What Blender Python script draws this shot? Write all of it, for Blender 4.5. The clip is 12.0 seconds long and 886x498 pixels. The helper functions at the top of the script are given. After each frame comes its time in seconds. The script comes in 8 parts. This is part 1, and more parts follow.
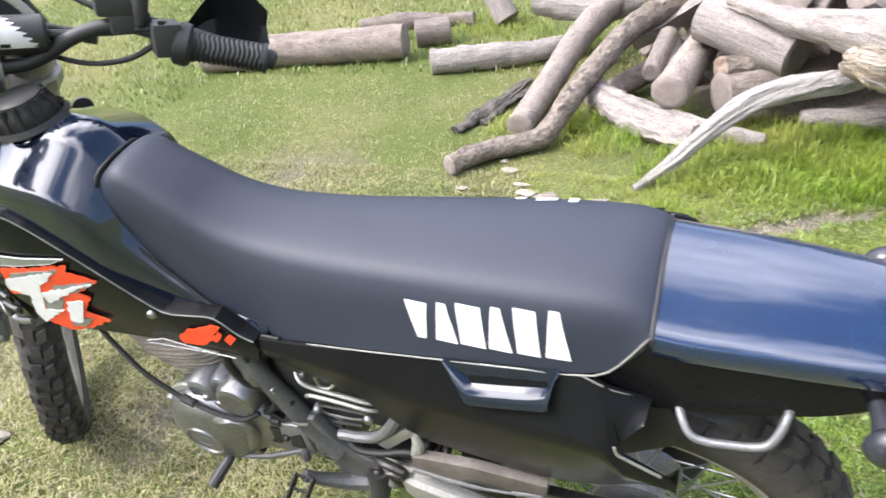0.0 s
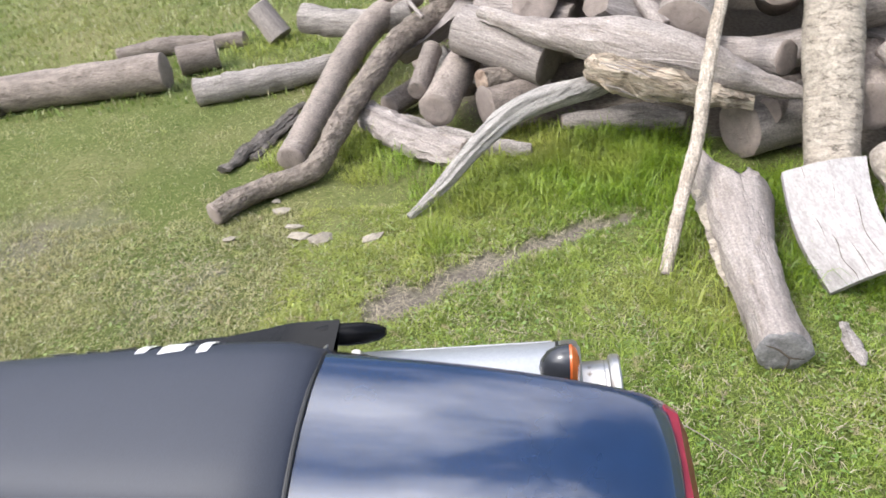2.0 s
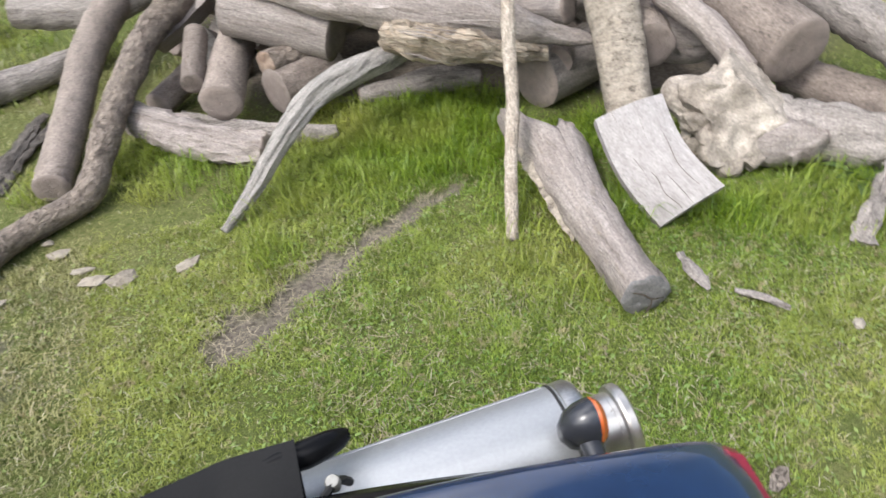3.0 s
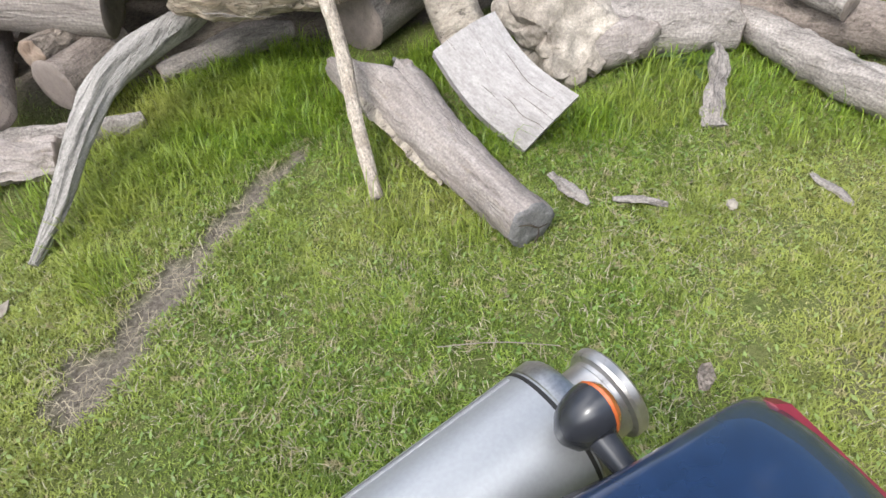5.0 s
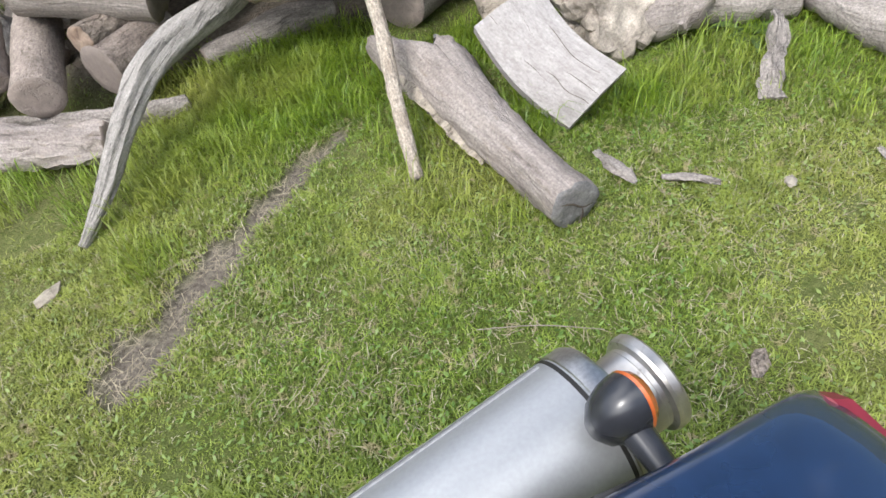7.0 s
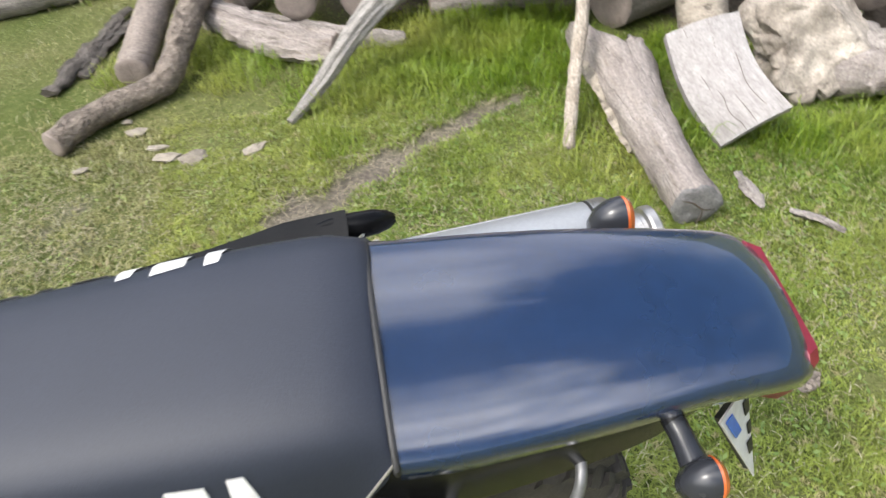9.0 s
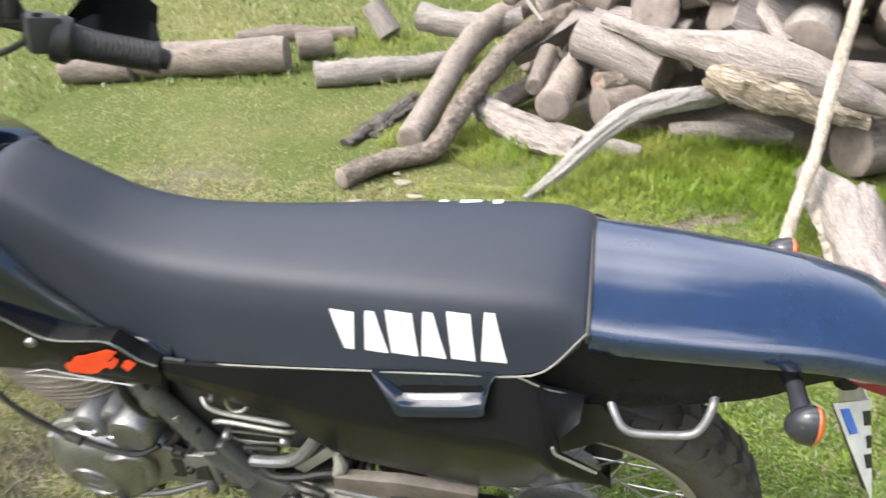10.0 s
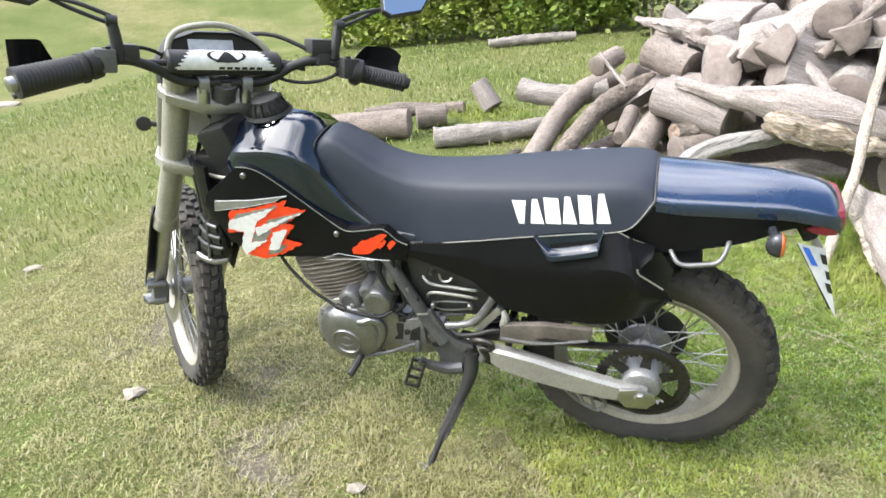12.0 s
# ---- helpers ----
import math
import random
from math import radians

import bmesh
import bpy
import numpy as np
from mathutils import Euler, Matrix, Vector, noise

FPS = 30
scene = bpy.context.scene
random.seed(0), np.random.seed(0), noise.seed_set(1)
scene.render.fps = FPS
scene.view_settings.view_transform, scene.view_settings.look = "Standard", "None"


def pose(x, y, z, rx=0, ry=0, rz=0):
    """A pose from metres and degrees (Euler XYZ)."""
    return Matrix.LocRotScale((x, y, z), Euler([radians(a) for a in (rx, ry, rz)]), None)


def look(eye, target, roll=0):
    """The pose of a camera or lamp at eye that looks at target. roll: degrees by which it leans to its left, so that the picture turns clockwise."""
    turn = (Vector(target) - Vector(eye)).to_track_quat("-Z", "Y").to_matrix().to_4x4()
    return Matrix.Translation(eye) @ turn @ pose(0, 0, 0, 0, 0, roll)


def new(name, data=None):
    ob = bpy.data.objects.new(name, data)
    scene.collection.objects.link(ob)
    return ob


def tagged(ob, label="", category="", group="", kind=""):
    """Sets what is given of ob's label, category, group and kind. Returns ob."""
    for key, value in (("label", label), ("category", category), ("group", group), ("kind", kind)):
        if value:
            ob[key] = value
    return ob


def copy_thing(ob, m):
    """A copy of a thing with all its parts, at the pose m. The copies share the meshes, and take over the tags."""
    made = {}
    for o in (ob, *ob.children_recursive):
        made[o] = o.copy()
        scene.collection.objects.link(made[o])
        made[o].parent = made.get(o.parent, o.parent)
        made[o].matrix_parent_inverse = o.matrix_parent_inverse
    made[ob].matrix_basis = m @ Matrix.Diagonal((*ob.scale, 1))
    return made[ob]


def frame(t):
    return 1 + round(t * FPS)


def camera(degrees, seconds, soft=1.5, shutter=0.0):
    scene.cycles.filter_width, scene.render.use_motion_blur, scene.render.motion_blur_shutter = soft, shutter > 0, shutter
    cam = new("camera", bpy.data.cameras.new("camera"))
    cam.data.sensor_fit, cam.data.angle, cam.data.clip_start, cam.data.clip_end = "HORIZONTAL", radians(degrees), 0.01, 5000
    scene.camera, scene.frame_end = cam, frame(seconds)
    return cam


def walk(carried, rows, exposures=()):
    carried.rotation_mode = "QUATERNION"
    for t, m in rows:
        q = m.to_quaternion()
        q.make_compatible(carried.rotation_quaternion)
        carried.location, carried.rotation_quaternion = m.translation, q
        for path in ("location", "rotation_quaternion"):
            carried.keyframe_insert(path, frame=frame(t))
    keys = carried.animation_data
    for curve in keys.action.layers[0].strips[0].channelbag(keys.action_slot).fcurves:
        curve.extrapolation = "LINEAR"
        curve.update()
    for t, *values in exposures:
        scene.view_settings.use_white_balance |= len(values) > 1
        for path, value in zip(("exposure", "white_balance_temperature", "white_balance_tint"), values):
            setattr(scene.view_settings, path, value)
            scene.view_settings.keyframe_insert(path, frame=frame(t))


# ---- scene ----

cam = camera(67.4, 12.0, shutter=0.3)
PATH = [
    (0, (0.686, -0.819, 1.281), (-0.028, 0.908, 0.11), -7.7),
    (0.5, (0.802, -0.848, 1.284), (0.213, 0.945, 0.144), -9.1),
    (1, (0.886, -0.803, 1.292), (0.444, 1.021, 0.136), -9.6),
    (1.5, (0.915, -0.682, 1.281), (0.63, 1.184, 0.142), -5.7),
    (2, (0.882, -0.555, 1.299), (0.676, 1.263, 0.069), -7.6),
    (2.5, (0.844, -0.435, 1.281), (1.036, 1.355, 0.008), -6.5),
    (3, (0.72, -0.339, 1.303), (1.193, 1.299, -0.094), -6.1),
    (3.5, (0.614, -0.282, 1.290), (1.409, 1.024, 0.001), -8.3),
    (3.7, (0.600, -0.273, 1.278), (1.513, 0.956, -0.009), -7.1),
    (5.3, (0.757, -0.166, 1.176), (1.485, 1.025, -0.257), -9.0),
    (5.5, (0.769, -0.175, 1.16), (1.551, 1.139, -0.429), -9.5),
    (6, (0.775, -0.168, 1.161), (1.509, 1.186, -0.416), -11.3),
    (6.5, (0.776, -0.177, 1.169), (1.455, 1.225, -0.392), -13.4),
    (6.7, (0.762, -0.165, 1.175), (1.393, 1.098, -0.242), -13.1),
    (8.3, (0.740, -0.255, 1.179), (1.190, 0.984, -0.326), -7.6),
    (8.5, (0.727, -0.313, 1.182), (1.122, 1.11, -0.456), -8.4),
    (9, (0.682, -0.479, 1.215), (0.942, 1.114, -0.287), -5.6),
    (9.5, (0.648, -0.638, 1.239), (0.639, 1.131, -0.077), -3.9),
    (10, (0.626, -0.818, 1.258), (0.286, 1.027, 0.103), -3.3),
    (10.5, (0.574, -0.998, 1.292), (-0.037, 0.873, 0.298), -4.7),
    (11, (0.516, -1.24, 1.304), (-0.146, 0.661, 0.402), -6.6),
    (11.5, (0.565, -1.431, 1.318), (-0.034, 0.497, 0.432), -5.5),
    (12, (0.637, -1.585, 1.295), (0.023, 0.338, 0.408), -6.1),
]
EXPOSURES = [(0, 1.12, 6380, 15), (0.5, 1.08, 6400, 15), (1, 1.07, 6430, 16), (1.5, 0.87, 6450, 15), (2, 0.63, 6500, 12), (2.5, 0.46, 6550, 12), (3.0, 0.34, 6550, 11), (3.5, 0.34, 6500, 10), (5.5, 0.34, 6500, 10), (6.5, 0.34, 6500, 10), (8.5, 0.29, 6500, 10), (9, 0.46, 6720, 10), (9.5, 0.76, 6780, 10), (10, 0.93, 6800, 11), (10.5, 1.08, 6500, 12), (11, 1.04, 6500, 11), (12, 1.03, 6500, 10)]
walk(cam, [(t, look(eye, target, roll)) for t, eye, target, roll in PATH], EXPOSURES)

# ---- light ----
world = bpy.data.worlds.new("sky")
scene.world = world
world.use_nodes = True
wn, wl = world.node_tree.nodes, world.node_tree.links
wn.clear()
SUN_EL, SUN_AZ = 52.0, 205.0
sky = wn.new("ShaderNodeTexSky")
sky.sky_type = "NISHITA"
sky.sun_disc = False
sky.sun_elevation = radians(SUN_EL)
sky.sun_rotation = radians(90 - SUN_AZ)
tc = wn.new("ShaderNodeTexCoord")
cn = wn.new("ShaderNodeTexNoise")
cn.inputs["Scale"].default_value = 1.35
cn.inputs["Detail"].default_value = 4.0
cn.inputs["Roughness"].default_value = 0.55
cr = wn.new("ShaderNodeValToRGB")
cr.color_ramp.elements[0].position = 0.46
cr.color_ramp.elements[1].position = 0.65
cm = wn.new("ShaderNodeMixRGB")
glow = wn.new("ShaderNodeVectorMath")
glow.operation = "DOT_PRODUCT"
glow.inputs[1].default_value = (math.cos(radians(SUN_AZ)) * math.cos(radians(SUN_EL)), math.sin(radians(SUN_AZ)) * math.cos(radians(SUN_EL)), math.sin(radians(SUN_EL)))
near_sun = wn.new("ShaderNodeMapRange")
near_sun.inputs["From Min"].default_value = 0.05
near_sun.inputs["From Max"].default_value = 0.9
cloud = wn.new("ShaderNodeMixRGB")
cloud.inputs["Color1"].default_value = (6.6, 7.0, 8.4, 1)
cloud.inputs["Color2"].default_value = (34.0, 34.0, 34.5, 1)
wl.new(tc.outputs["Generated"], glow.inputs[0])
wl.new(glow.outputs["Value"], near_sun.inputs["Value"])
wl.new(near_sun.outputs["Result"], cloud.inputs["Fac"])
wl.new(cloud.outputs["Color"], cm.inputs["Color2"])
bg = wn.new("ShaderNodeBackground")
bg.inputs["Strength"].default_value = 0.15
wo = wn.new("ShaderNodeOutputWorld")
cmap = wn.new("ShaderNodeMapping")
cmap.inputs["Location"].default_value = (6.9, 10.5, 7.5)
wl.new(tc.outputs["Generated"], cmap.inputs["Vector"])
wl.new(cmap.outputs["Vector"], cn.inputs["Vector"])
wl.new(cn.outputs["Fac"], cr.inputs["Fac"])
wl.new(cr.outputs["Color"], cm.inputs["Fac"])
wl.new(sky.outputs["Color"], cm.inputs["Color1"])
wl.new(cm.outputs["Color"], bg.inputs["Color"])
wl.new(bg.outputs["Background"], wo.inputs["Surface"])

sun = new("sun", bpy.data.lights.new("sun", "SUN"))
sun.data.energy = 2.1
sun.data.angle = radians(9.0)
sun.data.color = (1.0, 0.965, 0.91)
sd = Vector((math.cos(radians(SUN_AZ)) * math.cos(radians(SUN_EL)), math.sin(radians(SUN_AZ)) * math.cos(radians(SUN_EL)), math.sin(radians(SUN_EL))))
sun.matrix_world = look(sd * 30, (0, 0, 0))


# ---- materials ----
def mat(name, c1, c2=None, scale=8.0, rough=(0.5, 0.6), metal=0.0, bump=0.0, bscale=60.0, stretch=(1, 1, 1), coat=0.0, spots=None, vary=0.0, detail=5.0, spec=0.5, cracks=None, speck=0.0, coat_rough=0.04, coat_ior=1.5):
    """Two-tone procedural surface: broad patches, fine grain, relief; spots adds a third colour in small stains."""
    m = bpy.data.materials.new(name)
    m.use_nodes = True
    n, l = m.node_tree.nodes, m.node_tree.links
    b = n["Principled BSDF"]
    co = n.new("ShaderNodeTexCoord")
    mp = n.new("ShaderNodeMapping")
    mp.inputs["Scale"].default_value = stretch
    l.new(co.outputs["Object"], mp.inputs["Vector"])
    vec = mp.outputs["Vector"]
    oi = n.new("ShaderNodeObjectInfo")
    if vary:
        ad = n.new("ShaderNodeVectorMath")
        ad.operation = "ADD"
        sc = n.new("ShaderNodeVectorMath")
        sc.operation = "SCALE"
        sc.inputs[0].default_value = (37.0, 17.0, 23.0)
        l.new(oi.outputs["Random"], sc.inputs["Scale"])
        l.new(vec, ad.inputs[0])
        l.new(sc.outputs[0], ad.inputs[1])
        vec = ad.outputs[0]
    t1 = n.new("ShaderNodeTexNoise")
    t1.inputs["Scale"].default_value = scale
    t1.inputs["Detail"].default_value = detail
    t1.inputs["Roughness"].default_value = 0.62
    l.new(vec, t1.inputs["Vector"])
    t2 = n.new("ShaderNodeTexNoise")
    t2.inputs["Scale"].default_value = bscale
    t2.inputs["Detail"].default_value = 4.0
    l.new(vec, t2.inputs["Vector"])
    mx = n.new("ShaderNodeMapRange")
    mx.inputs["From Min"].default_value = 0.3
    mx.inputs["From Max"].default_value = 0.7
    l.new(t1.outputs["Fac"], mx.inputs["Value"])
    c = n.new("ShaderNodeMixRGB")
    c.inputs["Color1"].default_value = (*c1, 1)
    c.inputs["Color2"].default_value = (*(c2 or c1), 1)
    l.new(mx.outputs["Result"], c.inputs["Fac"])
    g = n.new("ShaderNodeMixRGB")
    g.blend_type = "OVERLAY"
    g.inputs["Fac"].default_value = (0.75 if bump > 0.6 else 0.35) if c2 else 0.12
    l.new(c.outputs["Color"], g.inputs["Color1"])
    l.new(t2.outputs["Fac"], g.inputs["Color2"])
    out = g.outputs["Color"]
    if spots:
        t3 = n.new("ShaderNodeTexNoise")
        t3.inputs["Scale"].default_value = scale * 3.3
        t3.inputs["Detail"].default_value = 3.0
        l.new(vec, t3.inputs["Vector"])
        r3 = n.new("ShaderNodeMapRange")
        r3.inputs["From Min"].default_value = spots[1]
        r3.inputs["From Max"].default_value = spots[1] + 0.2
        l.new(t3.outputs["Fac"], r3.inputs["Value"])
        s3 = n.new("ShaderNodeMixRGB")
        s3.inputs["Color2"].default_value = (*spots[0], 1)
        l.new(r3.outputs["Result"], s3.inputs["Fac"])
        l.new(out, s3.inputs["Color1"])
        out = s3.outputs["Color"]
    if speck:
        # fine weathered grain, the same in all directions
        t4 = n.new("ShaderNodeTexNoise")
        t4.inputs["Scale"].default_value = 130.0
        t4.inputs["Detail"].default_value = 5.0
        t4.inputs["Roughness"].default_value = 0.7
        l.new(co.outputs["Object"], t4.inputs["Vector"])
        r4 = n.new("ShaderNodeMapRange")
        r4.inputs["From Min"].default_value = 0.3
        r4.inputs["From Max"].default_value = 0.7
        l.new(t4.outputs["Fac"], r4.inputs["Value"])
        s4 = n.new("ShaderNodeMixRGB")
        s4.blend_type = "OVERLAY"
        s4.inputs["Fac"].default_value = speck
        l.new(out, s4.inputs["Color1"])
        l.new(r4.outputs["Result"], s4.inputs["Color2"])
        out = s4.outputs["Color"]
    height = t2.outputs["Fac"]
    if cracks:
        # long fissures along the grain
        wob = n.new("ShaderNodeMixRGB")
        wob.blend_type = "ADD"
        wob.inputs["Fac"].default_value = 0.5
        l.new(vec, wob.inputs["Color1"])
        l.new(t1.outputs["Color"], wob.inputs["Color2"])
        vo = n.new("ShaderNodeTexVoronoi")
        vo.feature = "DISTANCE_TO_EDGE"
        vo.inputs["Scale"].default_value = cracks[0]
        l.new(wob.outputs["Color"], vo.inputs["Vector"])
        ve = n.new("ShaderNodeMapRange")
        ve.inputs["From Min"].default_value = 0.0
        ve.inputs["From Max"].default_value = 0.06
        l.new(vo.outputs["Distance"], ve.inputs["Value"])
        dk = n.new("ShaderNodeMixRGB")
        dk.inputs["Color1"].default_value = (*(q * cracks[1] for q in c1), 1)
        l.new(ve.outputs["Result"], dk.inputs["Fac"])
        l.new(out, dk.inputs["Color2"])
        soft = n.new("ShaderNodeMixRGB")
        keep = n.new("ShaderNodeMapRange")
        keep.inputs["From Min"].default_value = cracks[2]
        keep.inputs["From Max"].default_value = cracks[2] + 0.12
        l.new(t1.outputs["Fac"], keep.inputs["Value"])
        l.new(keep.outputs["Result"], soft.inputs["Fac"])
        l.new(dk.outputs["Color"], soft.inputs["Color1"])
        l.new(out, soft.inputs["Color2"])
        out = soft.outputs["Color"]
        hs = n.new("ShaderNodeMath")
        hs.operation = "ADD"
        l.new(ve.outputs["Result"], hs.inputs[0])
        l.new(t2.outputs["Fac"], hs.inputs[1])
        height = hs.outputs[0]
    if vary:
        hv = n.new("ShaderNodeHueSaturation")
        vr = n.new("ShaderNodeMapRange")
        vr.inputs["To Min"].default_value = 1 - vary
        vr.inputs["To Max"].default_value = 1 + vary
        l.new(oi.outputs["Random"], vr.inputs["Value"])
        l.new(vr.outputs["Result"], hv.inputs["Value"])
        l.new(out, hv.inputs["Color"])
        out = hv.outputs["Color"]
    l.new(out, b.inputs["Base Color"])
    rr = n.new("ShaderNodeMapRange")
    rr.inputs["To Min"].default_value = rough[0]
    rr.inputs["To Max"].default_value = rough[1]
    l.new(t1.outputs["Fac"], rr.inputs["Value"])
    l.new(rr.outputs["Result"], b.inputs["Roughness"])
    b.inputs["Metallic"].default_value = metal
    b.inputs["Specular IOR Level"].default_value = spec
    b.inputs["Coat Weight"].default_value = coat
    b.inputs["Coat Roughness"].default_value = coat_rough
    b.inputs["Coat IOR"].default_value = coat_ior
    if bump:
        bp = n.new("ShaderNodeBump")
        bp.inputs["Strength"].default_value = bump
        bp.inputs["Distance"].default_value = 0.01
        l.new(height, bp.inputs["Height"])
        l.new(bp.outputs["Normal"], b.inputs["Normal"])
    return m


VINYL = mat("seat_vinyl", (0.0175, 0.0215, 0.033), (0.0225, 0.027, 0.041), 6, (0.48, 0.58), bump=0.08, bscale=700, spec=0.36)
PAINT = mat("blue_black_paint", (0.0042, 0.0082, 0.0195), (0.0050, 0.0094, 0.0220), 4, (0.12, 0.18), coat=1.0, spec=0.3, bump=0.0, spots=((0.02, 0.024, 0.035), 0.8), coat_ior=1.55)
TAILPAINT = mat("dark_blue_tail_plastic", (0.0058, 0.0175, 0.050), (0.0066, 0.0195, 0.056), 4, (0.24, 0.30), coat=1.0, spec=0.4, coat_rough=0.045, coat_ior=1.65)
BLACK = mat("black_gloss_plastic", (0.0068, 0.0070, 0.0076), (0.0090, 0.0092, 0.0102), 9, (0.16, 0.26), bump=0.02, bscale=300, spec=0.10)
MATT = mat("black_matt_plastic", (0.016, 0.016, 0.017), (0.026, 0.026, 0.027), 20, (0.45, 0.62), bump=0.12, bscale=420)
RUBBER = mat("tyre_rubber", (0.020, 0.020, 0.020), (0.058, 0.051, 0.043), 7, (0.7, 0.9), bump=0.25, bscale=180)
GRIP = mat("grip_rubber", (0.014, 0.014, 0.015), (0.022, 0.022, 0.023), 30, (0.5, 0.65), bump=0.15, bscale=350)
ALU = mat("dull_silver_aluminium", (0.35, 0.363, 0.38), None, 7, (0.38, 0.50), metal=0.55, bump=0.01, bscale=260, spots=((0.24, 0.24, 0.24), 0.68))
SWING = mat("grey_swingarm_paint", (0.3, 0.2925, 0.27), (0.36, 0.3525, 0.33), 14, (0.32, 0.45), metal=0.5, bump=0.04, bscale=200, spots=((0.15, 0.1275, 0.0975), 0.68))
FORK = mat("warm_grey_fork_paint", (0.272, 0.264, 0.224), (0.32, 0.312, 0.272), 10, (0.3, 0.4), metal=0.2, bump=0.03, bscale=200)
ENGINE = mat("engine_grey_metal", (0.19, 0.19, 0.195), (0.27, 0.27, 0.275), 10, (0.28, 0.40), metal=0.85, bump=0.05, bscale=200, spots=((0.10, 0.088, 0.075), 0.66))
DARKMETAL = mat("dark_frame_paint", (0.07, 0.072, 0.075), (0.11, 0.11, 0.11), 16, (0.4, 0.55), metal=0.3, bump=0.06, bscale=160, spots=((0.14, 0.11, 0.08), 0.66))
CHROME = mat("chrome", (0.52, 0.51, 0.50), (0.42, 0.40, 0.38), 26, (0.30, 0.42), metal=0.9, spots=((0.09, 0.06, 0.04), 0.60))
STEEL = mat("steel", (0.38, 0.38, 0.38), (0.48, 0.48, 0.48), 40, (0.3, 0.45), metal=1.0, bump=0.04, bscale=300)
CHAINM = mat("oily_chain", (0.035, 0.034, 0.033), (0.075, 0.07, 0.065), 60, (0.35, 0.5), metal=0.8, bump=0.1, bscale=400)
REDP = mat("red_lens", (0.15, 0.012, 0.022), (0.19, 0.016, 0.028), 20, (0.35, 0.45), coat=0.1)
ORANGE = mat("orange_lens", (0.40, 0.085, 0.022), (0.46, 0.11, 0.03), 30, (0.2, 0.3), coat=0.3)
DECALRED = mat("orange_red_decal", (0.72, 0.05, 0.012), (0.78, 0.065, 0.018), 30, (0.3, 0.4))
DECALWHITE = mat("white_decal", (0.6084, 0.6084, 0.6084), (0.6552, 0.6552, 0.6552), 30, (0.35, 0.45))
DECALGREY = mat("grey_decal", (0.16, 0.168, 0.152), (0.208, 0.216, 0.192), 30, (0.35, 0.45))
BLUESTRIP = mat("blue_plate_strip", (0.02, 0.12, 0.55), (0.025, 0.14, 0.6), 30, (0.3, 0.4))
INK = mat("black_ink", (0.015, 0.015, 0.015), (0.021, 0.021, 0.021), 30, (0.45, 0.55), spec=0.25)
MIRROR = mat("mirror_glass", (0.9, 0.9, 0.9), None, 5, (0.01, 0.02), metal=1.0)
HUBGREY = mat("pale_hub_metal", (0.24, 0.24, 0.248), (0.304, 0.304, 0.312), 25, (0.35, 0.5), metal=0.6, bump=0.03, bscale=200, spots=((0.176, 0.152, 0.12), 0.66))
RIMM = mat("dusty_white_rim", (0.216, 0.196, 0.16), (0.336, 0.312, 0.272), 16, (0.4, 0.55), metal=0.2, bump=0.04, bscale=200, spots=((0.24, 0.192, 0.136), 0.64))

BARK = mat("grey_bark", (0.141, 0.113, 0.096), (0.250, 0.209, 0.180), 7, (0.8, 0.95), bump=0.6, bscale=30, stretch=(3.2, 3.2, 1.3), vary=0.16, cracks=(9, 0.55, 0.34), spots=((0.085, 0.068, 0.053), 0.58), speck=0.4)
BARKPALE = mat("pale_grey_bark", (0.166, 0.136, 0.116), (0.274, 0.230, 0.200), 7, (0.8, 0.95), bump=0.55, bscale=34, stretch=(3, 3, 1.6), vary=0.12, cracks=(11, 0.55, 0.32), spots=((0.10, 0.08, 0.062), 0.59), speck=0.4)
BARKDARK = mat("brown_peeling_bark", (0.115, 0.090, 0.074), (0.248, 0.207, 0.170), 8, (0.8, 0.95), bump=0.9, bscale=22, stretch=(3, 3, 1.6), vary=0.12, cracks=(8, 0.6, 0.36), spots=((0.33, 0.28, 0.225), 0.60), speck=0.35)
WEATHERED = mat("silvery_weathered_wood", (0.162, 0.143, 0.128), (0.293, 0.264, 0.244), 5, (0.75, 0.9), bump=0.6, bscale=30, stretch=(6, 6, 0.8), vary=0.1, spots=((0.13, 0.102, 0.078), 0.62), speck=0.5, cracks=(2.6, 0.5, 0.34))
BARE = mat("pale_debarked_wood", (0.172, 0.144, 0.130), (0.303, 0.269, 0.249), 4, (0.7, 0.85), bump=0.5, bscale=24, stretch=(6, 6, 0.8), vary=0.14, spots=((0.195, 0.160, 0.125), 0.60), speck=0.4, cracks=(2.2, 0.5, 0.32))
DRIFT = mat("driftwood_grey", (0.185, 0.172, 0.158), (0.34, 0.318, 0.295), 6, (0.8, 0.95), bump=0.6, bscale=30, stretch=(8, 8, 0.7), cracks=(2.4, 0.5, 0.38), speck=0.3)
POLEM = mat("patchy_pole_bark", (0.209, 0.166, 0.126), (0.429, 0.381, 0.327), 7, (0.8, 0.95), bump=0.9, bscale=40, stretch=(4, 4, 1.2), spots=((0.40, 0.36, 0.30), 0.58), speck=0.45)
CUTGREY = mat("grey_end_grain", (0.112, 0.108, 0.109), (0.215, 0.208, 0.209), 12, (0.8, 0.95), bump=0.6, bscale=45, speck=0.4)
CUT = mat("sawn_end_grain", (0.155, 0.126, 0.109), (0.230, 0.191, 0.170), 6, (0.8, 0.95), bump=0.35, bscale=26, vary=0.22, spots=((0.12, 0.095, 0.075), 0.62), speck=0.12, cracks=(7, 0.45, 0.30))
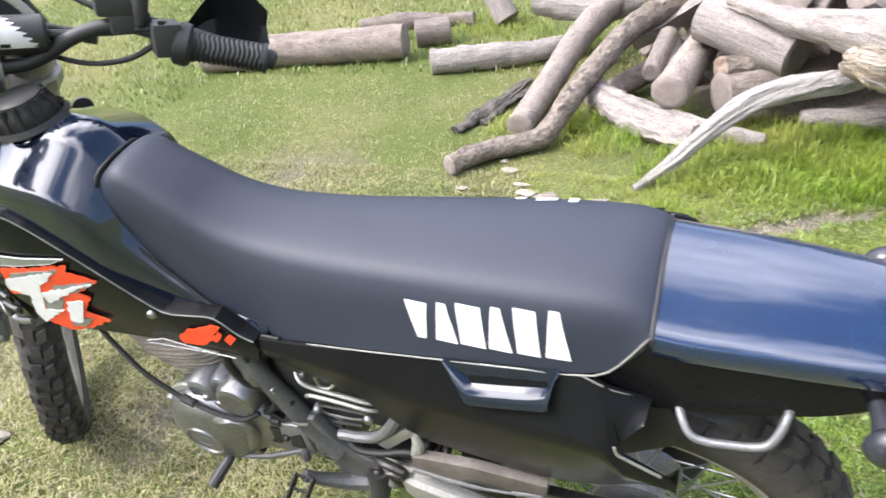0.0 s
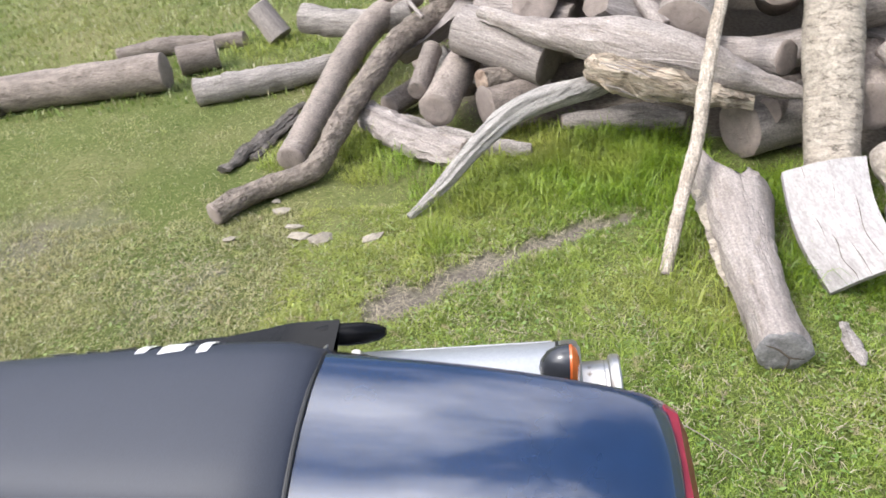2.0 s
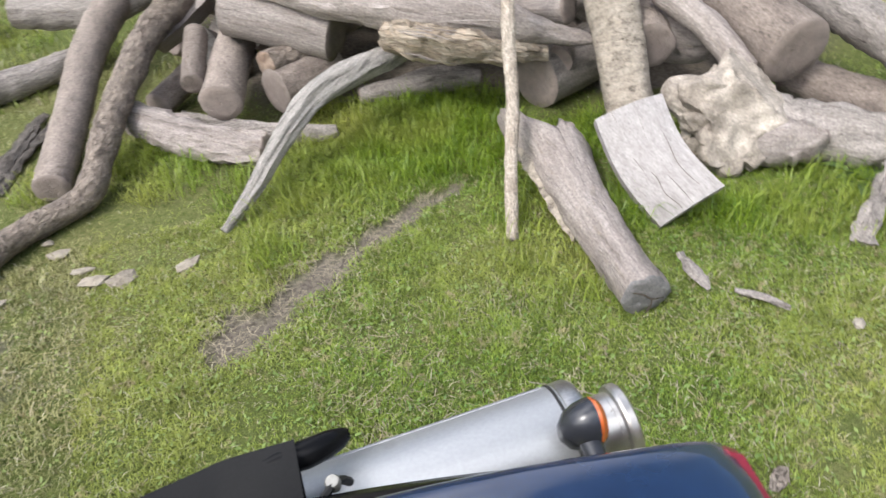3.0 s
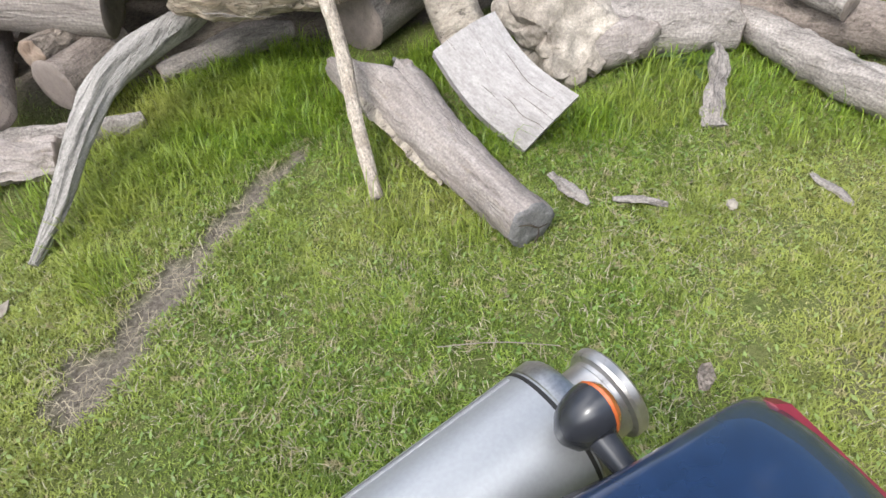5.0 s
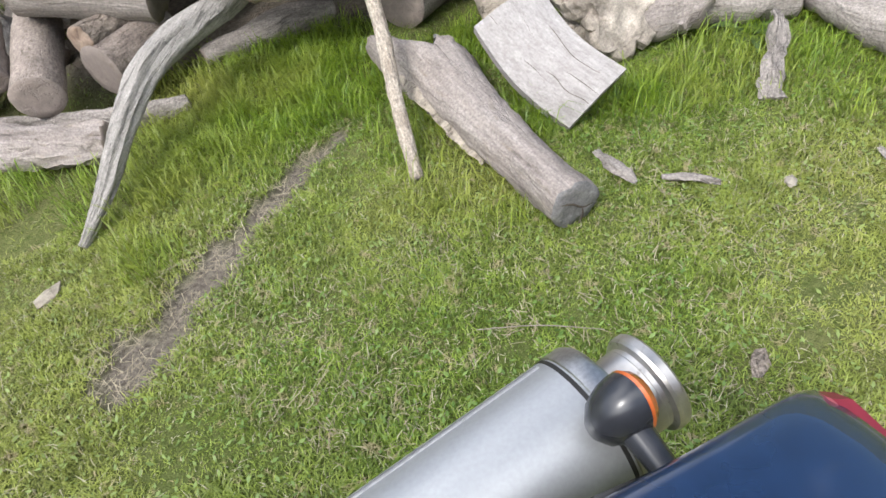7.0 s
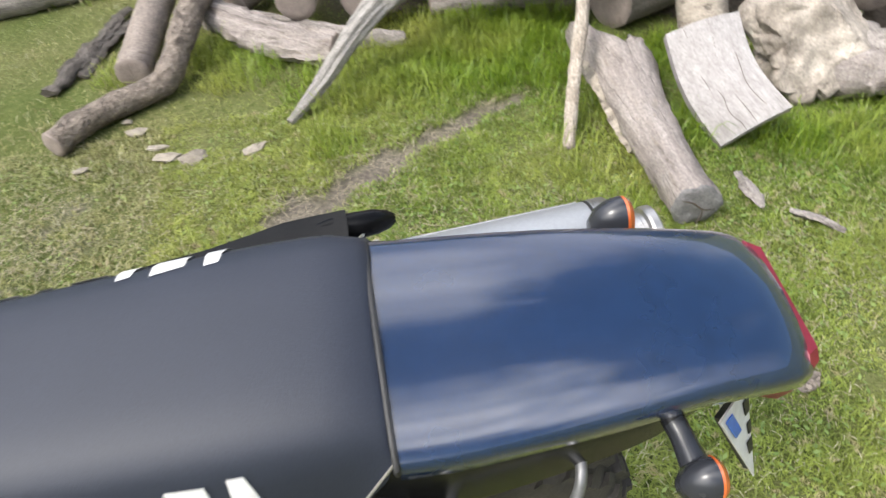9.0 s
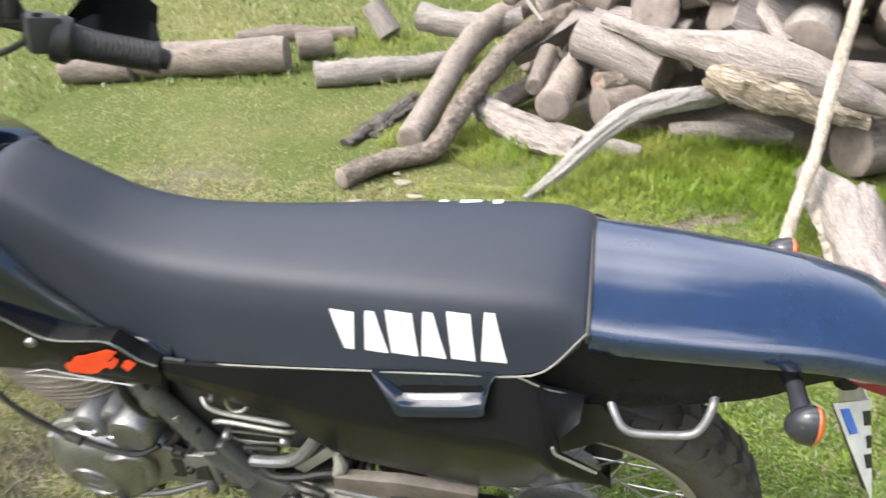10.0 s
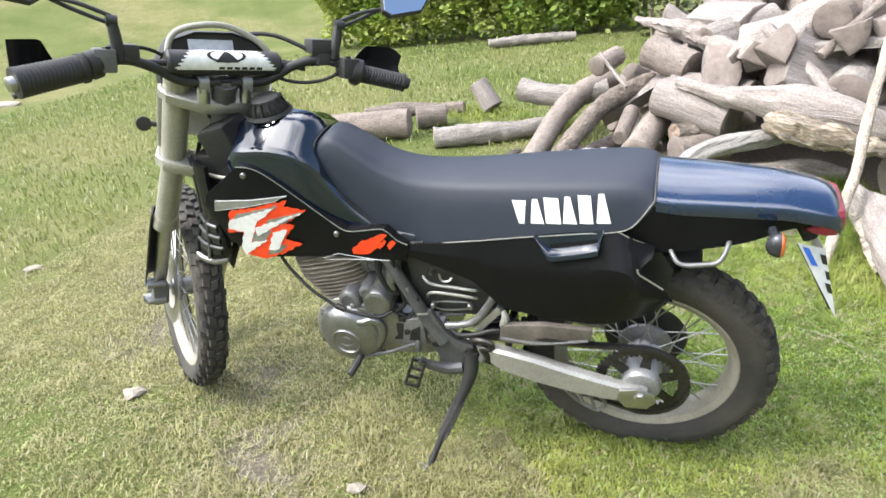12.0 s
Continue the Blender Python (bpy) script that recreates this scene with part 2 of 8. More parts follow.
SLAB = mat("pale_split_slab", (0.259, 0.241, 0.234), (0.354, 0.334, 0.326), 5, (0.75, 0.9), bump=0.4, bscale=18, stretch=(9, 0.9, 7), vary=0.1, spots=((0.20, 0.165, 0.135), 0.66), speck=0.15)
SPLIT = mat("pale_split_firewood", (0.180, 0.157, 0.146), (0.277, 0.246, 0.234), 5, (0.75, 0.9), bump=0.55, bscale=26, stretch=(7, 7, 0.7), vary=0.16, spots=((0.17, 0.133, 0.10), 0.62), speck=0.3, cracks=(2.4, 0.5, 0.34))
ORANGEROT = mat("rotten_orange_wood", (0.12, 0.072, 0.048), (0.288, 0.224, 0.176), 14, (0.85, 0.95), bump=1.0, bscale=40)
TORN = mat("torn_tan_wood", (0.242, 0.182, 0.128), (0.425, 0.369, 0.301), 7, (0.8, 0.95), bump=0.9, bscale=22, stretch=(6, 6, 1.0), cracks=(6, 0.5, 0.36), spots=((0.44, 0.28, 0.15), 0.64))
STUMPM = mat("stump_wood", (0.185, 0.155, 0.128), (0.365, 0.328, 0.284), 5, (0.8, 0.95), bump=0.7, bscale=26, spots=((0.10, 0.08, 0.062), 0.62), speck=0.35)
PLATEBARK = mat("plated_tan_bark", (0.215, 0.182, 0.146), (0.335, 0.297, 0.247), 9, (0.8, 0.95), bump=0.6, bscale=24, stretch=(1.6, 1.6, 4.0), spots=((0.165, 0.135, 0.105), 0.62), speck=0.3, cracks=(5, 0.3, 0.40))
BARKBLACK = mat("dark_wet_bark", (0.045, 0.038, 0.033), (0.14, 0.12, 0.104), 9, (0.7, 0.9), bump=0.9, bscale=30, stretch=(4, 4, 1.2), spots=((0.22, 0.19, 0.16), 0.64), cracks=(8, 0.6, 0.36))
GREYCAST = mat("dull_grey_casting", (0.13, 0.132, 0.137), (0.21, 0.21, 0.215), 12, (0.35, 0.5), metal=0.5, bump=0.08, bscale=180, spots=((0.1, 0.085, 0.07), 0.66))
DIRTY = mat("dirty_brown_metal", (0.07, 0.06, 0.052), (0.14, 0.122, 0.106), 16, (0.55, 0.75), metal=0.2, bump=0.2, bscale=90, spots=((0.22, 0.20, 0.18), 0.66))
FINM = mat("dirty_fin_metal", (0.20, 0.175, 0.15), (0.34, 0.30, 0.26), 14, (0.45, 0.6), metal=0.35, bump=0.1, bscale=120)
INDIC = mat("grey_black_plastic", (0.02, 0.022, 0.027), (0.026, 0.028, 0.034), 12, (0.22, 0.3))
DISPLAY = mat("pale_display", (0.4, 0.42, 0.45), (0.5, 0.52, 0.55), 18, (0.15, 0.25))
CHIPM = mat("wood_chip", (0.179, 0.151, 0.117), (0.275, 0.248, 0.206), 20, (0.8, 0.95), bump=0.5, bscale=80, vary=0.15)
STONEM = mat("pale_stone", (0.216, 0.192, 0.16), (0.32, 0.288, 0.24), 20, (0.8, 0.95), bump=0.6, bscale=70, vary=0.1)
CRACK = mat("dark_wood_crack", (0.05, 0.04, 0.03), (0.08, 0.06, 0.045), 30, (0.9, 0.95))


def ground_material():
    m = bpy.data.materials.new("lawn_soil")
    m.use_nodes = True
    n, l = m.node_tree.nodes, m.node_tree.links
    b = n["Principled BSDF"]
    co = n.new("ShaderNodeTexCoord")

    def noise_tex(scale, detail=5.0, rough=0.6):
        t = n.new("ShaderNodeTexNoise")
        t.inputs["Scale"].default_value = scale
        t.inputs["Detail"].default_value = detail
        t.inputs["Roughness"].default_value = rough
        l.new(co.outputs["Object"], t.inputs["Vector"])
        return t.outputs["Fac"]

    def ramp(fac, lo, hi):
        r = n.new("ShaderNodeMapRange")
        r.inputs["From Min"].default_value = lo
        r.inputs["From Max"].default_value = hi
        l.new(fac, r.inputs["Value"])
        return r.outputs["Result"]

    def mix(fac, a, c):
        x = n.new("ShaderNodeMixRGB")
        l.new(fac, x.inputs["Fac"])
        for k, v in (("Color1", a), ("Color2", c)):
            if isinstance(v, tuple):
                x.inputs[k].default_value = (*v, 1)
            else:
                l.new(v, x.inputs[k])
        return x.outputs["Color"]

    green = mix(ramp(noise_tex(0.8), 0.35, 0.65), (0.080, 0.106, 0.027), (0.122, 0.142, 0.047))
    dry = mix(ramp(noise_tex(6.0), 0.3, 0.7), (0.152, 0.148, 0.057), (0.213, 0.194, 0.0988))
    base = mix(ramp(noise_tex(0.55, 4), 0.44, 0.62), green, dry)
    base = mix(ramp(noise_tex(45.0, 6), 0.48, 0.7), base, (0.0532, 0.0798, 0.0122))
    base = mix(ramp(noise_tex(120.0, 4), 0.56, 0.72), base, (0.198, 0.198, 0.076))
    # bare soil is given by a vertex attribute
    at = n.new("ShaderNodeAttribute")
    at.attribute_name = "soil"
    soil = mix(ramp(noise_tex(60.0), 0.35, 0.65), (0.105, 0.090, 0.075), (0.21, 0.182, 0.148))
    base = mix(at.outputs["Fac"], base, soil)
    l.new(base, b.inputs["Base Color"])
    b.inputs["Roughness"].default_value = 0.95
    b.inputs["Specular IOR Level"].default_value = 0.15
    bp = n.new("ShaderNodeBump")
    bp.inputs["Strength"].default_value = 0.7
    bp.inputs["Distance"].default_value = 0.03
    l.new(noise_tex(70.0, 6, 0.7), bp.inputs["Height"])
    l.new(bp.outputs["Normal"], b.inputs["Normal"])
    return m


def leaf_material(name, c1, c2, c3, patch=0.6, trans=0.35, fine=False, drier=True):
    """Blades or leaves: colour by island, by patch of ground, light passing through."""
    m = bpy.data.materials.new(name)
    m.use_nodes = True
    n, l = m.node_tree.nodes, m.node_tree.links
    b = n["Principled BSDF"]
    out = n["Material Output"]
    geo = n.new("ShaderNodeNewGeometry")
    co = n.new("ShaderNodeTexCoord")
    t = n.new("ShaderNodeTexNoise")
    t.inputs["Scale"].default_value = patch
    t.inputs["Detail"].default_value = 4.0
    l.new(co.outputs["Object"], t.inputs["Vector"])
    r = n.new("ShaderNodeMapRange")
    r.inputs["From Min"].default_value = 0.42
    r.inputs["From Max"].default_value = 0.62
    # the lawn is drier towards the bike's front end
    sx = n.new("ShaderNodeSeparateXYZ")
    l.new(co.outputs["Object"], sx.inputs["Vector"])
    gx = n.new("ShaderNodeMapRange")
    gx.inputs["From Min"].default_value = 0.9
    gx.inputs["From Max"].default_value = -0.3
    gx.inputs["To Min"].default_value = -0.05
    gx.inputs["To Max"].default_value = 0.1
    l.new(sx.outputs["X"], gx.inputs["Value"])
    ad = n.new("ShaderNodeMath")
    ad.operation = "ADD"
    gy = n.new("ShaderNodeMapRange")
    gy.inputs["From Min"].default_value = 0.7
    gy.inputs["From Max"].default_value = -0.3
    gy.inputs["To Max"].default_value = 0.07
    l.new(sx.outputs["Y"], gy.inputs["Value"])
    ad2 = n.new("ShaderNodeMath")
    ad2.operation = "ADD"
    l.new(t.outputs["Fac"], ad.inputs[0])
    l.new(gx.outputs["Result"], ad.inputs[1])
    l.new(ad.outputs[0], ad2.inputs[0])
    l.new(gy.outputs["Result"], ad2.inputs[1])
    l.new((ad2 if drier else t).outputs[0], r.inputs["Value"])
    a = n.new("ShaderNodeMixRGB")
    a.inputs["Color1"].default_value = (*c1, 1)
    a.inputs["Color2"].default_value = (*c2, 1)
    l.new(geo.outputs["Random Per Island"], a.inputs["Fac"])
    d = n.new("ShaderNodeMixRGB")
    d.inputs["Color2"].default_value = (*c3, 1)
    mul = n.new("ShaderNodeMath")
    mul.operation = "MULTIPLY"
    mul.inputs[1].default_value = 0.75
    l.new(r.outputs["Result"], mul.inputs[0])
    l.new(mul.outputs[0], d.inputs["Fac"])
    l.new(a.outputs["Color"], d.inputs["Color1"])
    last = d.outputs["Color"]
    if fine:
        # small tufts greener, small gaps brown
        f1 = n.new("ShaderNodeTexNoise")
        f1.inputs["Scale"].default_value = 13.0
        f1.inputs["Detail"].default_value = 3.0
        l.new(co.outputs["Object"], f1.inputs["Vector"])
        f2 = n.new("ShaderNodeMapRange")
        f2.inputs["From Min"].default_value = 0.34
        f2.inputs["From Max"].default_value = 0.66
        f2.inputs["To Min"].default_value = 0.74
        f2.inputs["To Max"].default_value = 1.2
        l.new(f1.outputs["Fac"], f2.inputs["Value"])
        f3 = n.new("ShaderNodeHueSaturation")
        l.new(f2.outputs["Result"], f3.inputs["Value"])
        l.new(last, f3.inputs["Color"])
        f4 = n.new("ShaderNodeMapRange")
        f4.inputs["From Min"].default_value = 0.6
        f4.inputs["From Max"].default_value = 0.68
        f4.inputs["To Max"].default_value = 0.75
        g1 = n.new("ShaderNodeTexNoise")
        g1.inputs["Scale"].default_value = 31.0
        l.new(co.outputs["Object"], g1.inputs["Vector"])
        l.new(g1.outputs["Fac"], f4.inputs["Value"])
        # a few blades are pale dry straw
        st1 = n.new("ShaderNodeMapRange")
        st1.inputs["From Min"].default_value = 0.93
        st1.inputs["From Max"].default_value = 0.94
        l.new(geo.outputs["Random Per Island"], st1.inputs["Value"])
        st2 = n.new("ShaderNodeMixRGB")
        st2.inputs["Color2"].default_value = (0.42, 0.4, 0.27, 1)
        l.new(st1.outputs["Result"], st2.inputs["Fac"])
        l.new(f3.outputs["Color"], st2.inputs["Color1"])
        f5 = n.new("ShaderNodeMixRGB")
        f5.inputs["Color2"].default_value = (0.4, 0.33, 0.2, 1)
        l.new(f4.outputs["Result"], f5.inputs["Fac"])
        l.new(st2.outputs["Color"], f5.inputs["Color1"])
        last = f5.outputs["Color"]
    l.new(last, b.inputs["Base Color"])
    b.inputs["Roughness"].default_value = 0.42
    b.inputs["Specular IOR Level"].default_value = 0.45
    tr = n.new("ShaderNodeBsdfTranslucent")
    l.new(last, tr.inputs["Color"])
    ms = n.new("ShaderNodeMixShader")
    ms.inputs["Fac"].default_value = trans
    l.new(b.outputs["BSDF"], ms.inputs[1])
    l.new(tr.outputs["BSDF"], ms.inputs[2])
    l.new(ms.outputs["Shader"], out.inputs["Surface"])
    return m


GROUND = ground_material()
GRASS = leaf_material("lawn_blades", (0.098, 0.146, 0.028), (0.274, 0.324, 0.103), (0.358, 0.318, 0.156), 0.75, fine=True)
TALLGRASS = leaf_material("long_grass_blades", (0.076, 0.15, 0.0085), (0.245, 0.345, 0.032), (0.345, 0.355, 0.085), 1.5)
GREENGRASS = leaf_material("green_lawn_blades", (0.078, 0.140, 0.010), (0.276, 0.370, 0.064), (0.373, 0.375, 0.102), 0.75, fine=True)
FARGRASS = leaf_material("far_lawn_blades", (0.075, 0.132, 0.016), (0.220, 0.290, 0.066), (0.290, 0.290, 0.106), 0.5, fine=True, drier=False)
STRAW = mat("dry_straw_stems", (0.20, 0.168, 0.115), (0.37, 0.325, 0.225), 9, (0.8, 0.9))
CLOVER = leaf_material("clover_leaves", (0.10, 0.19, 0.035), (0.22, 0.33, 0.085), (0.30, 0.34, 0.12), 0.75)
WEEDLEAF = leaf_material("weed_leaves", (0.035, 0.075, 0.022), (0.07, 0.125, 0.04), (0.09, 0.14, 0.05), 1.2, 0.2)
# darker copy of the hedge leaves: shade put into the colour
LEAFDARK = leaf_material("hedge_leaves_shade_colour", (0.03, 0.045, 0.015), (0.07, 0.085, 0.03), (0.1, 0.1, 0.045), 1.2, 0.15)
LEAF = leaf_material("hedge_leaves", (0.0962, 0.1776, 0.0222), (0.2664, 0.3478, 0.0592), (0.3552, 0.3922, 0.0888), 1.2)


# ---- mesh helpers ----
def finish(bm, name, material, smooth=35.0):
    me = bpy.data.meshes.new(name)
    bmesh.ops.recalc_face_normals(bm, faces=bm.faces[:])
    bm.to_mesh(me)
    bm.free()
    if smooth:
        me.polygons.foreach_set("use_smooth", [True] * len(me.polygons))
        me.set_sharp_from_angle(angle=radians(smooth))
    me.materials.append(material)
    return me


RAISED = [False]


def part(name, bm, material, parent, label="", smooth=35.0):
    if RAISED[0]:
        for v in bm.verts:
            v.co.z += 0.013 * min(1.0, max(0.0, (v.co.z - 0.45) / 0.2))
    ob = new(name, finish(bm, name, material, smooth))
    ob.parent = parent
    if label:
        ob["label"] = label
    return ob


def thing(name, label, category, m=None, group=""):
    ob = new(name)
    ob.empty_display_size = 0.05
    if m is not None:
        ob.matrix_world = m
    return tagged(ob, label, category, group)


def solid(name, bm, material, label, category, group="", kind="", m=None, smooth=35.0):
    ob = new(name, finish(bm, name, material, smooth))
    if m is not None:
        ob.matrix_world = m
    return tagged(ob, label, category, group, kind)


def loft(rings, caps=True, loop=True, bm=None):
    bm = bm or bmesh.new()
    vs = [[bm.verts.new(p) for p in r] for r in rings]
    k = len(rings[0])
    for a, b in zip(vs, vs[1:]):
        for i in range(k if loop else k - 1):
            j = (i + 1) % k
            bm.faces.new((a[i], a[j], b[j], b[i]))
    if caps and loop:
        bm.faces.new(vs[0][::-1])
        bm.faces.new(vs[-1])
    return bm


def curve(pts, step=0.02):
    """Points of a smooth line through pts (Catmull-Rom), with any number of values a point."""
    p = [Vector(q) if len(q) <= 4 else q for q in pts]
    if len(p) < 3:
        n = max(2, int((Vector(p[1][:3]) - Vector(p[0][:3])).length / step) + 1)
        return [p[0].lerp(p[1], i / n) for i in range(n + 1)]
    p = [p[0] * 2 - p[1]] + p + [p[-1] * 2 - p[-2]]
    out = []
    for i in range(1, len(p) - 2):
        a, b, c, d = p[i - 1:i + 3]
        n = max(2, int((Vector(c[:3]) - Vector(b[:3])).length / step) + 1)
        for k in range(n):
            t = k / n
            out.append(0.5 * (2 * b + (c - a) * t + (2 * a - 5 * b + 4 * c - d) * t * t + (3 * b - a - 3 * c + d) * t ** 3))
    out.append(p[-2])
    return out


def tube(pts, radius, n=10, step=0.02, bm=None, smoothed=True, flat=1.0):
    """A round bar along pts; radius is one number or one for each point; flat squashes it across."""
    rs = radius if isinstance(radius, (list, tuple)) else [radius] * len(pts)
    q = [Vector((*p, r)) for p, r in zip(pts, rs)]
    line = curve(q, step) if smoothed else q
    rings, side = [], None
    for i, c in enumerate(line):
        a, b = line[max(i - 1, 0)], line[min(i + 1, len(line) - 1)]
        d = (Vector(b[:3]) - Vector(a[:3])).normalized()
        if side is None:
            side = d.cross(Vector((0, 0, 1)))
            if side.length < 0.1:
                side = d.cross(Vector((0, 1, 0)))
        side = (side - d * side.dot(d)).normalized()
        up = side.cross(d)
        o, r = Vector(c[:3]), c[3]
        rings.append([o + side * (r * math.cos(t)) + up * (r * flat * math.sin(t)) for t in (2 * math.pi * k / n for k in range(n))])
    return loft(rings, bm=bm)


def box(x0, x1, y0, y1, z0, z1, bevel=0.004, bm=None, seg=2):
    b = bmesh.new()
    bmesh.ops.create_cube(b, size=1.0)
    bmesh.ops.transform(b, matrix=Matrix.Translation(((x0 + x1) / 2, (y0 + y1) / 2, (z0 + z1) / 2)) @ Matrix.Diagonal((x1 - x0, y1 - y0, z1 - z0, 1)), verts=b.verts)
    if bevel:
        bmesh.ops.bevel(b, geom=b.edges[:], offset=bevel, segments=seg, affect="EDGES", profile=0.6)
    return merge(bm, b)


def merge(bm, b):
    if bm is None:
        return b
    me = bpy.data.meshes.new("tmp")
    b.to_mesh(me)
    b.free()
    bm.from_mesh(me)
    bpy.data.meshes.remove(me)
    return bm


def lathe(profile, axis="y", centre=(0, 0, 0), n=32, bm=None, arc=None):
    """profile: (radius, along); turned round the axis through centre."""
    c = Vector(centre)
    rings = []
    for k in range(n):
        t = 2 * math.pi * k / n
        ring = []
        for r, a in profile:
            p, q = r * math.cos(t), r * math.sin(t)
            ring.append(c + Vector({"x": (a, p, q), "y": (p, a, q), "z": (p, q, a)}[axis]))
        rings.append(ring)
    b = loft(rings + [rings[0]], caps=False, loop=False)
    bmesh.ops.remove_doubles(b, verts=b.verts[:], dist=1e-5)
    return merge(bm, b)


def plate(outline, y0, y1, bevel=0.003, bm=None, holes=None):
    """A plate cut to an outline in x and z, from y0 to y1."""
    b = bmesh.new()
    f = b.faces.new([b.verts.new((x, y0, z)) for x, z in outline])
    g = bmesh.ops.extrude_face_region(b, geom=[f])
    bmesh.ops.translate(b, vec=(0, y1 - y0, 0), verts=[v for v in g["geom"] if isinstance(v, bmesh.types.BMVert)])
    if bevel:
        bmesh.ops.bevel(b, geom=b.edges[:], offset=bevel, segments=2, affect="EDGES", profile=0.6)
    return merge(bm, b)


def moved(bm, m):
    bmesh.ops.transform(bm, matrix=m, verts=bm.verts[:])
    return bm


def mirrored(bm):
    bmesh.ops.transform(bm, matrix=Matrix.Diagonal((1, -1, 1, 1)), verts=bm.verts[:])
    return bm


def lerp_table(table, u):
    """Linear reading of rows (u, a, b, ...) at u, eased between rows."""
    if u <= table[0][0]:
        return table[0][1:]
    for p, q in zip(table, table[1:]):
        if u <= q[0]:
            t = (u - p[0]) / (q[0] - p[0])
            return tuple(a + (b - a) * t for a, b in zip(p[1:], q[1:]))
    return table[-1][1:]


def smooth_table(rows, step=0.015):
    """Rows resampled on a smooth line; the first value is the station."""
    n = len(rows)
    out = []
    for i in range(n - 1):
        a, b, c, d = rows[max(i - 1, 0)], rows[i], rows[i + 1], rows[min(i + 2, n - 1)]
        k = max(1, int(abs(c[0] - b[0]) / step))
        for j in range(k):
            t = j / k
            h = b[0] + (c[0] - b[0]) * t
            vals = []
            for v in range(1, len(b)):
                m0 = (c[v] - a[v]) / max(c[0] - a[0], 1e-6) * (c[0] - b[0])
                m1 = (d[v] - b[v]) / max(d[0] - b[0], 1e-6) * (c[0] - b[0])
                vals.append((2 * t ** 3 - 3 * t * t + 1) * b[v] + (t ** 3 - 2 * t * t + t) * m0 + (3 * t * t - 2 * t ** 3) * c[v] + (t ** 3 - t * t) * m1)
            out.append((h, *vals))
    out.append(tuple(rows[-1]))
    return out

# ---- ground ----
def axis_steps(lo, hi, fine, far=160.0):
    inner = list(np.arange(lo, hi + 1e-6, fine))
    left, right, d = [], [], fine
    x = lo
    while x > -far:
        d *= 1.35
        x -= d
        left.append(x)
    x, d = hi, fine
    while x < far:
        d *= 1.35
        x += d
        right.append(x)
    return np.array(left[::-1] + inner + right)


MUD = [(0.46, 1.05, 0.055), (0.55, 1.10, 0.100), (0.69, 1.18, 0.085), (0.82, 1.25, 0.062), (0.99, 1.345, 0.052), (1.175, 1.44, 0.034), (1.31, 1.475, 0.012)]
BARE_SPOTS = [(-0.42, -0.28, 0.10), (-0.62, 0.15, 0.12), (-1.25, 0.35, 0.14), (-1.6, 0.9, 0.16), (1.95, -0.15, 0.16), (0.2, 0.35, 0.12), (-0.25, 1.2, 0.1), (-1.0, 1.6, 0.2)]


def heap(x, y):
    """Height of the woodpile over the lawn."""
    a = (x - 2.15) / 1.75
    b = (y - 3.25) / 1.75
    d = a * a + b * b + 0.25 * a * b
    return max(0.0, 1.12 * (1 - d))


def soil_at(x, y):
    """How bare the ground is, 0 to 1."""
    best = min(1.0, heap(x, y) * 1.6) if y > 2.35 - 0.5 * max(0.0, x - 1.2) else 0.0
    wob = 0.05 * noise.noise((x * 9, y * 9, 1.7)) + 0.035 * noise.noise((x * 31, y * 31, 4.1))
    for (x0, y0, w0), (x1, y1, w1) in zip(MUD, MUD[1:]):
        dx, dy = x1 - x0, y1 - y0
        t = max(0.0, min(1.0, ((x - x0) * dx + (y - y0) * dy) / (dx * dx + dy * dy)))
        d = math.hypot(x - x0 - dx * t, y - y0 - dy * t) + wob
        best = max(best, (1 - d / ((w0 + (w1 - w0) * t) * 1.5)) * (0.75 + 0.6 * noise.noise((x * 14, y * 14, 8.8))))
    for cx, cy, r in BARE_SPOTS:
        best = max(best, 0.3 * (1 - (math.hypot(x - cx, y - cy) + wob * 5) / (r * 2.0)))
    return max(0.0, min(1.0, best * 2.2))


gx, gy = axis_steps(-2.6, 3.4, 0.045), axis_steps(-1.2, 4.6, 0.045)
verts, soil = [], []
for y in gy:
    for x in gx:
        z = 0.008 * noise.noise((x * 3, y * 3, 0)) * (1 if abs(x) < 4 and abs(y) < 6 else 0) + 0.3 * max(0.0, math.hypot(x, y) - 13)
        s = soil_at(x, y) if -2.6 < x < 3.4 and -1.2 < y < 4.6 else 0.0
        verts.append((x, y, z - 0.014 * s))
        soil.append(s)
w = len(gx)
faces = [(j * w + i, j * w + i + 1, (j + 1) * w + i + 1, (j + 1) * w + i) for j in range(len(gy) - 1) for i in range(w - 1)]
me = bpy.data.meshes.new("ground")
me.from_pydata(verts, [], faces)
me.polygons.foreach_set("use_smooth", [True] * len(me.polygons))
at = me.attributes.new("soil", "FLOAT", "POINT")
at.data.foreach_set("value", soil)
me.materials.append(GROUND)
tagged(new("ground", me), "green mown lawn with dry patches and a bare muddy rut", "lawn", kind="structure")



# ---- the motorcycle ----
BIKE = Matrix.Translation((0, 0.0645, 0)) @ Matrix.Rotation(radians(-3.4), 4, "Z") @ Matrix.Rotation(radians(11.5), 4, "X")
RAISED[0] = True
bike = thing("motorcycle", "black and dark blue enduro motorcycle leaning on its stand", "motorcycle", BIKE)

# steering: axis through A0, turned to the bike's right
A0 = Vector((-0.33, 0, 1.07))
AX = Vector((0.462, 0, 0.887))
FWD = Vector((-0.887, 0, 0.462))
STEER = 44.0
TURNED = Matrix.Translation(A0) @ Matrix.Rotation(radians(-STEER), 4, AX) @ Matrix.Translation(-A0)


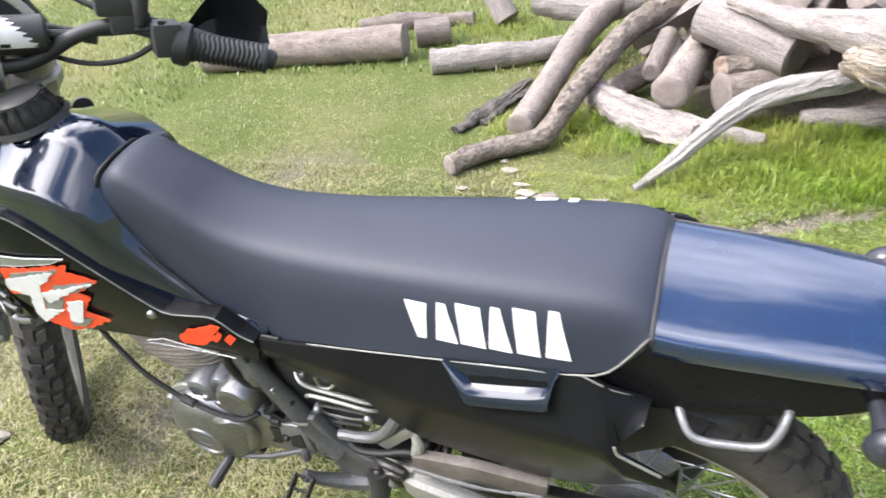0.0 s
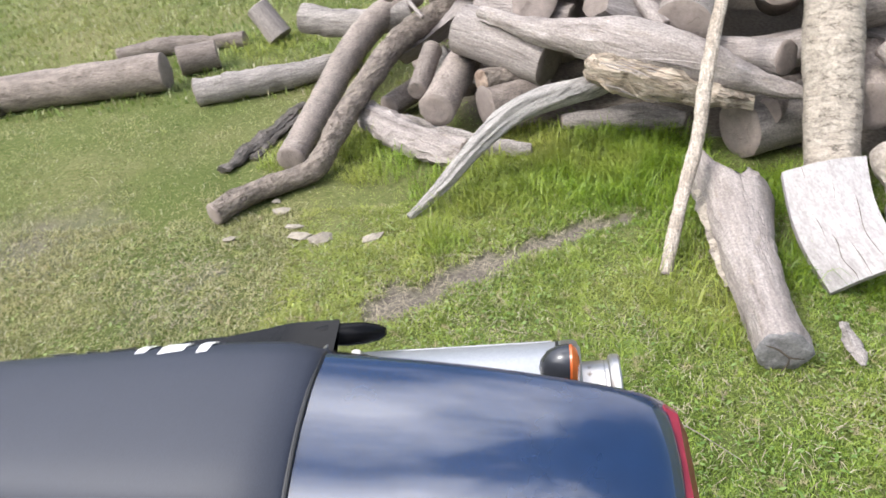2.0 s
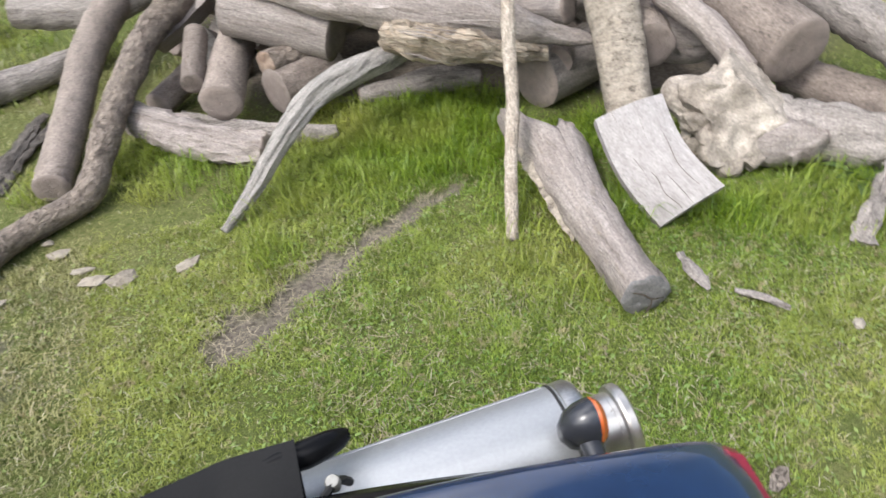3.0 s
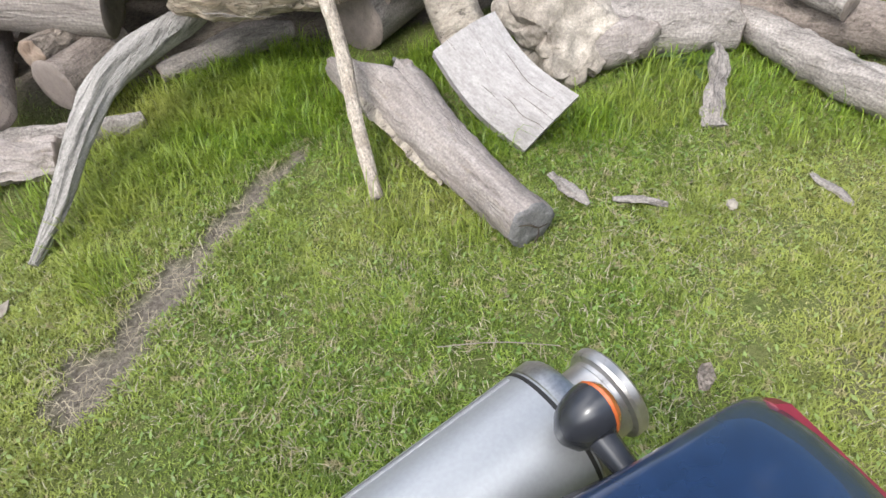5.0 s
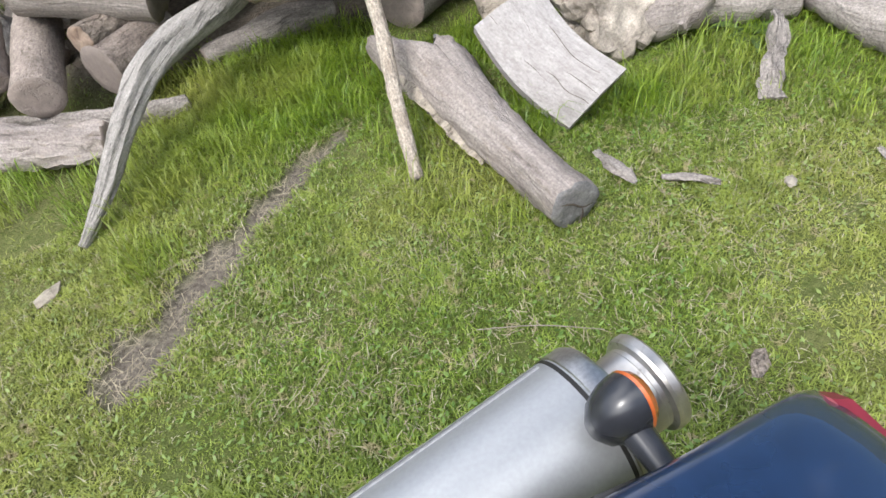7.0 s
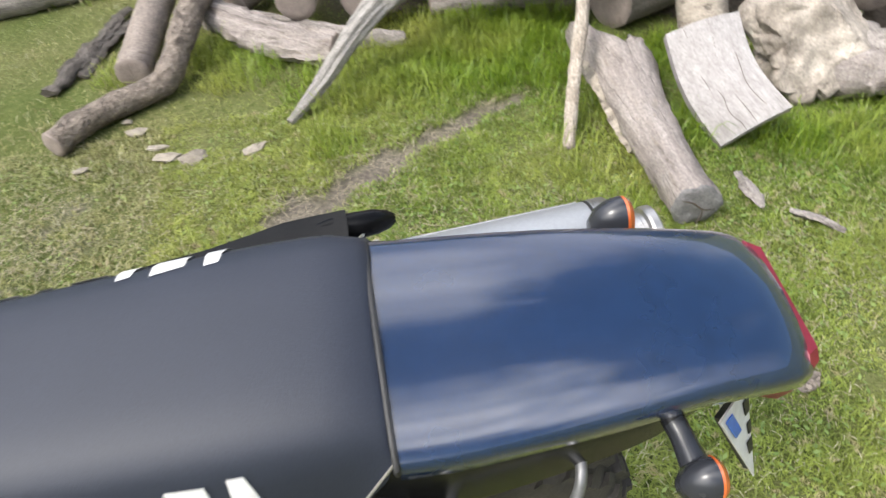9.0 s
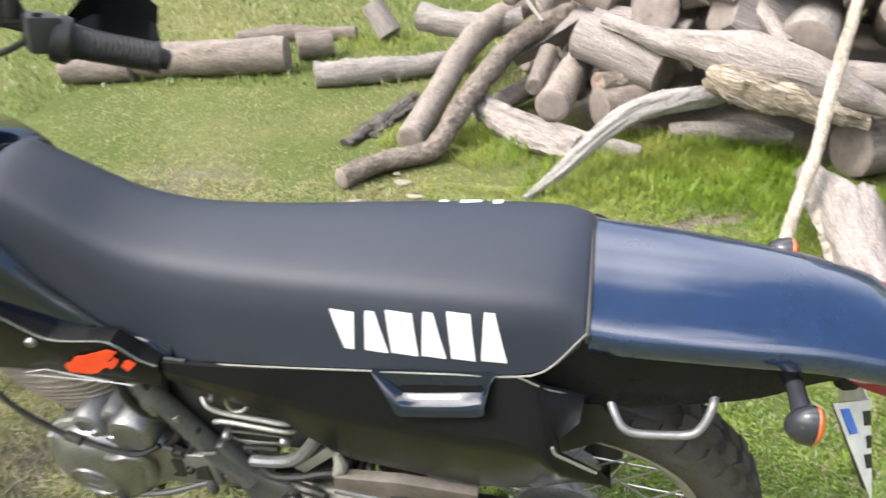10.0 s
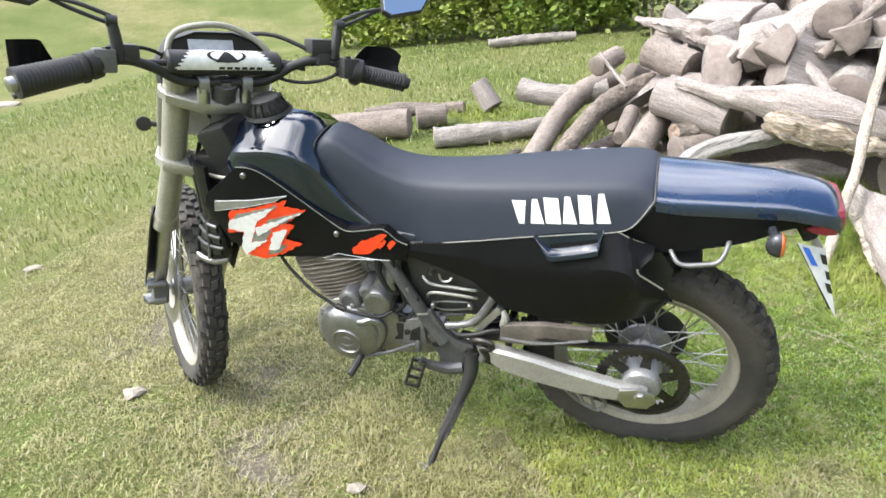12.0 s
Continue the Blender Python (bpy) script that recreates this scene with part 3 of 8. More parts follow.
def fk(s, f, v):
    """A point of the fork: s down the axis, f ahead of it, v to the side."""
    return A0 - AX * s + FWD * f + Vector((0, v, 0))


LOWERED = ("fork_leg", "collar", "fork_cap", "top_yoke", "lower_yoke", "steering_nut", "ignition_lock", "bar_clamp", "clamp_stem", "bar_pad", "white_print", "oval_print", "oval_inner", "wedge_print", "print_bar", "crossbar",
           "instrument_pod", "display", "front_indicator", "housing", "headlamp_mask")


def front(name, bm, material, label="", parent=None, smooth=35.0):
    if name in LOWERED:
        bm = moved(bm, Matrix.Translation(AX * -0.024))
    moved(bm, TURNED)
    for v in bm.verts:
        d = max(0.0, 0.87 - v.co.z)
        v.co.x -= 0.145 * d
        v.co.y += 0.06 * d
    return part(name, bm, material, parent or bike, label, smooth)


# seat: station, top, half width of the top, half width below, lower edge
SEAT = smooth_table([
    (-0.094, 0.930, 0.052, 0.070, 0.870), (-0.06, 0.948, 0.054, 0.076, 0.820), (0.0, 0.912, 0.058, 0.083, 0.752), (0.06, 0.868, 0.064, 0.092, 0.700),
    (0.127, 0.842, 0.070, 0.104, 0.676), (0.2, 0.834, 0.074, 0.111, 0.690), (0.3, 0.835, 0.079, 0.114, 0.704), (0.42, 0.841, 0.084, 0.117, 0.722),
    (0.55, 0.847, 0.089, 0.118, 0.738), (0.615, 0.849, 0.090, 0.116, 0.744), (0.66, 0.847, 0.090, 0.111, 0.764), (0.682, 0.841, 0.088, 0.104, 0.792), (0.690, 0.836, 0.087, 0.098, 0.812)])


def seat_half(zt, ht, hb, zb):
    """Half of the seat's section, from the middle of the top to the lower edge."""
    h = zt - zb
    pts = [(0, zt), (ht * 0.45, zt - 0.001), (ht * 0.75, zt - 0.004), (ht * 0.93, zt - 0.010), (ht * 1.05, zt - 0.020)]
    for k in (0.3, 0.5, 0.7, 0.87, 0.97):
        pts.append((ht * 1.05 + (hb - ht * 1.05) * k ** 0.8, zt - 0.020 - (h - 0.020) * k))
    pts.append((hb - 0.006, zb))
    return pts


def sway(u):
    """The padding has slipped to the right by this much."""
    t = max(0.0, min(1.0, (u + 0.06) / 0.26))
    return 0.011 * t * t * (3 - 2 * t)


def slipped(u, side, v, z, zt, zb):
    """Where a point of the seat's section comes to lie, out from the middle."""
    if side > 0:
        return v + sway(u) * min(1.0, v / 0.08)
    return v - sway(u) * (0.4 + 0.6 * (z - zb) / (zt - zb)) * min(1.0, v / 0.04)


def seat_side(u, z, side):
    """How far out the seat's flank is at a station and a height."""
    zt, ht, hb, zb = lerp_table(SEAT, u)
    pts = seat_half(zt, ht, hb, zb)
    for (v0, z0), (v1, z1) in zip(pts, pts[1:]):
        if z1 <= z <= z0:
            t = (z0 - z) / max(z0 - z1, 1e-6)
            return slipped(u, side, v0 + (v1 - v0) * t, z, zt, zb)
    return slipped(u, side, pts[-1][0], zb, zt, zb)


rings = []
for u, *r in SEAT:
    h = seat_half(*r)
    rings.append([(u, -slipped(u, -1, v, z, r[0], r[3]), z) for v, z in h[::-1]] + [(u, slipped(u, 1, v, z, r[0], r[3]), z) for v, z in h[1:]])
first, last = rings[0], rings[-1]
rings.insert(0, [(first[0][0] - 0.012, p[1] * 0.8, 0.895 + (p[2] - 0.895) * 0.7) for p in first])
rings.append([(last[0][0] + 0.008, p[1] * 0.94, 0.80 + (p[2] - 0.80) * 0.7) for p in last])
seat = part("seat", loft(rings), VINYL, bike, "black grained vinyl bench seat", 50)
for s in (-1, 1):
    part("seam", tube([(u - 0.004, s * (r[2] + 0.0035) + sway(u) * (1.0 if s > 0 else 0.4), r[3] + 0.010) for u, *r in SEAT[16:1:-2]] + [(-0.099, s * 0.066, 0.880), (-0.101, s * 0.060, 0.905), (-0.098, s * 0.046, 0.928), (-0.094, s * 0.025, 0.936), (-0.093, 0.0, 0.938)], 0.0034, 8), INK, seat, "dark seam along the seat's nose")
for s in (-1, 1):
    part("piping", tube([(u, s * (r[2] + 0.001) + sway(u) * (1.0 if s > 0 else 0.4), r[3] + 0.001) for u, *r in SEAT[16::3]], 0.0013, 6), SWING, seat, "thin pale edging")


def seat_block(c0, c1, c2, c3, side=-1):
    """A painted block on the seat's flank between four corners (station, height)."""
    bm = bmesh.new()
    n = 12
    grid = []
    for i in range(n + 1):
        row = []
        for j in range(n + 1):
            a, b = i / n, j / n
            u = (c0[0] * (1 - a) + c1[0] * a) * (1 - b) + (c3[0] * (1 - a) + c2[0] * a) * b
            z = (c0[1] * (1 - a) + c1[1] * a) * (1 - b) + (c3[1] * (1 - a) + c2[1] * a) * b
            row.append(bm.verts.new((u, side * (seat_side(u, z, side) + (0.0026 if side > 0 else 0.0016)), z)))
        grid.append(row)
    for i in range(n):
        for j in range(n):
            bm.faces.new((grid[i][j], grid[i + 1][j], grid[i + 1][j + 1], grid[i][j + 1]))
    return bm


# six plain white marks on each flank
for side in (-1, 1):
    for k, (top, foot) in enumerate(((0.032, 0.013), (0.012, 0.031), (0.033, 0.034), (0.012, 0.031), (0.028, 0.029), (0.012, 0.031))):
        c = 0.403 + 0.0362 * k - (0.014 if side > 0 else 0.0)
        lift = (0.027 if k > 2 else 0.017) if side > 0 else 0.0
        zt, zb = 0.803 + lift + (0.012 if side > 0 else 0.021) * k / 5, 0.753 + lift + 0.009 * k / 5
        part("painted_mark", seat_block((c - top / 2 - 0.003, zt), (c + top / 2 - 0.003, zt), (c + foot / 2 + 0.003, zb), (c - foot / 2 + 0.003, zb), side), DECALWHITE, seat, "plain white painted mark")

# tail: station, top, half width, edge height, half width below, lower edge
TAIL = smooth_table([
    (0.692, 0.836, 0.097, 0.798, 0.093, 0.684), (0.73, 0.831, 0.097, 0.795, 0.092, 0.688), (0.80, 0.826, 0.093, 0.794, 0.087, 0.698), (0.87, 0.820, 0.087, 0.791, 0.080, 0.712),
    (0.94, 0.812, 0.079, 0.784, 0.064, 0.736), (0.99, 0.801, 0.075, 0.772, 0.058, 0.738), (1.02, 0.792, 0.072, 0.763, 0.054, 0.736), (1.036, 0.784, 0.068, 0.757, 0.050, 0.736), (1.044, 0.768, 0.062, 0.752, 0.046, 0.738)])
rings, skirt = [], []
for u, zt, hc, zc, hb, zb in TAIL:
    zc, hc = zt - 0.022, hc + 0.003
    half = [(0, zt), (hc * 0.4, zt - 0.003), (hc * 0.7, zt - 0.0085), (hc * 0.88, zt - 0.0135), (hc * 0.97, zt - 0.018), (hc, zc), (hc * 1.004, zc - 0.010), (hc * 1.004, zc - 0.022), (hc * 0.985, zc - 0.026)]
    rings.append([(u, -v, z) for v, z in half[::-1]] + [(u, v, z) for v, z in half[1:]])
    wide = hc * 0.985 if u < 0.9 else hb + (hc * 0.985 - hb) * max(0.0, 1 - (u - 0.9) / 0.1)
    low = [(hc * 0.97, zc - 0.010), (hc * 0.985, zc - 0.026), (wide * 1.005, (zc + zb) / 2), (wide, zb), (wide - 0.012, zb + 0.002)]
    skirt.append([(u, -v, z) for v, z in low] + [(u, v, z) for v, z in low[::-1]])
skirt.insert(0, [(0.615, y * 0.98, min(z, 0.765)) for _, y, z in skirt[0]])
tail = part("tail_fender", loft(rings), TAILPAINT, bike, "glossy dark blue tail fender", 45)
# side split off in black: its dark reflection is put into the colour
part("skirt", loft(skirt), BLACK, tail, "side of the tail fender, black for its dark reflection", 45)
# flared right-hand flank of the tail
flank = []
for u, zt, hc, zc, hb, zb in TAIL:
    if 0.69 < u < 0.95:
        w = 0.034 - 0.026 * (u - 0.69) / 0.26
        y, z = hc - 0.002, zt - 0.027
        flank.append([(u, y, z), (u, y + w * 0.35, z - 0.006), (u, y + w * 0.8, z - 0.022), (u, y + w, z - 0.042), (u, y + w - 0.005, z - 0.044), (u, y + w * 0.3, z - 0.02), (u, y - 0.012, z - 0.012)])
flank.insert(0, [(0.655, y + 0.006, z - 0.004) for _, y, z in flank[0]])
part("flared_flank", loft(flank), BLACK, tail, "black flared flank", 50)
first = TAIL[0]
seam = [(0.0, first[1] + 0.0015), (first[2] * 0.4, first[1] - 0.0015), (first[2] * 0.7, first[1] - 0.007), (first[2] * 0.9, first[1] - 0.0125), (first[2] + 0.003, first[1] - 0.021), (first[2] + 0.002, first[1] - 0.032)]
part("rear_seam", tube([(0.6905, -y, z) for y, z in seam[::-1]] + [(0.6905, y, z) for y, z in seam[1:]], 0.0026, 8), MATT, seat, "black rolled seam at the seat's end")
bm = loft([[(u, v, z) for v, z in ((-h, zt - 0.008), (-h * 0.85, zt), (h * 0.85, zt), (h, zt - 0.008), (h, zb + 0.008), (h * 0.85, zb), (-h * 0.85, zb), (-h, zb + 0.008))]
           for u, h, zt, zb in ((0.975, 0.056, 0.738, 0.726), (0.995, 0.066, 0.744, 0.720), (1.018, 0.073, 0.760, 0.718), (1.034, 0.069, 0.775, 0.718), (1.046, 0.061, 0.772, 0.722), (1.054, 0.046, 0.758, 0.727))])
part("tail_light", bm, REDP, bike, "red plastic tail light wrapped round the fender's end")

# tank: station, top, half width of the top, half width below, lower edge
TANK = smooth_table([
    (-0.372, 0.900, 0.034, 0.066, 0.845), (-0.345, 0.950, 0.052, 0.088, 0.825), (-0.30, 0.980, 0.062, 0.106, 0.800), (-0.24, 0.992, 0.068, 0.113, 0.760), (-0.17, 0.990, 0.068, 0.114, 0.720),
    (-0.11, 0.965, 0.066, 0.113, 0.690), (-0.078, 0.884, 0.070, 0.106, 0.670), (-0.03, 0.806, 0.078, 0.098, 0.665), (0.03, 0.748, 0.084, 0.098, 0.66), (0.09, 0.712, 0.088, 0.103, 0.655), (0.135, 0.700, 0.090, 0.107, 0.65)])
rings = []
for u, zt, ht, hb, zb in TANK:
    low, top = max(zb + 0.03, zt - (0.068 if u < -0.1 else 0.045)), ht * 0.52
    half = [(0, zt), (top * 0.6, zt - 0.002), (top, zt - 0.008), (top * 1.15, zt - 0.014), (hb * 0.89, low + 0.024), (hb * 0.972, low + 0.011), (hb, low), (hb, (low + zb) / 2), (hb - 0.001, zb)]
    rings.append([(u, -v, z) for v, z in half[::-1]] + [(u, v, z) for v, z in half[1:]])
tank = part("fuel_tank", loft(rings), PAINT, bike, "glossy dark blue fuel tank", 75)
for k in range(14):
    a = 2 * math.pi * k / 14
    c, q = math.cos(a), math.sin(a)
    part("cap_rib", tube([(-0.230 + 0.0385 * c, 0.0385 * q, 1.027), (-0.230 + 0.0425 * c, 0.0425 * q, 1.012), (-0.230 + 0.0465 * c, 0.0465 * q, 0.996)], 0.0042, 6), INK, tank)
cap = part("fuel_cap", lathe([(0, 0.040), (0.030, 0.040), (0.036, 0.036), (0.038, 0.026), (0.042, 0.022), (0.045, 0.014), (0.047, 0.002), (0.047, -0.01), (0, -0.01)], "z", (-0.230, 0.0, 0.993), 28), INK, bike, "black ribbed fuel cap")
part("cap_rim", lathe([(0.05, 0.0), (0.055, 0.005), (0.059, -0.004), (0.05, -0.01)], "z", (-0.230, 0.0, 0.993), 28), GRIP, cap)

# lower tank covers, left and right
COVER = [(-0.286, 0.905), (-0.335, 0.872), (-0.407, 0.826), (-0.427, 0.795), (-0.391, 0.690), (-0.36, 0.655), (-0.314, 0.631), (-0.22, 0.637), (-0.109, 0.644), (0.0, 0.643), (0.109, 0.641), (0.122, 0.672),
         (0.122, 0.692), (0.098, 0.703), (0.068, 0.734), (0.02, 0.730), (-0.034, 0.726), (-0.075, 0.757), (-0.116, 0.796), (-0.165, 0.842), (-0.215, 0.885), (-0.25, 0.902)]


def bulge(u):
    return 0.004 + 0.012 * max(0.0, -u - 0.05)


for side in (-1, 1):
    bm = plate(COVER, -0.118, -0.090, 0.004)
    for v in bm.verts:
        v.co.y -= bulge(v.co.x)
    if side > 0:
        mirrored(bm)
    cover = part("tank_cover", bm, BLACK, bike, "glossy black side cover" if side > 0 else "glossy black side cover with an orange and white decal")
    for u, z in ((-0.272, 0.882), (-0.062, 0.717)):
        part("bolt", lathe([(0, -0.1285), (0.006, -0.1285), (0.008, -0.126), (0.0085, -0.118), (0.0085, -0.11)], "y", (u, -bulge(u) + 0.004, z), 14) if side < 0 else
             lathe([(0, 0.1285), (0.006, 0.1285), (0.008, 0.126), (0.0085, 0.118), (0.0085, 0.11)], "y", (u, bulge(u), z), 14), ENGINE, cover)
    edge = [(u, -0.1185 - bulge(u), z) for u, z in COVER[12:] + COVER[:1]]
    part("edge_line", tube([(u, y if side < 0 else -y, z) for u, y, z in edge], 0.0011, 6), DECALGREY, cover, "thin grey edge line")
    if side < 0:
        left_cover = cover


def ragged(points, seed):
    """The outline with small teeth along its longer sides."""
    rnd = random.Random(seed)
    out = []
    for (x0, z0), (x1, z1) in zip(points, points[1:] + points[:1]):
        d = math.hypot(x1 - x0, z1 - z0)
        out.append((x0, z0))
        n = int(d / 0.011)
        for k in range(1, n):
            t = (k + rnd.uniform(-0.25, 0.25)) / n
            o = (0.0022 if k % 2 else -0.0016) * rnd.uniform(-0.2, 1.6)
            out.append((x0 + (x1 - x0) * t - (z1 - z0) / d * o, z0 + (z1 - z0) * t + (x1 - x0) / d * o))
    return out


def decal(points, material, y, label, rough=True):
    points = points if not rough else ragged(points, len(points) + int(points[0][0] * 1000))
    bm = plate(points, y - 0.0012, y, 0)
    for v in bm.verts:
        v.co.y -= bulge(v.co.x)
    part("decal", bm, material, left_cover, label, 0)


for line in ([(-0.116, 0.643), (-0.072, 0.658), (-0.03, 0.652), (0.031, 0.645), (0.069, 0.644)], [(-0.114, 0.639), (-0.04, 0.642), (0.036, 0.645)]):
    part("pinstripe", tube([(u, -0.1228 - bulge(u), z) for u, z in line], 0.0008, 5, smoothed=False), DECALWHITE, left_cover, "thin white pinstripe")
decal([(-0.351, 0.778), (-0.265, 0.793), (-0.171, 0.814), (-0.187, 0.795), (-0.126, 0.787), (-0.195, 0.746), (-0.173, 0.74), (-0.213, 0.698), (-0.168, 0.684), (-0.225, 0.654), (-0.294, 0.632), (-0.358, 0.648), (-0.342, 0.696), (-0.33, 0.716), (-0.379, 0.713)], DECALRED, -0.1225, 'jagged orange-red decal')
decal([(-0.334, 0.769), (-0.202, 0.799), (-0.222, 0.785), (-0.353, 0.752)], DECALGREY, -0.1235, 'grey decal flash')
decal([(-0.247, 0.754), (-0.133, 0.784), (-0.19, 0.751), (-0.26, 0.729)], DECALGREY, -0.1235, 'grey decal flash')
decal([(-0.267, 0.665), (-0.209, 0.683), (-0.242, 0.654), (-0.282, 0.644)], DECALGREY, -0.1235, 'grey decal flash')
decal([(-0.301, 0.711), (-0.244, 0.726), (-0.271, 0.692), (-0.314, 0.683)], DECALGREY, -0.1235, 'grey decal flash')
decal([(-0.359, 0.752), (-0.216, 0.791), (-0.257, 0.762), (-0.278, 0.751), (-0.319, 0.683), (-0.267, 0.692), (-0.35, 0.643), (-0.355, 0.664), (-0.329, 0.718), (-0.372, 0.725)], DECALWHITE, -0.1245, 'white decal bar')
decal([(-0.29, 0.731), (-0.14, 0.779), (-0.191, 0.757), (-0.292, 0.705)], DECALWHITE, -0.125, 'white decal bar')
decal([(-0.242, 0.718), (-0.197, 0.728), (-0.241, 0.666), (-0.273, 0.663)], DECALWHITE, -0.125, 'white decal bar')
FLASH = [(-0.382, 0.809), (-0.273, 0.813), (-0.167, 0.827), (-0.209, 0.81), (-0.299, 0.792), (-0.395, 0.78)]
decal(FLASH, DECALGREY, -0.1225, 'grey pointed decal', False)
part('pinstripe', tube([(u, -0.1228 - bulge(u), z) for u, z in FLASH + FLASH[:1]], 0.0012, 5, smoothed=False), DECALWHITE, left_cover, 'white outline of the pointed decal')
decal([(-0.029, 0.672), (-0.004, 0.695), (0.062, 0.724), (0.076, 0.721), (0.052, 0.697), (0.034, 0.677), (0.011, 0.662), (-0.028, 0.659)], DECALRED, -0.1225, 'orange-red decal')
decal([(0.07, 0.69), (0.088, 0.707), (0.096, 0.699), (0.075, 0.678)], DECALRED, -0.1225, 'orange-red decal')
decal([(0.042, 0.684), (0.065, 0.709), (0.071, 0.703), (0.05, 0.679)], DECALRED, -0.1225, 'orange-red decal')

# side panels with their hand pockets
TOP = [(0.118, 0.688), (0.2, 0.692), (0.3, 0.702), (0.42, 0.720), (0.55, 0.737), (0.60, 0.745), (0.63, 0.738), (0.652, 0.722), (0.661, 0.682), (0.668, 0.670), (0.70, 0.643), (0.72, 0.625), (0.733, 0.604)]
LOW = [(0.118, 0.650), (0.2, 0.618), (0.27, 0.590), (0.32, 0.535), (0.36, 0.509), (0.45, 0.498), (0.55, 0.489), (0.60, 0.496), (0.65, 0.516), (0.70, 0.543), (0.72, 0.562), (0.733, 0.584)]
TOP_R = [(0.118, 0.688), (0.3, 0.702), (0.42, 0.717), (0.46, 0.722), (0.51, 0.727), (0.60, 0.742), (0.672, 0.748)]
FLARE_R = [(0.118, 0.010), (0.22, 0.026), (0.32, 0.054), (0.40, 0.078), (0.46, 0.088), (0.60, 0.093), (0.672, 0.086)]
LOW_R = [(0.118, 0.650), (0.2, 0.618), (0.27, 0.590), (0.32, 0.535), (0.36, 0.505), (0.45, 0.492), (0.52, 0.50), (0.58, 0.56), (0.63, 0.66), (0.672, 0.722)]
for side in (-1, 1):
    rings = []
    end = 0.733 if side < 0 else 0.672
    for k in range(50):
        u = 0.118 + (end - 0.118) * k / 49
        zt, zb = lerp_table(TOP if side < 0 else TOP_R, u)[0], lerp_table(LOW if side < 0 else LOW_R, u)[0]
        tc = (0.36 - 0.07 * k / 49) if side < 0 else 0.36 - 0.30 * min(1, k / 25)
        flare = 0.006 + 0.052 * max(0.0, (u - 0.12) / 0.58) ** 1.5 - 0.25 * max(0.0, u - 0.66) if side < 0 else lerp_table(FLARE_R, u)[0]
        outer = []
        for j in range(15):
            t = j / 14
            s = t / tc if t < tc else 1 - ((t - tc) / (1 - tc)) ** 1.2 * 0.85
            if side < 0 and t < tc:
                s += (1 - s) * max(0.0, min(1.0, (u - 0.645) / 0.02))
            outer.append((u, -(0.113 + flare * s), zt + (zb - zt) * t))
        inner = [(x, y + 0.006, z) for x, y, z in outer[::-1]]
        rings.append(outer + inner)
    bm = loft(rings)
    if side > 0:
        mirrored(bm)
    panel = part("side_panel", bm, BLACK, bike, "glossy black side panel", 22)
    # tray of the hand pocket: station, upper edge, lower lip
    lip = []
    for u, zt, zl in ((0.434, 0.728, 0.727), (0.440, 0.728, 0.720), (0.466, 0.731, 0.681), (0.472, 0.732, 0.677), (0.50, 0.735, 0.682), (0.54, 0.739, 0.690), (0.572, 0.743, 0.697), (0.578, 0.744, 0.703), (0.584, 0.745, 0.738), (0.588, 0.745, 0.744)):
        d = min(1.0, (zt - zl) / 0.04)
        lip.append([(u, -0.1135, zt + 0.003), (u, -0.1160 - 0.006 * d, zl + 0.024 * d), (u, -0.1170 - 0.018 * d, zl + 0.021 * d), (u, -0.1180 - 0.026 * d, zl + 0.012 * d), (u, -0.1185 - 0.027 * d, zl + 0.003 * d), (u, -0.1175 - 0.023 * d, zl - 0.003 * d), (u, -0.112, zl - 0.014 * d)])
    bm = loft(lip)
    if side > 0:
        bm.free()
        # rounded finger at the panel's rear end
        finger = []
        for u, v, z, a, b in ((0.630, 0.186, 0.729, 0.010, 0.010), (0.655, 0.187, 0.730, 0.013, 0.015), (0.680, 0.190, 0.727, 0.014, 0.016), (0.700, 0.196, 0.721, 0.013, 0.015), (0.714, 0.202, 0.714, 0.010, 0.011), (0.722, 0.206, 0.710, 0.005, 0.005)):
            finger.append([(u, v + a * math.cos(q * math.pi / 7), z + b * math.sin(q * math.pi / 7)) for q in range(14)])
        part("finger_grip", loft(finger), BLACK, panel, "rounded black finger at the panel's end")
        continue
    gusset = []
    for k in range(7):
        t = k / 6
        top = Vector((0.640 + 0.054 * t, -0.1150 + 0.016 * t, 0.7345 - 0.033 * t))
        foot = Vector((0.655 + 0.010 * t + 0.024 * t ** 3, -0.1625 + 0.030 * t ** 2, 0.668 + 0.012 * t + 0.014 * t ** 3))
        row = [top.lerp(foot, q) + Vector((0, -0.010 * math.sin(math.pi * q) * (1 - t), 0)) for q in (0, 0.25, 0.5, 0.75, 1)]
        gusset.append(row + [p + Vector((0, 0.004, -0.001)) for p in row[::-1]])
    part("panel_corner", loft(gusset), BLACK, panel, "black rear corner of the panel", 50)
    # pale tube painted in for the highlight on the panel's rear edge
    part("panel_edge", tube([(0.660, -0.1640, 0.685), (0.663, -0.1655, 0.675), (0.670, -0.1650, 0.668), (0.700, -0.1610, 0.643), (0.713, -0.1585, 0.632)], 0.0020, 8), SWING, panel, "bright line at the wheel arch, a painted highlight")
    part("panel_seam", tube([(0.617, -0.1155, 0.747), (0.650, -0.1135, 0.726), (0.690, -0.0985, 0.702)], 0.0014, 6), SWING, panel, "thin pale seam")
    part("hand_pocket", bm, PAINT, panel, "glossy dark blue hand pocket", 40)

# black plate added to keep the gap in the wheel arch dark
part("inner_fender", plate([(0.60, 0.735), (0.69, 0.70), (0.732, 0.625), (0.722, 0.580), (0.66, 0.535), (0.60, 0.505)], -0.082, -0.076, 0.002), MATT, bike, "black filler plate added behind the side panel")

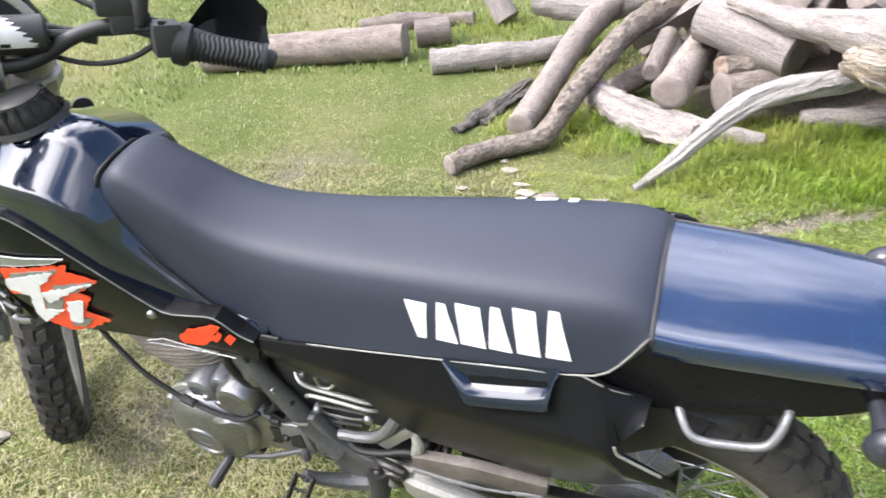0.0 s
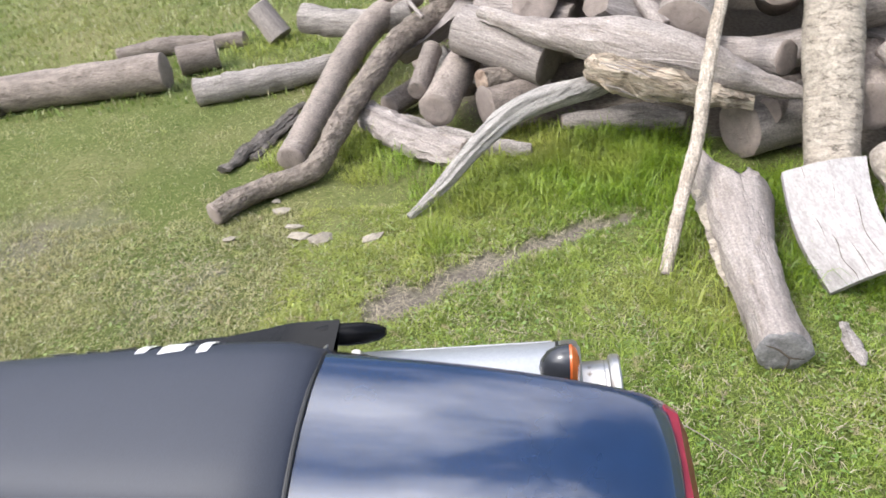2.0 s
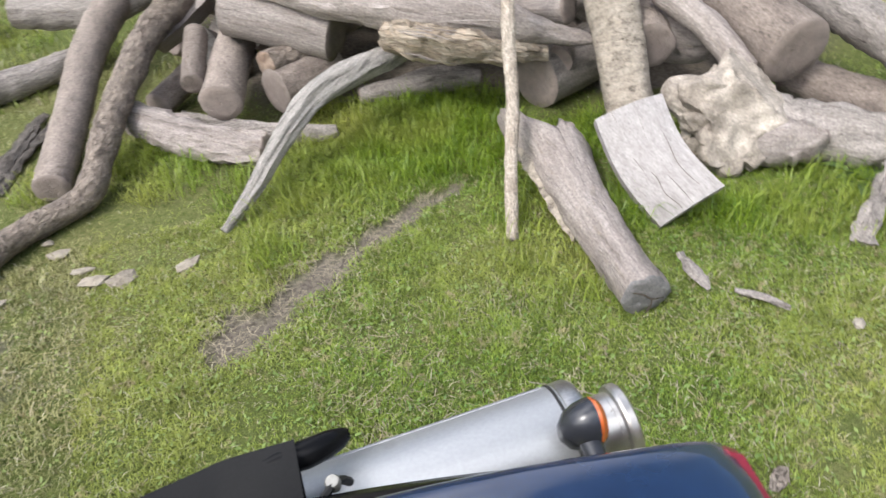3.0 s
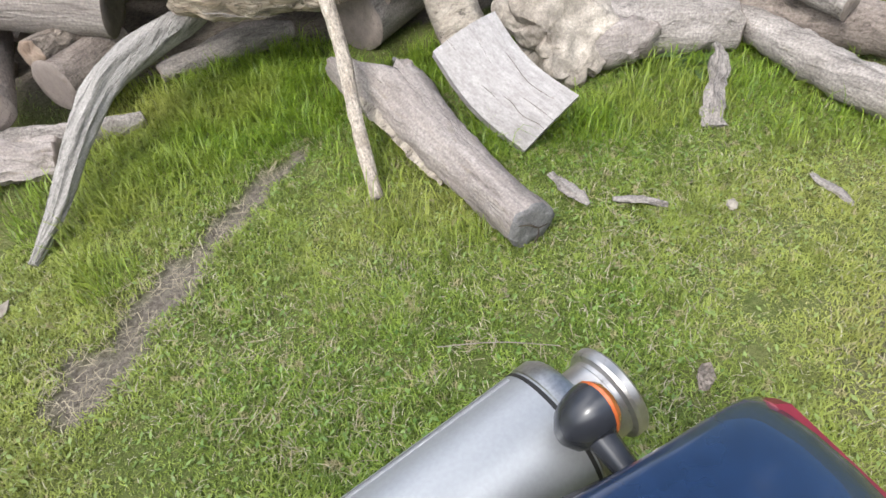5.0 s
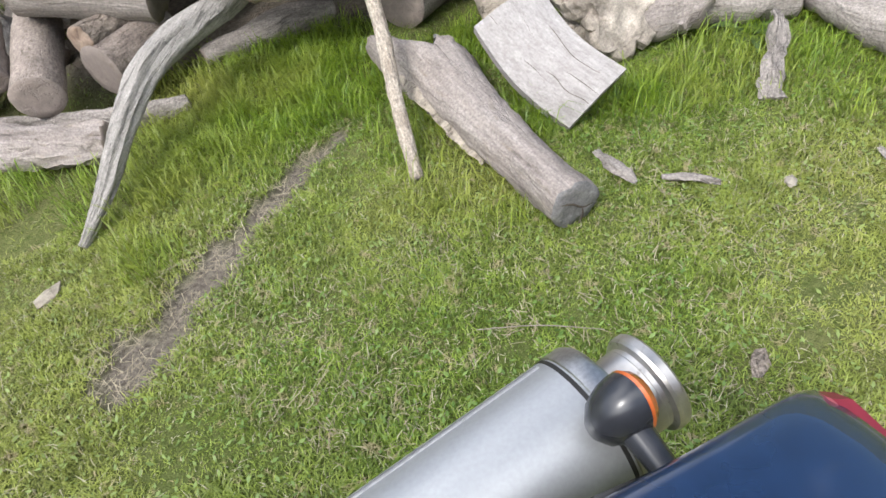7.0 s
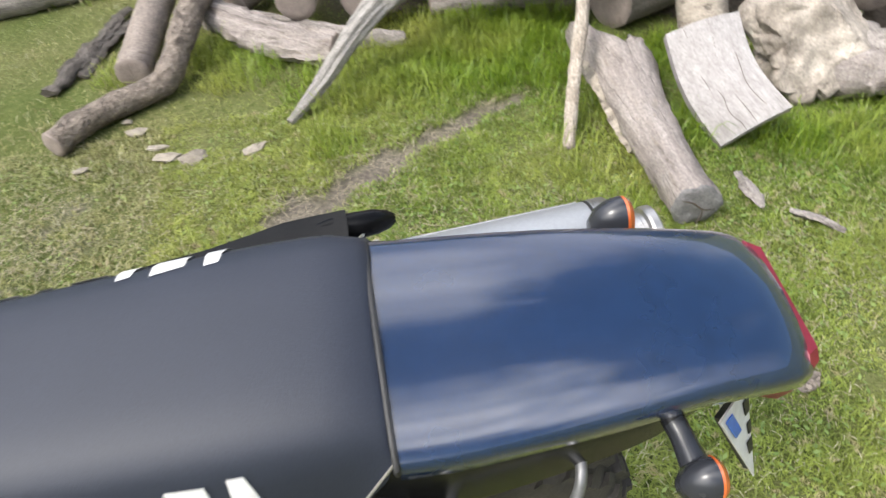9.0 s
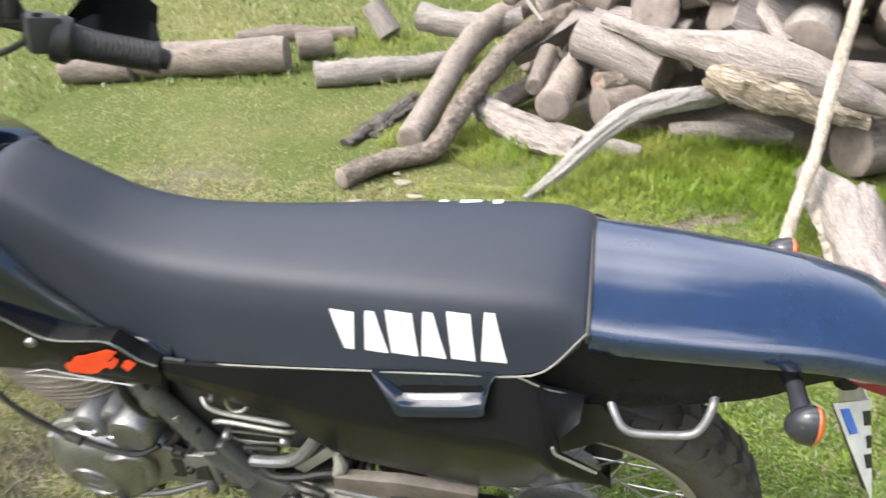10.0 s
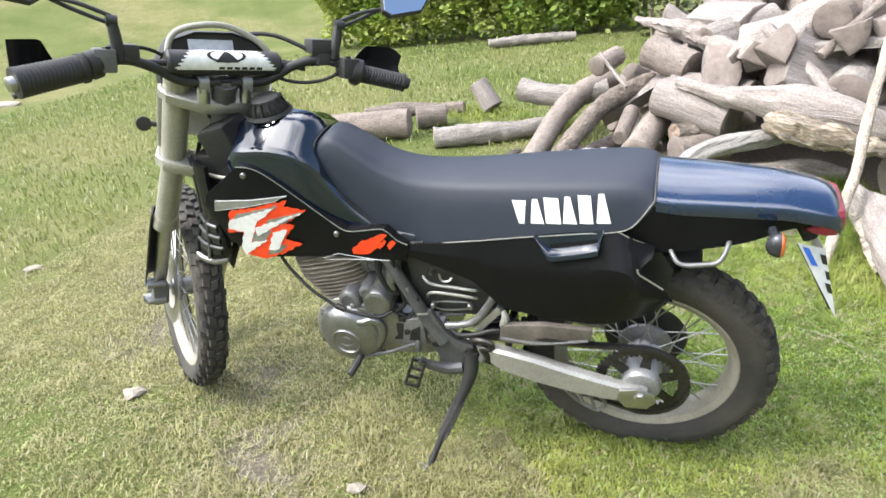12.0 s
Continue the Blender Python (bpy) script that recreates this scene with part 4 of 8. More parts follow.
# grab rails under the tail, left and right
for s in (-1, 1):
    part("grab_rail", tube([(0.716, s * 0.060, 0.694), (0.722, s * 0.086, 0.692), (0.729, s * 0.108, 0.688), (0.740, s * 0.121, 0.677), (0.758, s * 0.124, 0.673), (0.785, s * 0.124, 0.676), (0.808, s * 0.123, 0.679), (0.822, s * 0.121, 0.686), (0.831, s * 0.113, 0.699), (0.837, s * 0.100, 0.712), (0.843, s * 0.072, 0.715)], 0.0052, 14, 0.006), GREYCAST, bike, "grey steel grab rail")

# rear indicators
for s in (-1, 1):
    iz = 0.738 if s < 0 else 0.732
    iu = 0.922 if s < 0 else 0.938
    IM = Matrix.Translation((iu, s * (0.130 if s < 0 else 0.134), iz)) @ (Matrix.Diagonal((0.56, 0.56, 0.82, 1)) if s < 0 else Matrix.Diagonal((0.70, 0.70, 1.0, 1)))
    stalk = part("indicator", tube([(iu - 0.007, s * 0.06, iz + 0.004), (iu - 0.002, s * 0.09, iz + 0.002), (iu, s * 0.115, iz)], [0.012, 0.010, 0.012], 12), INDIC, bike, "black rear indicator with an orange lens")
    part("housing", moved(lathe([(0, -0.036), (0.012, -0.033), (0.024, -0.022), (0.031, -0.006), (0.033, 0.006), (0.033, 0.012), (0, 0.012)], "x", (0, 0, 0), 22), IM), INDIC, stalk)
    part("lens", moved(lathe([(0.032, 0.011), (0.033, 0.016), (0.028, 0.024), (0.014, 0.029), (0, 0.030)], "x", (0, 0, 0), 22), IM), ORANGE, stalk, "orange lens")

# number plate, bent along a crease, on its carrier
PA, PB, PC, PD, PE = Vector((0.968, -0.080, 0.712)), Vector((1.062, -0.088, 0.536)), Vector((1.030, -0.034, 0.666)), Vector((1.040, 0.045, 0.575)), Vector((0.985, 0.060, 0.715))


def sheet(corners, depth, lift=0.0):
    """A thin sheet between corners, lifted off its own plane."""
    nrm = (corners[1] - corners[0]).cross(corners[2] - corners[0]).normalized()
    if nrm.x < 0:
        nrm = -nrm
    return loft([[c + nrm * h for c in corners] for h in (lift - depth, lift)])


def on_plate(a, b):
    """A point of the plate's near half: a down its edge, b towards the crease."""
    return PA.lerp(PB, a).lerp(PC.lerp(PB, a), b)


carrier = part("plate_carrier", sheet([on_plate(0.02, 0.1), on_plate(0.9, 0.3), on_plate(0.02, 1.0)], 0.006, -0.003), MATT, bike, "black plastic plate carrier", 0)
part("carrier_arm", tube([(0.955, 0.0, 0.735), (0.985, -0.02, 0.715), (1.0, -0.03, 0.69)], 0.016, 8), INK, carrier)
part("licence_plate", sheet([PA, PB, PC], 0.002), DECALWHITE, carrier, "bent white licence plate with plain bars", 0)
part("plate_half", sheet([PC, PB, PD, PE], 0.002), DECALWHITE, carrier, "white plate half bent away", 0)
part("blue_strip", sheet([on_plate(0.05, 0.08), on_plate(0.30, 0.10), on_plate(0.30, 0.40), on_plate(0.05, 0.32)], 0.001, 0.0016), BLUESTRIP, carrier, "blue strip", 0)
for a, b, c, d in ((0.10, 0.24, 0.72, 0.95), (0.34, 0.46, 0.74, 0.95), (0.52, 0.66, 0.50, 0.92)):
    part("plate_bar", sheet([on_plate(a, c), on_plate(b, c), on_plate(b, d), on_plate(a, d)], 0.001, 0.0014), INK, carrier, "plain black bar", 0)


# ---- wheels ----
def tyre_profile(r, w, rim):
    """Section of a tyre: tread radius r, width w, bead radius rim."""
    h = w / 2
    return [(rim, -h * 0.55), (rim + 0.012, -h * 0.78), (rim + (r - rim) * 0.45, -h * 1.0), (r - 0.026, -h * 0.97), (r - 0.012, -h * 0.78), (r - 0.004, -h * 0.45), (r - 0.001, 0),
            (r - 0.004, h * 0.45), (r - 0.012, h * 0.78), (r - 0.026, h * 0.97), (rim + (r - rim) * 0.45, h * 1.0), (rim + 0.012, h * 0.78), (rim, h * 0.55), (rim - 0.004, 0), (rim, -h * 0.55)]


def wheel(centre, r, w, rim, m, hub_r, n_spokes, blocks, name):
    """A spoked wheel standing in the x-z plane round centre, placed by m."""
    RAISED[0] = False
    c = Vector(centre)
    hub = part(name, moved(lathe([(0, -0.055), (hub_r * 0.55, -0.055), (hub_r * 0.6, -0.045), (hub_r, -0.04), (hub_r, -0.03), (hub_r * 0.6, -0.02), (hub_r * 0.6, 0.02), (hub_r, 0.03), (hub_r, 0.04), (hub_r * 0.6, 0.045), (hub_r * 0.55, 0.055), (0, 0.055)], "y", c, 28), m), HUBGREY, bike, "wire-spoked wheel with a knobbly tyre")
    part("tyre", moved(lathe(tyre_profile(r - 0.010, w * 0.94, rim), "y", c, 72), m), RUBBER, hub, "dusty black knobbly tyre", 60)
    h = w * 0.27
    part("rim", moved(lathe([(rim + 0.006, -h - 0.006), (rim + 0.002, -h - 0.008), (rim - 0.012, -h), (rim - 0.020, -h * 0.4), (rim - 0.021, h * 0.4), (rim - 0.012, h), (rim + 0.002, h + 0.008), (rim + 0.006, h + 0.006), (rim - 0.003, h * 0.7), (rim - 0.008, 0), (rim - 0.003, -h * 0.7), (rim + 0.006, -h - 0.006)], "y", c, 64), m), RIMM, hub, "pale dusty rim")
    # tread blocks
    bm = bmesh.new()
    for k in range(blocks):
        a0 = 2 * math.pi * k / blocks
        rows = ((-0.84, 0.0, 0.50, 0.17), (-0.33, 0.5, 0.62, 0.26), (0.20, 0.0, 0.62, 0.26), (0.72, 0.5, 0.50, 0.17)) if k % 2 else ((-0.72, 0.0, 0.50, 0.17), (-0.20, 0.5, 0.62, 0.26), (0.33, 0.0, 0.62, 0.26), (0.84, 0.5, 0.50, 0.17))
        for pos, sh, ln, wd in rows:
            da = 2 * math.pi / blocks
            a = a0 + da * sh * 0.5
            y = pos * w * 0.46
            drop = 0.020 * abs(pos) ** 2.2
            vs = []
            for lift, k2 in ((-0.014, 1.12), (0.0, 0.92)):
                for i, j in ((-1, -1), (1, -1), (1, 1), (-1, 1)):
                    t = a + i * da * ln * 0.5 * k2 + j * 0.010 * (1 if pos > 0 else -1)
                    yy = y + j * w * wd * 0.5 * k2 * 0.8
                    rr = r - drop + lift - 0.006 * (1 if j * pos > 0 and abs(pos) > 0.5 else 0)
                    vs.append(bm.verts.new((c.x + rr * math.cos(t), c.y + yy, c.z + rr * math.sin(t))))
            for f in ((4, 5, 6, 7), (0, 1, 5, 4), (1, 2, 6, 5), (2, 3, 7, 6), (3, 0, 4, 7)):
                bm.faces.new([vs[i] for i in f])
    tread = part("tread", moved(bm, m), RUBBER, hub, "worn tread blocks", 0)
    tread["kind"] = "stuff"
    # spokes, one mesh for all of them
    rod = finish(tube([(0, 0, 0), (0, 0, 1)], 0.0019, 6, 0.5, smoothed=False), "spoke", STEEL)
    for k in range(n_spokes):
        a = 2 * math.pi * (k + 0.5) / n_spokes
        side = -1 if k % 2 else 1
        off = (0.42 if (k // 2) % 2 else -0.42)
        p = c + Vector((hub_r * 0.95 * math.cos(a + off), side * 0.035, hub_r * 0.95 * math.sin(a + off)))
        q = c + Vector(((rim - 0.018) * math.cos(a), side * 0.004, (rim - 0.018) * math.sin(a)))
        p, q = m @ p, m @ q
        d = q - p
        ob = new("spoke", rod)
        ob.parent = hub
        ob.matrix_basis = Matrix.Translation(p) @ d.to_track_quat("Z", "Y").to_matrix().to_4x4() @ Matrix.Diagonal((1, 1, d.length, 1))
    RAISED[0] = True
    return hub


RA = Vector((0.668, 0, 0.295))
FA = Vector((-0.772, 0, 0.362))
I4 = Matrix.Identity(4)
rear = wheel(RA, 0.321, 0.122, 0.225, I4, 0.07, 36, 46, "rear_wheel")
wheel(FA, 0.348, 0.096, 0.268, Matrix.Translation((-0.074, 0.031, -0.008)) @ TURNED, 0.05, 36, 54, "front_wheel")

# rear sprocket, carrier, brake disc
N = 44
pts = []
for k in range(N * 4):
    a = 2 * math.pi * k / (N * 4)
    rr = 0.108 + (0.007 if k % 4 in (1, 2) else 0.0)
    pts.append((RA.x + rr * math.cos(a), RA.z + rr * math.sin(a)))
bm = plate(pts, -0.102, -0.096, 0)
bmesh.ops.delete(bm, geom=[f for f in bm.faces if len(f.verts) > 4], context="FACES_ONLY")
for k in range(len(pts)):
    (x0, z0), (x1, z1) = pts[k], pts[(k + 1) % len(pts)]
    for y in (-0.102, -0.096):
        q = [bm.verts.new((RA.x + (x - RA.x) * e, y, RA.z + (z - RA.z) * e)) for x, z, e in ((x0, z0, 1), (x1, z1, 1), (x1, z1, 0.8), (x0, z0, 0.8))]
        bm.faces.new(q)
for k in range(6):
    a = radians(60 * k + 20)
    d = Vector((math.cos(a), 0, math.sin(a)))
    t = Vector((-math.sin(a), 0, math.cos(a)))
    for y in (-0.102, -0.096):
        bm.faces.new([bm.verts.new(RA + d * r + t * w2 + Vector((0, y, 0))) for r, w2 in ((0.04, -0.014), (0.088, -0.010), (0.088, 0.010), (0.04, 0.014))])
part("sprocket", bm, CHAINM, rear, "dark rear sprocket with open arms", 0)
part("sprocket_carrier", lathe([(0, -0.126), (0.036, -0.126), (0.044, -0.123), (0.048, -0.116), (0.050, -0.104), (0.050, -0.05), (0, -0.05)], "y", RA, 30), HUBGREY, rear, "pale round hub cover")
part("disc_guard", lathe([(0.02, 0.062), (0.095, 0.062), (0.105, 0.066), (0.108, 0.07), (0.02, 0.074)], "y", RA, 36), MATT, rear, "black disc seen through the spokes")
part("axle_nut", lathe([(0, -0.162), (0.012, -0.162), (0.014, -0.158), (0.014, -0.12), (0, -0.12)], "y", RA, 6), STEEL, rear)
# chain: side plates round the sprocket and to the front
CH = []
FS = Vector((0.205, -0.099, 0.365))
for k in range(15):
    a = radians(95 - 190 * k / 14)
    CH.append((RA.x + 0.112 * math.cos(a), RA.z + 0.112 * math.sin(a)))
CH = [(FS.x, FS.z + 0.035)] + CH + [(FS.x, FS.z - 0.03)]
line = []
for (x0, z0), (x1, z1) in zip(CH, CH[1:]):
    n = max(1, int(math.hypot(x1 - x0, z1 - z0) / 0.0155 + 0.5))
    line += [(x0 + (x1 - x0) * k / n, z0 + (z1 - z0) * k / n) for k in range(n)]
link = finish(box(-0.0085, 0.0085, -0.0085, 0.0085, -0.0045, 0.0045, 0), "chain_link", CHAINM, 0)
chain = part("chain", tube([(FS.x, -0.099, FS.z + 0.03), (FS.x - 0.02, -0.099, FS.z), (FS.x, -0.099, FS.z - 0.026)], 0.006, 6), CHAINM, bike, "dark oily drive chain")
for (x0, z0), (x1, z1) in zip(line, line[1:]):
    ob = new("chain_link", link)
    ob.parent = chain
    ob.matrix_basis = Matrix.Translation(((x0 + x1) / 2, -0.099, (z0 + z1) / 2)) @ Matrix.Rotation(-math.atan2(z1 - z0, x1 - x0), 4, "Y")

# swingarm
for s in (-1, 1):
    rings = []
    for u, zc, hz, y0, y1 in ((0.20, 0.370, 0.020, 0.06, 0.09), (0.275, 0.360, 0.020, 0.075, 0.105), (0.290, 0.358, 0.030, 0.095, 0.132), (0.32, 0.352, 0.037, 0.104, 0.139), (0.40, 0.332, 0.042, 0.108, 0.142), (0.50, 0.306, 0.038, 0.110, 0.144), (0.58, 0.291, 0.033, 0.112, 0.145), (0.63, 0.285, 0.028, 0.113, 0.145), (0.672, 0.283, 0.024, 0.114, 0.144), (0.684, 0.283, 0.018, 0.116, 0.142)):
        e = 0.008
        rings.append([(u, s * y, z) for y, z in ((y0 + e, zc - hz), (y1 - e, zc - hz), (y1, zc - hz + e), (y1, zc + hz - e), (y1 - e, zc + hz), (y0 + e, zc + hz), (y0, zc + hz - e), (y0, zc - hz + e))])
    arm = part("swingarm", loft(rings), SWING, bike, "pale grey aluminium swingarm")
    part("axle_block", plate([(0.618, 0.309), (0.66, 0.317), (0.700, 0.303), (0.706, 0.279), (0.684, 0.253), (0.632, 0.249), (0.612, 0.279)], s * 0.1455, s * 0.153, 0.003), STEEL, arm)
part("chain_guard", plate([(0.32, 0.415), (0.40, 0.412), (0.50, 0.425), (0.55, 0.445), (0.555, 0.478), (0.44, 0.482), (0.33, 0.470)], -0.130, -0.112, 0.003), DIRTY, bike, "worn dirty chain guard")
part("guard_slot", plate([(0.415, 0.437), (0.44, 0.444), (0.50, 0.440), (0.515, 0.433), (0.47, 0.430)], -0.1325, -0.1295, 0), INK, bike, "", 0)
part("guard_ridge", tube([(0.325, -0.131, 0.432), (0.42, -0.132, 0.425), (0.545, -0.131, 0.447)], 0.0035, 6), GREYCAST, bike)
guide = part("chain_guide", tube([(0.470, -0.108, 0.262), (0.515, -0.109, 0.250), (0.562, -0.109, 0.236), (0.577, -0.108, 0.212), (0.574, -0.107, 0.190), (0.556, -0.107, 0.176), (0.530, -0.107, 0.190), (0.505, -0.107, 0.208), (0.482, -0.108, 0.236), (0.470, -0.108, 0.262)], 0.0058, 8), GREYCAST, bike, "open grey chain guide")
for (a0, b0), (a1, b1) in (((0.500, 0.253), (0.520, 0.199)), ((0.534, 0.243), (0.549, 0.181))):
    part("guide_bar", tube([(a0, -0.108, b0), ((a0 + a1) / 2 + 0.004, -0.109, (b0 + b1) / 2), (a1, -0.108, b1)], 0.0048, 8), GREYCAST, guide)

# mudguard inside the wheel arch
part("inner_mudguard", loft([[(RA.x + r * math.cos(a), v, RA.z + r * math.sin(a)) for r, v in ((0.352, -0.07), (0.362, -0.05), (0.366, 0), (0.362, 0.05), (0.352, 0.07), (0.348, 0.05), (0.352, 0), (0.348, -0.05))] for a in (radians(70 + 110 * k / 16) for k in range(17))]), MATT, bike, "black inner mudguard")

# frame
part("frame_tube", tube([(0.03, -0.098, 0.655), (0.062, -0.104, 0.60), (0.12, -0.108, 0.46), (0.16, -0.108, 0.385)], [0.015, 0.016, 0.02, 0.024], 12, flat=0.8), DARKMETAL, bike, "grey steel frame tube")
part("frame_tube", tube([(0.03, 0.098, 0.655), (0.062, 0.104, 0.60), (0.12, 0.108, 0.46), (0.16, 0.108, 0.385)], [0.015, 0.016, 0.02, 0.024], 12, flat=0.8), DARKMETAL, bike, "grey steel frame tube")
part("frame_bracket", plate([(0.110, 0.478), (0.14, 0.485), (0.17, 0.415), (0.20, 0.385), (0.24, 0.378), (0.247, 0.335), (0.225, 0.295), (0.19, 0.272), (0.155, 0.268), (0.138, 0.285), (0.134, 0.335), (0.112, 0.372), (0.110, 0.43)], -0.115, -0.095, 0.006), DARKMETAL, bike, "dark steel pivot bracket")
part("weld_bead", tube([(0.108, -0.128, 0.484), (0.122, -0.131, 0.488), (0.137, -0.126, 0.486)], 0.0028, 6), STEEL, bike)
for x, z, r in ((0.137, 0.376, 0.011), (0.232, 0.352, 0.017), (0.155, 0.298, 0.009), (0.215, 0.305, 0.010)):
    part("pivot_bolt", lathe([(0, -0.126), (r * 0.6, -0.126), (r * 0.64, -0.121), (r, -0.121), (r, -0.112), (0, -0.112)], "y", (x, 0, z), 6 if r < 0.012 else 16), CHAINM, bike)
part("pivot_cap", lathe([(0, -0.125), (0.012, -0.125), (0.016, -0.12), (0.017, -0.112), (0, -0.112)], "y", (0.135, 0, 0.40), 18), STEEL, bike)
for s in (-1, 1):
    part("subframe_tube", tube([(0.17, s * 0.1, 0.43), (0.22, s * 0.1, 0.438), (0.265, s * 0.1, 0.465), (0.33, s * 0.098, 0.56), (0.42, s * 0.09, 0.70)], 0.0105, 10), GREYCAST, bike, "grey subframe tube")
    part("down_tube", tube([(-0.36, s * 0.03, 0.95), (-0.31, s * 0.03, 0.80), (-0.215, s * 0.035, 0.62), (-0.19, s * 0.04, 0.48), (-0.185, s * 0.04, 0.38), (-0.13, s * 0.05, 0.315), (0.06, s * 0.06, 0.315), (0.16, s * 0.07, 0.345)], 0.014, 10), DARKMETAL, bike, "dark steel frame tube")
part("head_tube", tube([tuple(fk(0.0, 0, 0)), tuple(fk(0.24, 0, 0))], 0.03, 16), DARKMETAL, bike)
part("shock_absorber", tube([(0.27, 0.0, 0.40), (0.34, 0.0, 0.62)], 0.035, 16), DARKMETAL, bike)
part("shock_bracket", plate([(0.245, 0.43), (0.262, 0.418), (0.332, 0.492), (0.318, 0.505)], -0.104, -0.085, 0.002), SWING, bike, "pale metal bracket")
for k in range(4):
    part("bolt", lathe([(0, -0.106), (0.006, -0.106), (0.008, -0.1), (0.008, -0.08), (0, -0.08)], "y", (0.325 + 0.018 * k, 0, 0.445 + 0.012 * (k % 2)), 10), CHAINM, bike)
# air box with ribs
part("air_box", box(0.09, 0.34, -0.088, 0.088, 0.46, 0.66, 0.012), MATT, bike, "black ribbed air box")
# black box added only to block the bright view behind the frame tube
part("battery_box", box(0.035, 0.13, -0.07, 0.07, 0.40, 0.64, 0.014), INK, bike, "black filler box added behind the frame tube")
part("rib", tube([(0.128, -0.086, 0.574), (0.14, -0.098, 0.567), (0.163, -0.099, 0.558), (0.208, -0.099, 0.554), (0.262, -0.098, 0.548), (0.27, -0.088, 0.544)], 0.0042, 8, 0.02), SWING, bike, "pale worn cover edge")
part("rib", tube([(0.131, -0.088, 0.512), (0.137, -0.098, 0.528), (0.152, -0.099, 0.534), (0.189, -0.099, 0.533), (0.252, -0.098, 0.526), (0.264, -0.09, 0.518)], 0.0040, 8, 0.02), SWING, bike, "pale worn cover edge")
part("rib", tube([(0.150, -0.094, 0.500), (0.17, -0.096, 0.506), (0.236, -0.096, 0.508), (0.246, -0.094, 0.502), (0.242, -0.094, 0.488), (0.20, -0.095, 0.480), (0.158, -0.094, 0.478), (0.148, -0.094, 0.488)], 0.0026, 6, 0.02), ENGINE, bike, "thin steel loop")
part("rib", tube([(0.155, -0.09, 0.458), (0.17, -0.096, 0.463), (0.225, -0.095, 0.468)], 0.004, 6, 0.02), MATT, bike, "ribbed cover edge")
for x, z, r in ((0.144, 0.492, 0.008), (0.245, 0.496, 0.009), (0.157, 0.594, 0.006)):
    part("bolt", lathe([(0, -0.104), (r * 0.7, -0.104), (r, -0.1), (r, -0.086), (0, -0.086)], "y", (x, 0, z), 10), ENGINE, bike)
part("hose_clip", tube([(0.178, -0.098, 0.592), (0.182, -0.102, 0.578), (0.192, -0.103, 0.573), (0.205, -0.101, 0.576), (0.21, -0.097, 0.582)], 0.0032, 7, 0.01), STEEL, bike, "bright steel hose clip")
# linkage and cables round the swingarm pivot
part("link_arm", tube([(0.240, -0.115, 0.398), (0.265, -0.126, 0.410), (0.296, -0.128, 0.404), (0.293, -0.128, 0.384), (0.268, -0.128, 0.386), (0.283, -0.126, 0.352), (0.275, -0.120, 0.335)], 0.0085, 9, 0.012), CHAINM, bike, "worn steel linkage")
part("link_rod", tube([(0.262, -0.12, 0.392), (0.27, -0.125, 0.36), (0.262, -0.125, 0.34)], 0.010, 9, 0.012), GREYCAST, bike)
part("brake_hose", tube([(0.17, -0.09, 0.44), (0.20, -0.112, 0.412), (0.255, -0.112, 0.418), (0.30, -0.105, 0.43), (0.345, -0.10, 0.425)], 0.0065, 8), INK, bike, "black rubber hose")
part("chain_slider", plate([(0.27, 0.425), (0.335, 0.425), (0.345, 0.405), (0.30, 0.392), (0.265, 0.402)], -0.105, -0.06, 0.004), INK, bike, "black chain slider")
for k in range(7):
    part("spring_coil", lathe([(0.020, -0.0035), (0.0245, -0.0035), (0.027, 0.0), (0.0245, 0.0035), (0.020, 0.0035)], "z", (0.292 + 0.006 * k, -0.055, 0.435 + 0.014 * k), 16), CHAINM, bike)
part("cable_joint", tube([(0.335, -0.108, 0.50), (0.34, -0.115, 0.48), (0.332, -0.118, 0.462), (0.337, -0.115, 0.445)], [0.006, 0.011, 0.009, 0.005], 8, 0.008), SWING, bike, "pale cable joint")

# engine
CY = Matrix.Translation((-0.108, 0, 0.455)) @ Matrix.Rotation(radians(-9), 4, "Y")
block = part("crankcase", loft([[(u, v, z) for v, z in ((-h, z0 + 0.02), (-h, z1 - 0.02), (-h + 0.02, z1), (h - 0.02, z1), (h, z1 - 0.02), (h, z0 + 0.02), (h - 0.02, z0), (-h + 0.02, z0))] for u, h, z0, z1 in ((-0.215, 0.06, 0.34, 0.42), (-0.2, 0.09, 0.315, 0.45), (-0.12, 0.105, 0.295, 0.475), (0.0, 0.105, 0.295, 0.48), (0.10, 0.10, 0.30, 0.47), (0.16, 0.085, 0.32, 0.44))]), ENGINE, bike, "grey cast engine case")
CC = (-0.107, 0, 0.393)
part("side_case", plate([(-0.205, 0.36), (-0.185, 0.315), (-0.13, 0.287), (-0.07, 0.30), (-0.01, 0.345), (0.045, 0.40), (0.052, 0.47), (0.03, 0.492), (-0.06, 0.485), (-0.13, 0.482), (-0.18, 0.455), (-0.205, 0.41)], -0.128, -0.09, 0.012), ENGINE, bike, "grey cast side case")
part("crank_cover", lathe([(0, -0.161), (0.036, -0.161), (0.038, -0.164), (0.0405, -0.1645), (0.043, -0.161), (0.060, -0.157), (0.078, -0.149), (0.090, -0.138), (0.097, -0.124), (0.099, -0.108), (0.099, -0.09)], "y", CC, 44), ENGINE, bike, "round polished crank cover")
part("gasket_edge", lathe([(0.098, -0.116), (0.1085, -0.115), (0.1105, -0.110), (0.1085, -0.104), (0.098, -0.104)], "y", CC, 44), SWING, bike, "pale rim of the crank cover")
